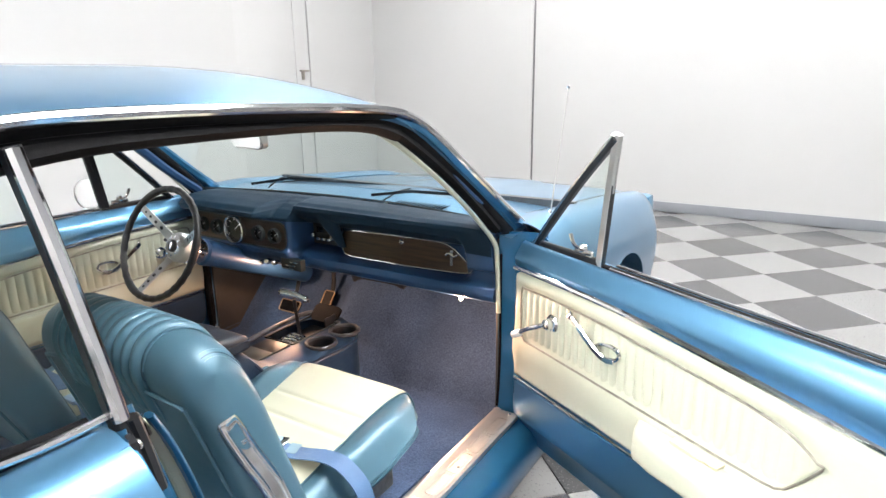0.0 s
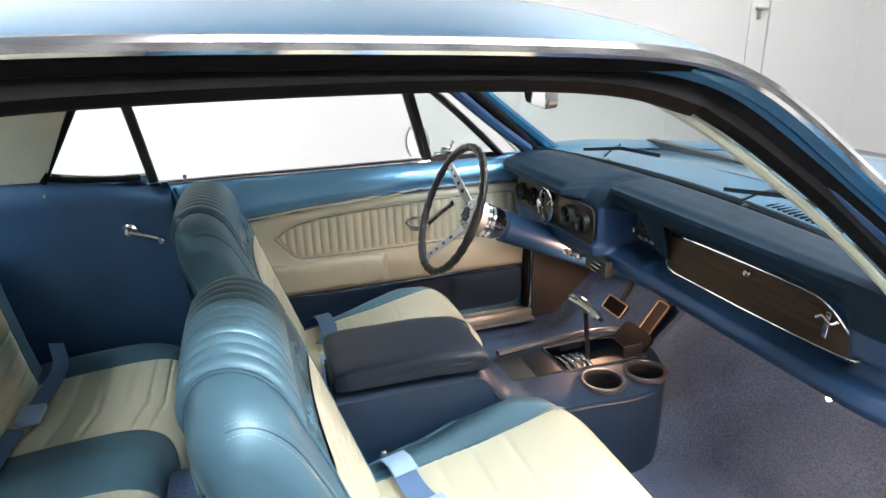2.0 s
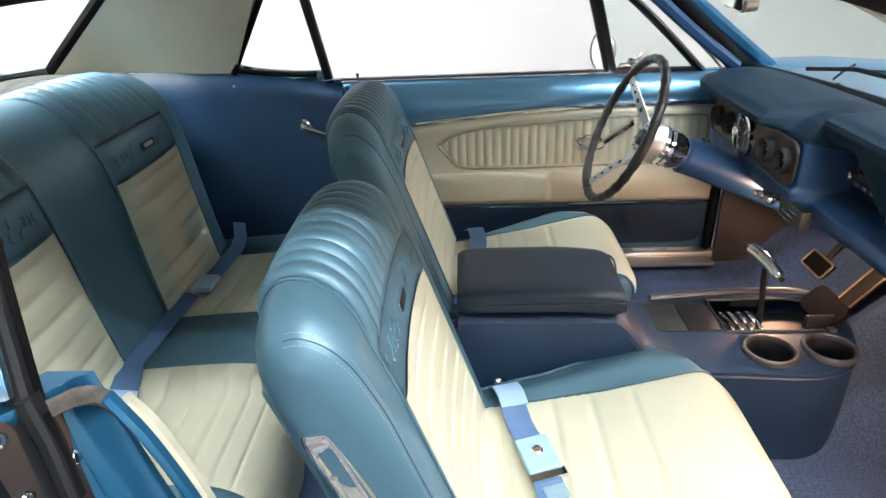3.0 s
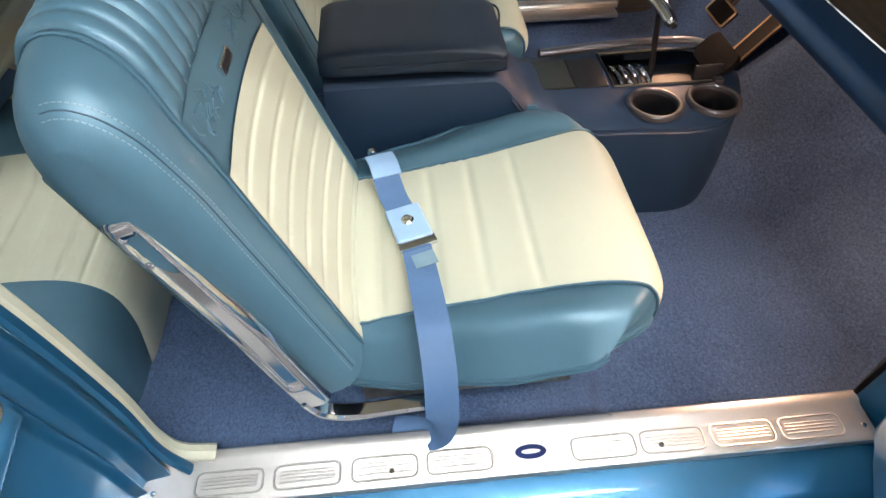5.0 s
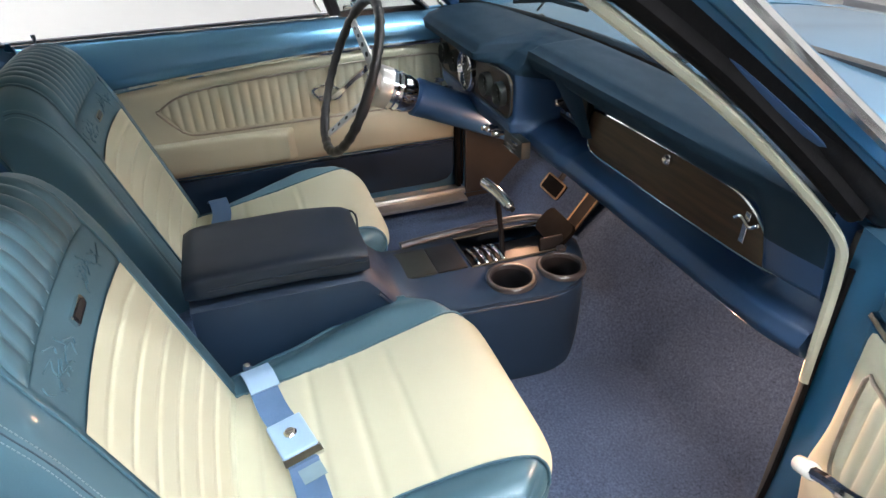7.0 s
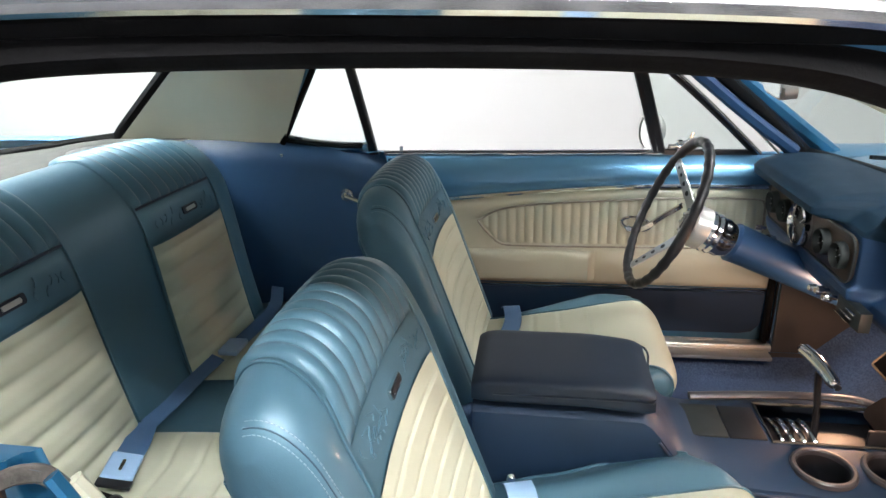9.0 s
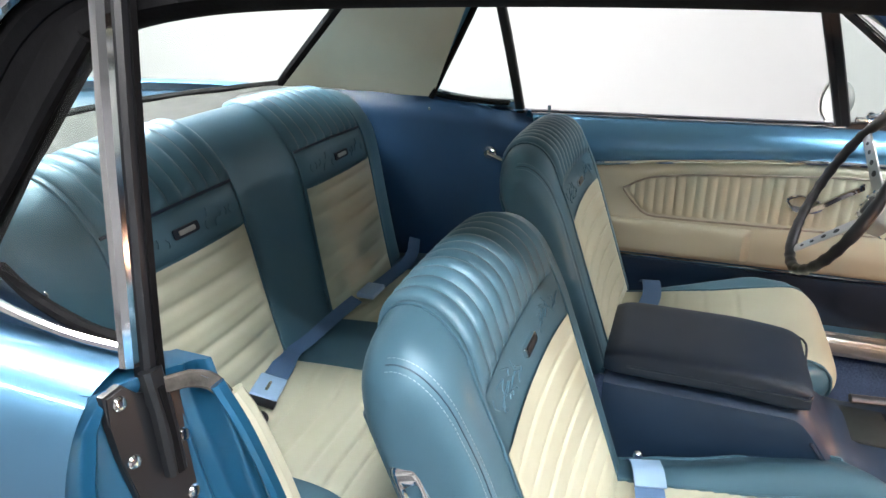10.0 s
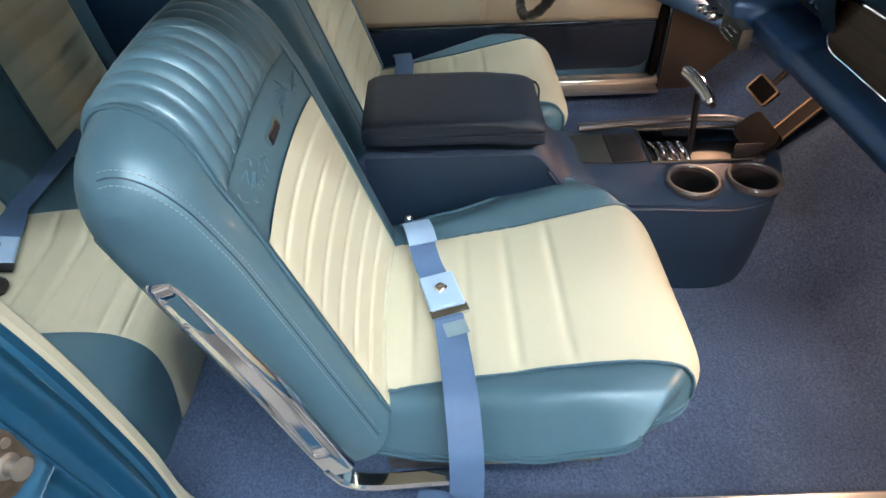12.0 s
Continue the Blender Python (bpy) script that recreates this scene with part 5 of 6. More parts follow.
        edge = min(u, 1 - u) * 0.34
        rise = 0.0022 + 0.0034 * (1 - math.exp(-(near / 0.0060) ** 2)) * (1 - math.exp(-edge / 0.010))
        return cush((2 * u - 1) * insert_half(vv) / half_width(y), vv, rise)
    sheet("cushion_insert", 44, 240, cush_insert, CREAM, st, "cream vinyl cushion insert with cross seams", angle=80)
    for e in (-1, 1):
        tube("piping", [cush(e * (insert_half(vv) + 0.003) / half_width(PROF[min(int(vv * (NP - 1)), NP - 1)].y), vv, 0.0035) for vv in np.linspace(0, 0.93, 40)], 0.0024, VINYL, st, smooth=1, n=6)
        for k, drop in enumerate((0.0, 0.006)):
            run = [(1.0, v) for v in np.linspace(0.03, 0.66, 40)] + [(math.cos(a) ** 0.45, 0.66 + 0.27 * math.sin(a) ** 0.9) for a in np.linspace(0.05, 1.35, 26)]
            sweep("welt", [cush(e * q, v) + V(e * (0.001 + 0.003 * k) * q, 0.002 * (1 - q), 0.001 - drop) for q, v in run], ring(0.0026, 6), VINYL, st, "double welt round the edge of the cushion" if k == 0 else "")
    # chrome side hinge arm on the outboard side
    sx = cx + side * 0.240
    side_path = [(sx - side * 0.006, 0.205, 0.812), (sx + side * 0.000, 0.245, 0.715), (sx + side * 0.008, 0.288, 0.620), (sx + side * 0.010, 0.320, 0.520), (sx + side * 0.010, 0.345, 0.445)]
    bar = smooth_path(side_path, 16)

    def hinge(u, v):
        k = u * (len(bar) - 1)
        i = min(int(k), len(bar) - 2)
        p = bar[i].lerp(bar[i + 1], k - i)
        t = (bar[i + 1] - bar[i]).normalized()
        across = t.cross(V(1, 0, 0)).normalized()
        half = 0.0235 * math.sqrt(max(0.0, 1 - max(0.0, 1 - u / 0.055) ** 2)) + 0.0004
        q = 2 * v - 1
        rise = 0.013 * max(0.0, 1 - abs(q) ** 5) ** 0.6 * soft(u, [(0, 0.2), (0.03, 1)])
        rise -= 0.0055 * soft(abs(q), [(0.36, 1), (0.52, 0)]) * soft(u, [(0.06, 0), (0.10, 1), (0.80, 1), (0.84, 0)])
        return p + across * half * q + V(side * (rise - 0.003), 0, 0)
    sheet("hinge_arm", 90, 33, hinge, CHROME, st, "polished chrome side hinge arm with a long groove", angle=60)
    sweep("hinge_foot", smooth_path([(sx + side * 0.010, 0.330, 0.452), (sx + side * 0.010, 0.352, 0.415), (sx + side * 0.009, 0.40, 0.400), (sx + side * 0.004, 0.50, 0.398)], 5), rect(0.012, 0.026, 0.004), CHROME, st, "polished lower hinge arm", up=(side, 0, 0.0))
    for q in ((0.228, 0.752), (0.328, 0.488), (0.47, 0.398)):
        screw(st, (sx + side * 0.015, q[0], q[1]), (side, 0, 0), 0.005)
    # frame and runners
    box("seat_frame", (cx - 0.190, 0.42, 0.372), (cx + 0.190, 0.74, 0.440), VINYL_DARK, st, "dark seat frame", bevel=0.01)
    for g in (-1, 1):
        box("runner", (cx + g * 0.165 - 0.016, 0.40, 0.300), (cx + g * 0.165 + 0.016, 0.74, 0.374), STEEL, st, "steel seat runner", bevel=0.004)
    return st


build_front_seat(0.375, 1, "pearl blue and cream passenger bucket seat with chrome hinge arm")
driver_seat = build_front_seat(-0.375, -1, "pearl blue and cream driver's bucket seat, slid further back")
driver_seat.location.y -= 0.065

# ---- rear seat ----
rear = thing("rear_seat", (0, -0.2, 0.28), "blue and cream rear bench with two moulded seat places", "car seat")
RB = smooth_path([(0, -0.335, 0.470), (0, -0.352, 0.560), (0, -0.372, 0.700), (0, -0.387, 0.815), (0, -0.405, 0.905), (0, -0.440, 0.972), (0, -0.490, 1.018), (0, -0.545, 1.030), (0, -0.600, 1.010)], 6)
RBL = [0.0]
for a, b in zip(RB, RB[1:]):
    RBL.append(RBL[-1] + (b - a).length)


def rear_back(x, v, grow=0.0):
    t = v * RBL[-1]
    i = max(0, min(len(RB) - 2, int(np.searchsorted(RBL, t)) - 1))
    k = (t - RBL[i]) / max(1e-6, RBL[i + 1] - RBL[i])
    p = RB[i].lerp(RB[i + 1], k)
    tan = (RB[i + 1] - RB[i]).normalized()
    nrm = V(0, tan.z, -tan.y)
    ax = abs(x)
    puff = 0.016 * (1 - ((ax - 0.27) / 0.19) ** 2) * (1 if 0.08 < ax < 0.46 else 0) * soft(v, [(0, 1), (0.6, 1), (0.9, 0.2)])
    end = 0.06 * max(0, (ax - 0.47) / 0.11) ** 3
    crown = -0.10 * x * x * soft(v, [(0.5, 0), (0.9, 1)])
    q = p + nrm * (grow + max(puff, 0) - end)
    return V(x, q.y, q.z + crown)


def v_of(z):
    i = min(range(len(RB)), key=lambda j: abs(RB[j].z - z) + (1 if RB[j].y < -0.545 else 0))
    return RBL[i] / RBL[-1]


sheet("backrest", 81, 60, lambda u, v: rear_back(lerp(-0.585, 0.585, u), v), VINYL, rear, "blue vinyl rear backrest", angle=60)
for s in (1, -1):
    va, vb, vc = v_of(0.838), v_of(0.915), 0.97

    def cream_back(u, v, s=s):
        x = s * lerp(lerp(0.104, 0.118, v), 0.432, u)
        near = min(abs(v - q) for q in (0.05, 0.20, 0.35, 0.50, 0.65, 0.80, 0.93))
        edge = min(u, 1 - u) * 0.31
        return rear_back(x, lerp(0.0, va, v), 0.003 + 0.007 * (1 - math.exp(-(near / 0.028) ** 2)) * (1 - math.exp(-edge / 0.014)))
    sheet("back_insert", 40, 160, cream_back, CREAM, rear, "cream vinyl insert with cross seams", angle=80)
    sheet("emblem_band", 18, 8, lambda u, v, s=s: rear_back(s * lerp(0.112, 0.428, u), lerp(va + 0.004, vb, v), 0.005 * min(1, min(v, 1 - v) * 8, min(u, 1 - u) * 20)), VINYL, rear, "plain blue band with embossed figures")
    # VINYL_DARK here draws the shade in the groove above the band
    tube("piping", [rear_back(s * x, vb + 0.002, 0.0015) for x in np.linspace(0.112, 0.428, 16)], 0.0032, VINYL_DARK, rear, "dark line drawn for the shaded groove over the band", smooth=1, n=6)
    sheet("fluted_top", 140, 24, lambda u, v, s=s: rear_back(s * lerp(0.105, 0.425, u), lerp(vb + 0.004, vc, v), 0.001 + 0.0110 * abs(math.sin(math.pi * u * 9)) ** 0.7 * max(0, min(v / 0.05, 1))), VINYL, rear, "blue fluted top", angle=80)
    cpt = rear_back(s * 0.278, (va + vb) / 2, 0.006)
    mbad = frame_at(cpt, (0, 1, 0.2))
    plate("badge_recess", rounded(0.062, 0.019, 0.004), 0.003, mbad, VINYL_BLACK, rear, "dark recess round the badge", 0.001)
    plate("badge", rounded(0.040, 0.009, 0.002), 0.005, mbad, ALU, rear, "small chrome badge", 0.0015)
    rnd = random.Random(11)
    for k in range(16):
        x0 = s * (0.15 + 0.016 * k)
        if abs(abs(x0) - 0.278) < 0.045:
            continue
        vv = lerp(va, vb, rnd.uniform(0.25, 0.55))
        tube("embossed_stroke", [rear_back(x0 + rnd.uniform(-0.006, 0.006), vv + 0.012 * j, 0.0062) for j in range(3)], 0.0011, VINYL, rear, n=5, smooth=3)
    for x, wide in ((0.110, 0.014), (0.435, 0.0)):
        tube("piping", [rear_back(s * (x - wide * max(0, 1 - v / va)), v, 0.003) for v in np.linspace(0.0, vc, 24)], 0.0030, VINYL, rear, smooth=1, n=6)
RC = smooth_path([(0, -0.40, 0.485), (0, -0.30, 0.498), (0, -0.18, 0.508), (0, -0.07, 0.512), (0, -0.01, 0.502), (0, 0.026, 0.470), (0, 0.036, 0.41), (0, 0.030, 0.34), (0, 0.022, 0.285)], 5)


def rear_cush(x, v, grow=0.0):
    t = v * (len(RC) - 1)
    i = min(int(t), len(RC) - 2)
    p = RC[i].lerp(RC[i + 1], t - i)
    tan = (RC[i + 1] - RC[i]).normalized()
    nrm = V(0, -tan.z, tan.y)
    ax = abs(x)
    dip = 0.014 * max(0, 1 - (ax / 0.10) ** 2) + 0.02 * max(0, (ax - 0.46) / 0.12) ** 2
    q = p + nrm * (grow - dip)
    q.y -= 0.03 * max(0, 1 - (ax / 0.2) ** 2) + 0.05 * max(0, (ax - 0.50) / 0.085) ** 2
    return V(x, q.y, q.z)


sheet("cushion", 81, 50, lambda u, v: rear_cush(lerp(-0.585, 0.585, u), v), VINYL, rear, "blue vinyl rear cushion", angle=60)
for s in (1, -1):
    def cream_cush(u, v, s=s):
        vv = lerp(0.08, 0.985, v)
        x = s * lerp(0.100, lerp(0.415, 0.435, v), u)
        near = min(abs(vv - q) for q in (0.14, 0.21, 0.28, 0.35, 0.42, 0.50))
        edge = min(u, 1 - u) * 0.31
        return rear_cush(x, vv, 0.002 + 0.0048 * (1 - math.exp(-(near / 0.007) ** 2)) * (1 - math.exp(-edge / 0.012)))
    sheet("cushion_insert", 40, 240, cream_cush, CREAM, rear, "cream vinyl cushion insert", angle=80)


# ---- seat belts ----
def ribbon(name, pts, normal, parent, width=0.047, thick=0.0022, label="", mat=None):
    path = smooth_path(pts, 7)
    prof = [(-width / 2, -thick / 2), (width / 2, -thick / 2), (width / 2, thick / 2), (-width / 2, thick / 2)]
    return sweep(name, path, prof, mat or BELT, parent, label, up=normal)


belt = thing("seat_belt", (0.40, 0.50, 0.50), "light blue webbing lap belt buckled across the passenger seat", "seat belt", "front belts")
ribbon("webbing", [(0.155, 0.440, 0.490), (0.185, 0.447, 0.514), (0.215, 0.455, 0.519), (0.28, 0.470, 0.505), (0.33, 0.485, 0.508)], (0, 0, 1), belt, label="blue webbing strap")
ribbon("webbing", [(0.395, 0.502, 0.507), (0.46, 0.508, 0.510), (0.53, 0.513, 0.524), (0.585, 0.517, 0.520), (0.630, 0.520, 0.486), (0.650, 0.520, 0.445), (0.656, 0.518, 0.400), (0.654, 0.508, 0.368), (0.645, 0.485, 0.356), (0.63, 0.445, 0.345)], (0.25, 0, 1), belt, label="blue webbing strap")
ribbon("webbing_fold", [(0.185, 0.449, 0.518), (0.215, 0.457, 0.524), (0.245, 0.464, 0.518)], (0, 0, 1), belt, 0.050, 0.003, "folded webbing end", BUCKLE)
mbk = Matrix.Translation((0.362, 0.494, 0.507)) @ Matrix.Rotation(radians(15), 4, "Z") @ Matrix.Rotation(radians(3), 4, "X")
box("buckle", (-0.040, -0.029, 0.0), (0.036, 0.029, 0.012), BUCKLE, belt, "light blue enamelled lift buckle", bevel=0.004, m=mbk, seg=3)
lathe("button", [(0.0105, 0.012), (0.0105, 0.0135), (0.008, 0.0155), (0, 0.016)], mbk @ Matrix.Translation((-0.006, 0, 0)), CHROME, belt, "round chrome button", n=20)
plate("button_mark", rounded(0.004, 0.012, 0.0015), 0.0006, mbk @ Matrix.Translation((-0.006, 0, 0.016)), STEEL, belt)
box("tongue", (0.034, -0.031, 0.001), (0.052, 0.031, 0.009), CHROME, belt, "chrome buckle end", bevel=0.002, m=mbk)
box("label_patch", (0.064, -0.018, 0.0045), (0.092, 0.018, 0.0052), THREAD, belt, "faded sewn label", bevel=0, m=mbk)
lathe("anchor_bolt", [(0.008, 0), (0.008, 0.010), (0.004, 0.014), (0, 0.015)], frame_at((0.165, 0.435, 0.505), (0, 0.3, 1)), CHROME, belt, n=10)
dbelt = thing("seat_belt", (-0.40, 0.50, 0.50), "blue webbing lap belt lying on the driver's seat", "seat belt", "front belts")
ribbon("webbing", [(-0.60, 0.46, 0.48), (-0.54, 0.470, 0.512), (-0.47, 0.478, 0.508), (-0.40, 0.470, 0.506), (-0.36, 0.45, 0.506)], (0, 0, 1), dbelt, label="dark blue webbing strap")
box("buckle", (-0.30, 0.43, 0.500), (-0.24, 0.48, 0.512), BUCKLE, dbelt, bevel=0.004)
ribbon("webbing", [(-0.27, 0.455, 0.506), (-0.21, 0.45, 0.512), (-0.15, 0.43, 0.49)], (0, 0, 1), dbelt)
dbelt.location.y -= 0.065
rbelt = thing("seat_belt", (0.1, -0.3, 0.52), "blue webbing lap belts lying in the rear seat crease", "seat belt", "rear belts")
ribbon("webbing", [(0.09, -0.335, 0.520), (0.125, -0.318, 0.524), (0.165, -0.302, 0.526), (0.205, -0.292, 0.527)], (0, 0.3, 0.95), rbelt, 0.050, label="blue webbing strap")
mrb = Matrix.Translation((0.243, -0.282, 0.526)) @ Matrix.Rotation(radians(16), 4, "Z") @ Matrix.Rotation(radians(-18), 4, "X")
box("buckle", (-0.036, -0.028, 0.0), (0.034, 0.028, 0.012), BUCKLE, rbelt, "light blue enamelled buckle", bevel=0.004, m=mrb, seg=3)
plate("button_mark", rounded(0.030, 0.006, 0.0025), 0.001, mrb @ Matrix.Translation((0, 0, 0.012)), CHROME, rbelt)
box("tongue", (0.032, -0.030, 0.001), (0.052, 0.030, 0.008), BLACK, rbelt, "black buckle end", bevel=0.002, m=mrb)
ribbon("webbing", [(0.30, -0.266, 0.522), (0.335, -0.264, 0.520), (0.36, -0.285, 0.512)], (0, 0.4, 0.9), rbelt, 0.045, mat=RUBBER, label="dark strap end")
ribbon("webbing", [(0.12, -0.325, 0.520), (0.05, -0.328, 0.510), (-0.03, -0.328, 0.507), (-0.10, -0.318, 0.514), (-0.17, -0.303, 0.524)], (0, 0.3, 0.95), rbelt, 0.036, label="blue webbing strap")
box("buckle", (-0.25, -0.31, 0.522), (-0.18, -0.26, 0.536), BUCKLE, rbelt, "blue buckle", bevel=0.004)
ribbon("webbing", [(-0.25, -0.285, 0.524), (-0.34, -0.280, 0.522), (-0.43, -0.278, 0.520), (-0.50, -0.290, 0.521), (-0.545, -0.305, 0.528), (-0.575, -0.315, 0.535)], (0, 0.3, 0.95), rbelt, 0.036, label="blue webbing strap")
lathe("retractor_bolt", [(0.014, 0), (0.014, 0.02), (0.008, 0.026), (0, 0.027)], frame_at((0.325, -0.245, 0.520), (0.2, 0.6, 0.7)), BLACK, rbelt, n=12)

# ---- centre console ----
con = thing("centre_console", (0, 0.8, 0.28), "dark blue vinyl centre console with armrest and cup holders", "console")


def con_half(y):
    if y > 1.03:
        k = min(1, (y - 1.03) / 0.162)
        return 0.156 * math.sqrt(max(0.0, 1 - k ** 2.4)) + 0.0005
    return soft(y, [(0.36, 0.104), (0.66, 0.108), (0.90, 0.148), (1.03, 0.156)])


def con_top(y):
    return soft(y, [(0.36, 0.618), (0.665, 0.618), (0.760, 0.531), (0.80, 0.522), (1.18, 0.520)])


def con_f(u, v):
    y = lerp(0.36, 1.192, 1 - (1 - v) ** 1.6)
    hw, zt = con_half(y), con_top(y)
    # u runs from the left foot over the top to the right foot
    base = 0.22
    if u < 0.36:
        t = u / 0.36
        x, z = -hw + 0.004 * t, lerp(base, zt - 0.022, t)
    elif u > 0.64:
        t = (1 - u) / 0.36
        x, z = hw - 0.004 * t, lerp(base, zt - 0.022, t)
    else:
        t = (u - 0.36) / 0.28 * 2 - 1
        k = abs(t) ** 5
        x = (hw - 0.004) * (t if abs(t) < 0.75 else math.copysign(0.75 + 0.25 * math.sin((abs(t) - 0.75) / 0.25 * math.pi / 2), t))
        z = zt - 0.022 * k
    return V(x, y, z)


v0, f0 = grid(61, 80, con_f)
bm = bmesh.new()
bv = [bm.verts.new(p) for p in v0]
for q in f0:
    try:
        bm.faces.new([bv[i] for i in q])
    except ValueError:
        pass
bmesh.ops.holes_fill(bm, edges=[e for e in bm.edges if e.is_boundary], sides=0)
bmesh.ops.recalc_face_normals(bm, faces=bm.faces)
body = part("body", bm, VINYL_DARK, con, "dark blue vinyl console body")
CUPS = [(0.091, 0.988), (0.088, 1.108)]
cutters = []
for cxx, cy in CUPS:
    cutters.append(lathe("cutter", [(0, -0.09), (0.040, -0.09), (0.0455, 0.05), (0, 0.05)], Matrix.Translation((cxx, cy, 0.52)), BLACK, n=32))
cutters.append(box("cutter", (-0.100, 0.925, 0.478), (0.026, 1.152, 0.60), BLACK, bevel=0.0))
cut(body, cutters)
for cxx, cy in CUPS:
    mc = Matrix.Translation((cxx, cy, 0.52))
    lathe("cup_ring", [(0.0435, -0.006), (0.0435, 0.003), (0.046, 0.006), (0.0505, 0.006), (0.0535, 0.003), (0.0545, -0.004)], mc, RIM_WARM_LIT, con, "smooth raised cup holder ring", n=40)
    lathe("cup_well", [(0.0440, 0.0), (0.0395, -0.082), (0, -0.084)], mc, BLACK, con, "black cup well", n=32)
box("ashtray_lid", (-0.080, 0.772, 0.516), (0.024, 0.846, 0.5265), DARK_PLATE, con, "dark grey ashtray lid", bevel=0.002)
box("trim_plate", (-0.080, 0.848, 0.516), (0.024, 0.916, 0.5255), BLACK, con, "black trim plate before the shifter", bevel=0.002)
box("gate_floor", (-0.0985, 0.9265, 0.480), (0.0245, 1.1505, 0.486), BLACK, con, bevel=0.0)
sweep("gate_frame", [(-0.100, 0.925, 0.522), (0.026, 0.925, 0.522), (0.026, 1.152, 0.522), (-0.100, 1.152, 0.522)], ring(0.0035, 6), DARK_PLATE, con, "dark frame round the shifter tray", closed=True)
for k in range(4):
    tube("gate_scroll", [(-0.080, 0.945 + 0.020 * k, 0.494), (-0.055, 0.942 + 0.020 * k, 0.514), (-0.015, 0.948 + 0.020 * k, 0.514), (0.012, 0.956 + 0.020 * k, 0.494)], 0.0055, CHROME, con, "chrome shift gate finger" if k == 0 else "", n=8)
bin_m = Matrix.Translation((-0.035, 1.140, 0.518)) @ Matrix.Rotation(radians(-44), 4, "X")
plate("bin_lid", rounded(0.118, 0.066, 0.016, 6, 0.0, 0.026), 0.009, bin_m @ Matrix.Rotation(radians(90), 4, "X"), RUBBER, con, "black flip-up tray lid", 0.002)
box("bin_side", (0.012, 1.090, 0.488), (0.020, 1.148, 0.552), BLACK, con, "black lid cheek", bevel=0.004)
box("hinge_tab", (0.024, 1.128, 0.520), (0.040, 1.146, 0.531), RIM_WARM_LIT, con, "small tab by the lid", bevel=0.003)
sweep("far_rim", smooth_path([(-0.108, 0.80, 0.527), (-0.118, 0.92, 0.530), (-0.122, 1.05, 0.532), (-0.112, 1.135, 0.533), (-0.070, 1.172, 0.531), (-0.02, 1.180, 0.526)], 6), ring(0.010, 10, 1.0, 0.8), RIM_WARM_LIT, con, "raised smooth rim beyond the shifter")
sweep("top_welt", [con_f(0.645, v) + V(0.001, 0, 0.0) for v in np.linspace(0.28, 0.99, 60)], ring(0.003, 6), VINYL_DARK, con, "sewn welt along the console edge")
arm = thing("armrest_lid", (0, 0.53, 0.625), "padded dark blue armrest on the console", "armrest")


def pad_f(u, v):
    y = lerp(0.360, 0.688, v)
    e = abs(2 * v - 1) ** 12
    a = u * 2 * math.pi
    hw, hh = 0.104 * (1 - 0.05 * e), 0.027 * (1 - 0.28 * e)
    cz = 0.650 - 0.004 * e + soft(v, [(0, 0.003), (0.6, 0.003), (1, -0.006)])
    c, s_ = math.cos(a), math.sin(a)
    p = 0.32
    return V(0.009 + hw * math.copysign(abs(c) ** p, c), y, cz + hh * math.copysign(abs(s_) ** p, s_))


v1, f1 = grid(56, 26, pad_f, True)
f1 += [tuple(i * 26 for i in range(56)), tuple(i * 26 + 25 for i in range(56))[::-1]]
solid("pad", v1, f1, VINYL_BLACK, arm, "padded dark vinyl lid", 60)
loop = [V(hw, y, 0.652) for hw, y in ((0.1135, 0.40), (0.1135, 0.53), (0.1135, 0.65), (0.109, 0.685), (0.009, 0.689), (-0.091, 0.685), (-0.0955, 0.53), (-0.0955, 0.40))]
stitches("stitching", [p + V(0, 0, 0.001) for p in smooth_path(loop, 6)], arm, VINYL_BLACK, 0.008, 0.001)
sweep("seam", smooth_path(loop, 6), ring(0.0022, 6), VINYL_BLACK, arm)

# shifter
sh = thing("gear_selector", (-0.036, 0.99, 0.50), "chrome T-handle gear selector on a bent lever", "gear lever")
tube("lever", [(-0.040, 1.026, 0.484), (-0.042, 1.022, 0.55), (-0.040, 1.015, 0.60), (-0.038, 1.010, 0.640)], 0.0062, BLACK, sh, "dark lever rod")
tube("handle", [(-0.080, 0.996, 0.664), (-0.050, 1.003, 0.662), (-0.020, 1.010, 0.656), (0.006, 1.016, 0.646)], 0.0125, CHROME, sh, "polished T-handle", n=12)
for e in ((-0.081, 0.9957, 0.664), (0.007, 1.0163, 0.646)):
    lathe("handle_end", [(0.012, 0), (0.0105, 0.005), (0.006, 0.009), (0, 0.010)], frame_at(e, (-1 if e[0] < -0.03 else 1, 0, 0)), CHROME, sh, n=12)
lathe("handle_button", [(0.006, 0), (0.006, 0.006), (0, 0.007)], frame_at((0.016, 1.0185, 0.643), (1, 0.2, -0.2)), BLACK, sh, n=10)

# ---- steering ----
steer = thing("steering_wheel", (-0.37, 0.80, 0.84), "black three-spoke steering wheel with drilled metal spokes", "steering wheel")
TI = radians(23.4)
axis = V(0, -math.cos(TI), math.sin(TI) * 1.0)          # points at the driver
wc = V(-0.378, 0.771, 0.8474)
mwh = Matrix.Translation(wc) @ Matrix((( 1, 0, 0, 0), (0, math.sin(TI), -math.cos(TI), 0), (0, math.cos(TI), math.sin(TI), 0), (0, 0, 0, 1)))
bm = bmesh.new()
rows = []
NR, NT = 96, 12
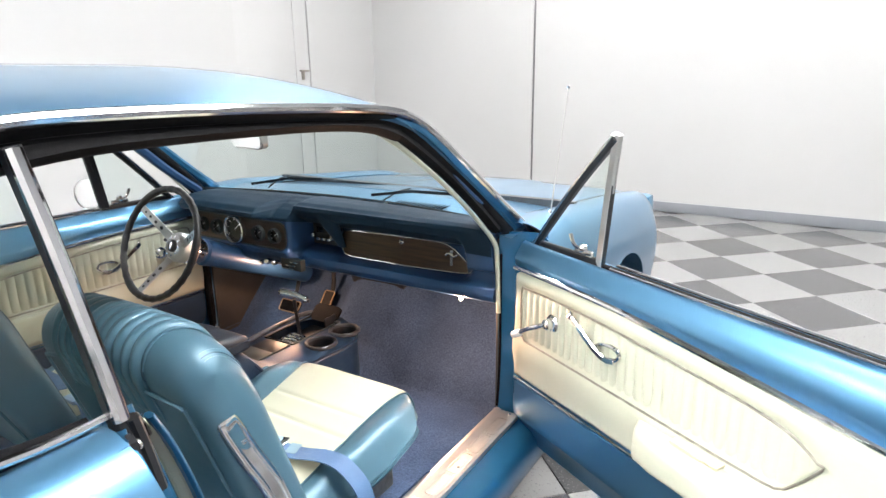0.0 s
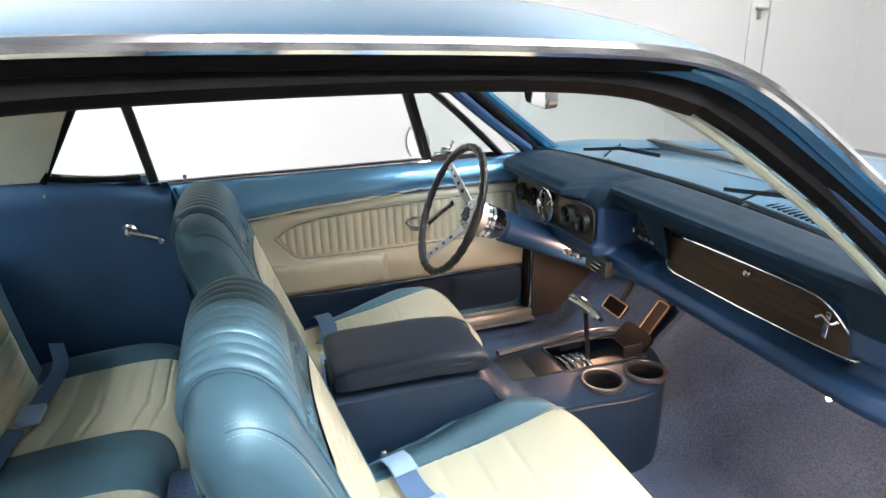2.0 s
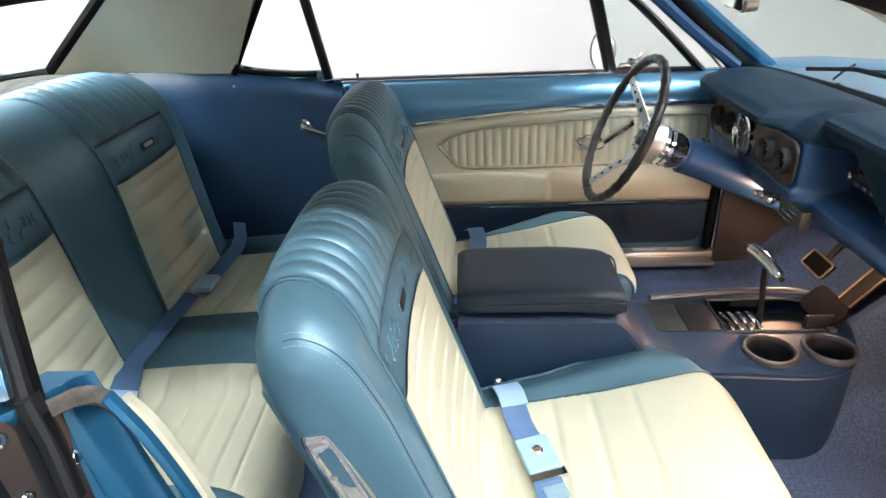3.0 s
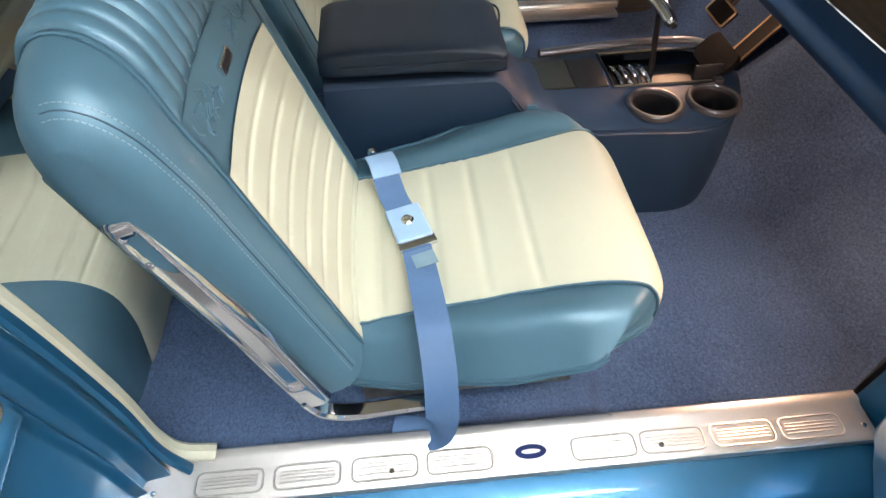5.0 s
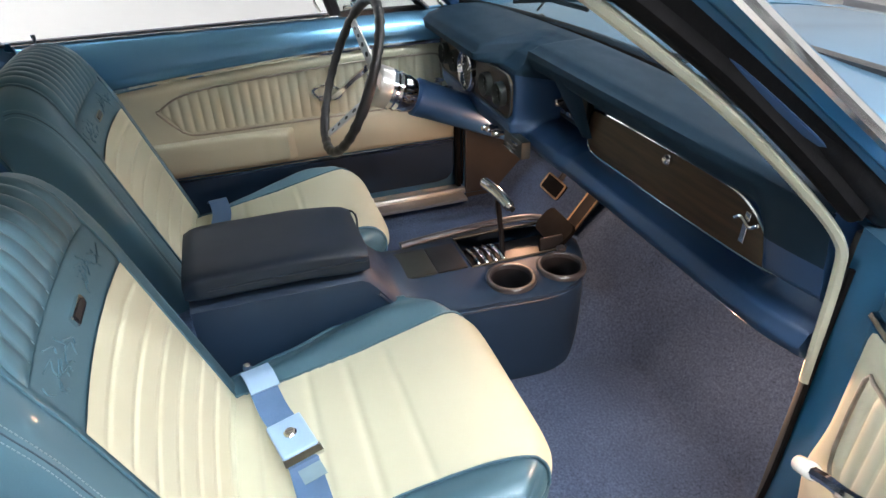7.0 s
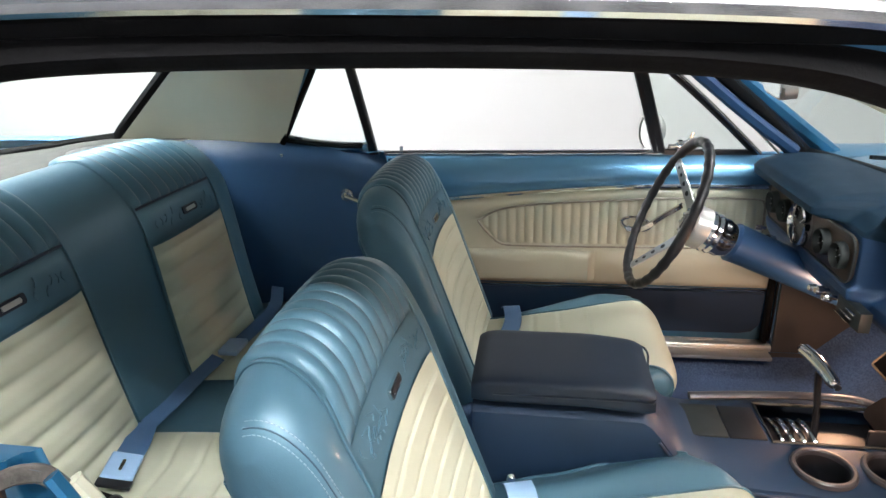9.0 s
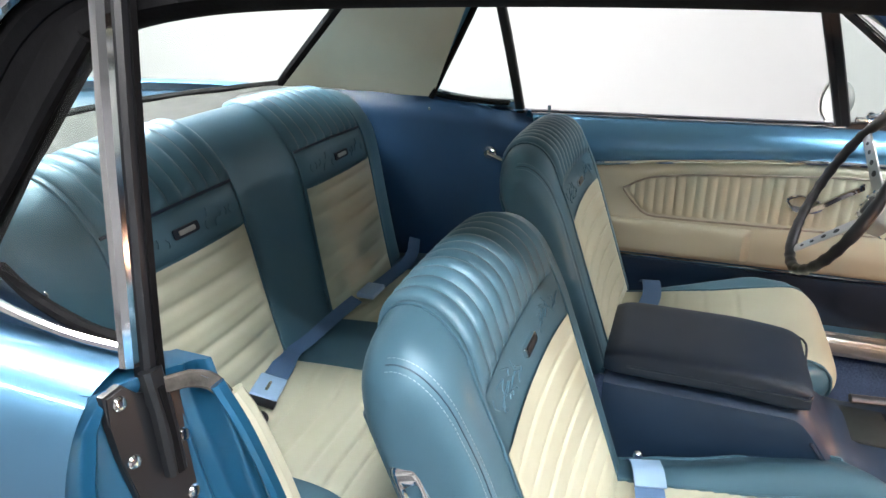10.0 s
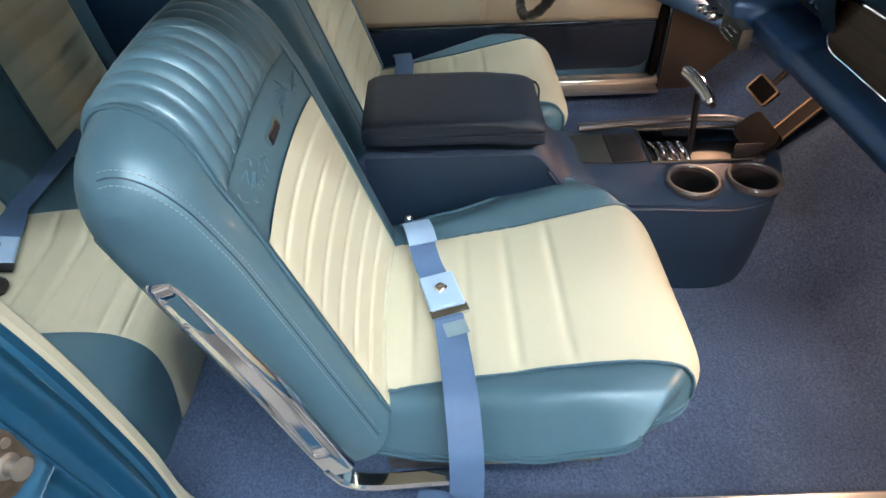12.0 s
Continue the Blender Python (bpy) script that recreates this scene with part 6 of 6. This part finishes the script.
for i in range(NR):
    a = 2 * math.pi * i / NR
    wav = 0.0022 * abs(math.sin(a * 16)) * (1 if 0.2 < (a % (2 * math.pi / 3)) < 1.9 else 0)
    rows.append([bm.verts.new(mwh @ V((0.1803 + (0.0122 - wav) * math.cos(b)) * math.cos(a), (0.1803 + (0.0122 - wav) * math.cos(b)) * math.sin(a), (0.0122 - wav) * math.sin(b))) for b in [2 * math.pi * j / NT for j in range(NT)]])
for i in range(NR):
    for j in range(NT):
        bm.faces.new((rows[i][j], rows[(i + 1) % NR][j], rows[(i + 1) % NR][(j + 1) % NT], rows[i][(j + 1) % NT]))
part("rim", bm, BLACK, steer, "black grip-notched rim", 70)
HUB = -0.066
for ang in (142, 254, 20):
    a = radians(ang)
    sp = mwh @ Matrix.Rotation(a, 4, "Z")
    tilt = math.atan2(-HUB, 0.145)
    mspoke = sp @ Matrix.Translation((0.040, 0, HUB)) @ Matrix.Rotation(-tilt, 4, "Y")
    spoke = plate("spoke", [(0.0, -0.016), (0.155, -0.0125), (0.155, 0.0125), (0.0, 0.016)], 0.004, mspoke, ALU, steer, "brushed metal spoke", 0.001)
    for k, r in ((0.050, 0.0072), (0.078, 0.0062), (0.104, 0.0052), (0.126, 0.0044)):
        lathe("spoke_hole", [(r, 0.0035), (r * 0.9, 0.0046), (0, 0.0047)], mspoke @ Matrix.Translation((k, 0, 0)), BLACK, spoke, n=14)
mhub = mwh @ Matrix.Translation((0, 0, HUB))
lathe("hub", [(0.050, -0.030), (0.050, -0.004), (0.046, 0.004), (0.040, 0.012), (0.034, 0.015), (0.024, 0.016), (0.021, 0.013)], mhub, ALU, steer, "ribbed metal hub", n=32)
lathe("horn_cap", [(0.021, 0.012), (0.020, 0.019), (0.014, 0.022), (0, 0.023)], mhub, BLACK, steer, "dark horn cap", n=28)
plate("cap_mark", rounded(0.010, 0.026, 0.004), 0.001, mhub @ Matrix.Translation((0, 0, 0.0225)), CHROME, steer)
for k in range(9):
    a = 2 * math.pi * k / 9
    lathe("hub_bolt", [(0.004, 0.005), (0.0038, 0.009), (0, 0.0095)], mhub @ Matrix.Translation((0.031 * math.cos(a), 0.031 * math.sin(a), 0.0095)), CHROME, steer, n=8)
col = thing("steering_column", (-0.37, 1.0, 0.78), "blue painted steering column with chrome collar", "steering column")
mcol = mhub @ Matrix.Translation((0, 0, -0.03))
lathe("collar", [(0.047, 0.0), (0.050, -0.010), (0.046, -0.018), (0.049, -0.026), (0.045, -0.036), (0.047, -0.046), (0.042, -0.062), (0.040, -0.070)], mcol, CHROME, col, "ribbed chrome collar", n=32)
lathe("tube", [(0.039, -0.066), (0.047, -0.075), (0.045, -0.12), (0.042, -0.34), (0.040, -0.60)], mcol, DASH_PAINT, col, "blue painted column tube", n=32)
tube("indicator_lever", [mcol @ V(-0.045, 0.0, -0.045), mcol @ V(-0.09, 0.008, -0.040), mcol @ V(-0.140, 0.016, -0.030)], 0.004, CHROME, col, "thin chrome indicator stalk", n=8)
lathe("indicator_tip", [(0.0, -0.01), (0.007, -0.006), (0.007, 0.008), (0, 0.012)], frame_at(mcol @ V(-0.142, 0.016, -0.030), (-1, 0, 0.1)), BLACK, col, n=12)

# ---- dashboard ----
dash = thing("dashboard", (0, 1.15, 0.70), "dark blue padded dashboard with round gauges and walnut glove box", "dashboard")


def wind_y(x):
    return 1.245 - 0.14 * x * x


DRV = [(1.205, 0.945), (1.15, 0.948), (1.08, 0.942), (1.035, 0.930), (1.020, 0.915), (1.022, 0.898), (1.040, 0.890), (1.072, 0.886), (1.078, 0.870), (1.080, 0.790), (1.076, 0.784), (1.068, 0.776), (1.070, 0.758), (1.080, 0.735), (1.090, 0.722), (1.110, 0.712), (1.190, 0.712)]
PAS = [(1.205, 0.945), (1.170, 0.950), (1.120, 0.951), (1.086, 0.948), (1.071, 0.940), (1.069, 0.927), (1.082, 0.902), (1.126, 0.872), (1.143, 0.864), (1.149, 0.776), (1.146, 0.768), (1.122, 0.764), (1.098, 0.757), (1.088, 0.738), (1.094, 0.722), (1.112, 0.712), (1.190, 0.712)]
MID = PAS[:6] + [(1.084, 0.900), (1.140, 0.868), (1.172, 0.858), (1.172, 0.790), (1.150, 0.782), (1.110, 0.774), (1.082, 0.760), (1.078, 0.738), (1.088, 0.722), (1.110, 0.712), (1.190, 0.712)]
VAL = [(1.205, 0.945), (1.185, 0.945), (1.165, 0.940), (1.140, 0.932), (1.115, 0.920), (1.095, 0.905), (1.081, 0.892), (1.078, 0.884), (1.079, 0.870), (1.080, 0.790)] + DRV[10:]
END = PAS[:6] + [(1.078, 0.885), (1.082, 0.862), (1.088, 0.840), (1.094, 0.812), (1.138, 0.797), (1.122, 0.768), (1.098, 0.758)] + PAS[13:]


PAS, MID, END = [[(y + (0.025 if k else 0.0), z) for k, (y, z) in enumerate(sec)] for sec in (PAS, MID, END)]


def dash_section(x):
    if x < -0.225:
        return DRV
    if x < -0.095:
        t = soft(x, [(-0.225, 0), (-0.185, 1)])
        u = soft(x, [(-0.120, 0), (-0.095, 1)])
        return [(lerp(lerp(a[0], b[0], t), c[0], u), lerp(lerp(a[1], b[1], t), c[1], u)) for a, b, c in zip(DRV, VAL, MID)]
    if x < 0.02:
        return MID
    if x < 0.06:
        t = soft(x, [(0.02, 0), (0.06, 1)])
        return [(lerp(a[0], b[0], t), lerp(a[1], b[1], t)) for a, b in zip(MID, PAS)]
    t = soft(x, [(0.535, 0), (0.572, 1)])
    return [(lerp(a[0], b[0], t), lerp(a[1], b[1], t)) for a, b in zip(PAS, END)]


def dash_f(u, v, lo, hi, n=None):
    x = lerp(-0.642, 0.642, u)
    sec = dash_section(x)
    t = lerp(lo, hi, v)
    i = min(int(t), len(sec) - 2)
    y, z = lerp(sec[i][0], sec[i + 1][0], t - i), lerp(sec[i][1], sec[i + 1][1], t - i)
    blend = max(0, 1 - i / 4)
    y = y + (wind_y(x) - 1.205) * blend
    end = max(0, (abs(x) - 0.56) / 0.09)
    return V(x, y + 0.030 * end ** 2 * (1 if i > 1 else 0.3), z - 0.012 * end ** 2)


sheet("pad", 280, 40, lambda u, v: dash_f(u, v, 0, 7), VINYL_PAD, dash, "dark blue padded dash top", angle=55)
sheet("face", 280, 12, lambda u, v: dash_f(u, v, 7, 10), DASH_PAINT, dash, "blue painted dash face", angle=55)
sheet("lower_rail", 280, 28, lambda u, v: dash_f(u, v, 10, 16), DASH_PAINT, dash, "blue painted lower dash rail", angle=55)
# pad returns either side of the glove box
for sd, xa, xb, xc in ((-1, 0.000, 0.080, 0.108),):
    def pad_return(u, v, sd=sd, xa=xa, xb=xb, xc=xc):
        x = lerp(lerp(xa, xb, v), xc, u)
        bulge = math.sin(min(u if sd > 0 else 1 - u, 0.5) * math.pi) ** 0.6 if sd > 0 else math.sin(u * math.pi) ** 0.5
        return V(x - 0.035, lerp(1.117, 1.161, v) - 0.020 * bulge * (1 - 0.35 * v), lerp(0.920, 0.800, v))
    sheet("pad_return", 15, 15, pad_return, VINYL_PAD, dash, "padded return beside the glove box")
solid("dash_end", [dash_f(1, t / 16, 0, 16) for t in range(17)] + [V(0.642, 1.24, 0.70), V(0.642, 1.24, 0.93)], [tuple(range(19))], DASH_PAINT, dash, "blue end of the dash")
GO = smooth_path([(x, 1.1695, z) for x, z in ((0.085, 0.771), (0.060, 0.782), (0.054, 0.815), (0.062, 0.850), (0.095, 0.860), (0.28, 0.865), (0.43, 0.866), (0.487, 0.855), (0.532, 0.822), (0.552, 0.798), (0.538, 0.779), (0.34, 0.771), (0.15, 0.770))], 5, True)
bm = bmesh.new()
bm.faces.new([bm.verts.new(V(p.x, 1.1655, p.z)) for p in GO])
bm.normal_update()
bmesh.ops.solidify(bm, geom=bm.faces[:], thickness=0.004)
part("glovebox_door", bm, WOOD, dash, "walnut veneer glove box door, darkened for the pad shade")
sweep("glovebox_bezel", [V(p.x, 1.1635, p.z) for p in GO], ring(0.0030, 8), CHROME, dash, "thin bright glove box bezel", closed=True, up=(0, 1, 0))
lathe("glovebox_button", [(0.009, 0), (0.009, 0.008), (0.006, 0.012), (0, 0.013)], frame_at((0.307, 1.163, 0.851), (0, -1, 0)), CHROME, dash, "round chrome glove box button", n=18)
mh = frame_at((0.490, 1.161, 0.822), (0, -1, 0.05))
plate("glovebox_badge", [(-0.005, -0.024), (0.005, -0.024), (0.005, 0.024), (-0.005, 0.024)], 0.003, mh, CHROME, dash, "small chrome badge", 0.001)
tube("badge_bar", [mh @ V(-0.020, 0.006, 0.004), mh @ V(-0.008, 0.014, 0.005), mh @ V(0.010, 0.006, 0.005), mh @ V(0.022, 0.014, 0.004)], 0.003, CHROME, dash, n=6)
# gauge cluster
clus = plate("gauge_panel", rounded(0.470, 0.096, 0.03, 8), 0.004, Matrix.Translation((-0.352, 1.0745, 0.832)) @ Matrix(((1, 0, 0, 0), (0, 0, -1, 0), (0, 1, 0, 0), (0, 0, 0, 1))), WOOD, dash, "walnut gauge panel in the same shade-darkened veneer", 0.001)
sweep("gauge_bezel", [V(-0.352 + x, 1.069, 0.832 + z) for x, z in rounded(0.470, 0.096, 0.03, 8)], ring(0.0025, 8), DARK_PLATE, dash, "dark gauge panel bezel", closed=True, up=(0, 1, 0))
for x, r in ((-0.541, 0.026), (-0.462, 0.026), (-0.367, 0.047), (-0.244, 0.026), (-0.164, 0.025)):
    mg = frame_at((x, 1.070, 0.832), (0, -1, 0))
    e = 1.0 if r > 0.04 else 0.45
    gauge = lathe("gauge", [(r - 0.004, 0.0), (r - 0.002 * e, 0.013), (r, 0.016), (r + 0.004 * e, 0.014), (r + 0.006 * e, 0.0)], mg, CHROME if r > 0.04 else DARK_PLATE, dash, "chrome gauge ring" if r > 0.04 else "thin dark gauge ring", n=32)
    lathe("dial", [(r - 0.003, 0.003), (0, 0.0035)], mg, DIAL, gauge, "black dial", n=32)
    sweep("needle", [mg @ V(0, 0, 0.006), mg @ V(r * 0.55, r * 0.45, 0.006)], rect(0.0016, 0.001), ALU, gauge, up=(0, -1, 0))
    for k in range(7):
        a = radians(210 - 40 * k)
        sweep("tick", [mg @ V(r * 0.68 * math.cos(a), r * 0.68 * math.sin(a), 0.0045), mg @ V(r * 0.84 * math.cos(a), r * 0.84 * math.sin(a), 0.0045)], rect(0.0011, 0.0008), ALU, gauge, up=(0, -1, 0))
# radio recess and controls in the middle
box("radio", (-0.088, 1.175, 0.792), (0.020, 1.195, 0.868), BLACK, dash, "black radio face", bevel=0.004)
box("radio_dial", (-0.068, 1.169, 0.835), (0.000, 1.176, 0.855), DIAL, dash, bevel=0.002)
for k in range(3):
    box("radio_key", (-0.068 + 0.024 * k, 1.165, 0.808), (-0.050 + 0.024 * k, 1.176, 0.818), CHROME, dash, bevel=0.002)
for x in (-0.080, 0.012):
    lathe("radio_knob", [(0.010, 0), (0.010, 0.016), (0.007, 0.019), (0, 0.0195)], frame_at((x, 1.174, 0.826), (0, -1, 0)), CHROME, dash, "chrome radio knob", n=16)
for x, z, r in ((-0.205, 0.736, 0.010), (-0.170, 0.736, 0.009), (-0.235, 0.728, 0.008), (-0.52, 0.742, 0.008), (-0.60, 0.742, 0.008)):
    lathe("switch_knob", [(r * 0.6, 0), (r * 0.6, 0.010), (r, 0.012), (r, 0.024), (r * 0.7, 0.028), (0, 0.028)], frame_at((x, 1.078, z), (0, -1, 0.05)), CHROME, dash, "chrome switch knob", n=16)
heat = box("heater_panel", (-0.150, 1.070, 0.716), (-0.055, 1.092, 0.756), DARK_PLATE, dash, "dark heater control panel", bevel=0.003)
for k in range(3):
    box("heater_lever", (-0.140 + 0.02 * k, 1.062, 0.722 + 0.012 * k), (-0.085 + 0.01 * k, 1.070, 0.725 + 0.012 * k), CHROME, heat, bevel=0.002)
# underside, lamps and ducting below the dash
box("under_tray", (-0.64, 1.14, 0.716), (0.64, 1.40, 0.728), BLACK, dash, "black underside of the dash", bevel=0.004)
box("heater_box", (-0.14, 1.42, 0.56), (0.12, 1.60, 0.71), BLACK, dash, "black heater box under the dash", bevel=0.02)
for x, y in ((0.523, 1.160), (-0.24, 1.175)):
    lp = thing("courtesy_lamp", (x, y, 0.70), "small bare-bulb courtesy lamp under the dash", "lamp", "courtesy lamps")
    box("holder", (x - 0.010, y + 0.002, 0.703), (x + 0.010, y + 0.03, 0.718), BLACK, lp, bevel=0.002)
    lathe("bulb", [(0, -0.009), (0.004, -0.006), (0.0055, 0.0), (0.004, 0.007), (0, 0.009)], Matrix.Translation((x, y - 0.002, 0.699)), BULB, lp, "glowing bulb", n=14)
for x0, y0, sag in ((0.02, 1.21, 0.030), (0.07, 1.24, 0.040)):
    tagged(tube("wiring", [(x0, y0, 0.712), (x0 + 0.03, y0, 0.712 - sag * 0.8), (x0 + 0.08, y0 + 0.01, 0.712 - sag), (x0 + 0.13, y0 + 0.01, 0.705 - sag * 0.4), (x0 + 0.19, y0 + 0.02, 0.714)], 0.006, BLACK), "black wiring hanging under the dash", "cable")

# pedals
for x, w, h, mat, nm, lab in ((-0.445, 0.105, 0.050, RUBBER, "brake_pedal", "wide black brake pedal with bright edge on its arm"), (-0.250, 0.050, 0.150, TYRE, "accelerator_pedal", "tall black accelerator pedal with worn bright edge")):
    pd = thing(nm, (x, 1.36, 0.40), lab, "pedal")
    mp_ = Matrix.Translation((x, 1.375, 0.418 if x < -0.3 else 0.445)) @ Matrix.Rotation(radians(-38), 4, "X")
    box("pad", (-w / 2, -0.006, -h / 2), (w / 2, 0.006, h / 2), mat, pd, bevel=0.004, m=mp_)
    sweep("edge", [mp_ @ V(px, -0.006, pz) for px, pz in rounded(w, h, 0.008, 4)], ring(0.003, 6), COPPER, pd, closed=True, up=(0, 1, 0))
    tube("arm", [mp_ @ V(0, 0.006, 0), V(x, 1.43, 0.50), V(x, 1.44, 0.62), V(x, 1.38, 0.72)], 0.009, BLACK, pd)

# ---- checkered floor tiles ----
E1 = 0.46 / math.sqrt(2)


def tile_mesh(name, mat):
    bm = bmesh.new()
    bmesh.ops.create_cube(bm, size=1)
    for v in bm.verts:
        v.co = Vector((v.co.x * 0.457, v.co.y * 0.457, (v.co.z - 0.5) * 0.010))
    bmesh.ops.bevel(bm, geom=[e for e in bm.edges if all(v.co.z > -0.001 for v in e.verts)], offset=0.002, segments=1, affect="EDGES")
    bmesh.ops.rotate(bm, verts=bm.verts, cent=(0, 0, 0), matrix=Matrix.Rotation(radians(45), 3, "Z"))
    me = bpy.data.meshes.new(name)
    bm.to_mesh(me)
    bm.free()
    me.materials.append(mat)
    return me


paving = new("floor")
tagged(paving, "light and dark grey checkered studio floor tiles", "floor", kind="structure")
light_me, dark_me = tile_mesh("floor_tile", TILE_LIGHT), tile_mesh("floor_tile_dark", TILE_DARK)
far_v, far_f = {0: [], 1: []}, {0: [], 1: []}
for i in range(-34, 34):
    for j in range(-34, 34):
        cx_, cy_ = 0.825 + E1 * (i + j + 1), 4.591 + E1 * (i - j)
        if not (XL + 0.05 < cx_ < XR - 0.05 and YB + 0.05 < cy_ < YF - 0.02):
            continue
        dark = (i % 2) ^ (j % 2)
        if cx_ > -1.0 and cy_ > 0.6:
            ob = new("tile", dark_me if dark else light_me)
            ob.location = (cx_, cy_, 0)
            ob.parent = paving
        else:
            b0 = len(far_v[dark])
            r = 0.457 / math.sqrt(2)
            far_v[dark] += [(cx_ - r, cy_, 0), (cx_, cy_ - r, 0), (cx_ + r, cy_, 0), (cx_, cy_ + r, 0)]
            far_f[dark].append((b0, b0 + 1, b0 + 2, b0 + 3))
for dk, mat in ((0, TILE_LIGHT), (1, TILE_DARK)):
    rest = solid("tile_field", far_v[dk], far_f[dk], mat, paving)
    rest["kind"] = "stuff"
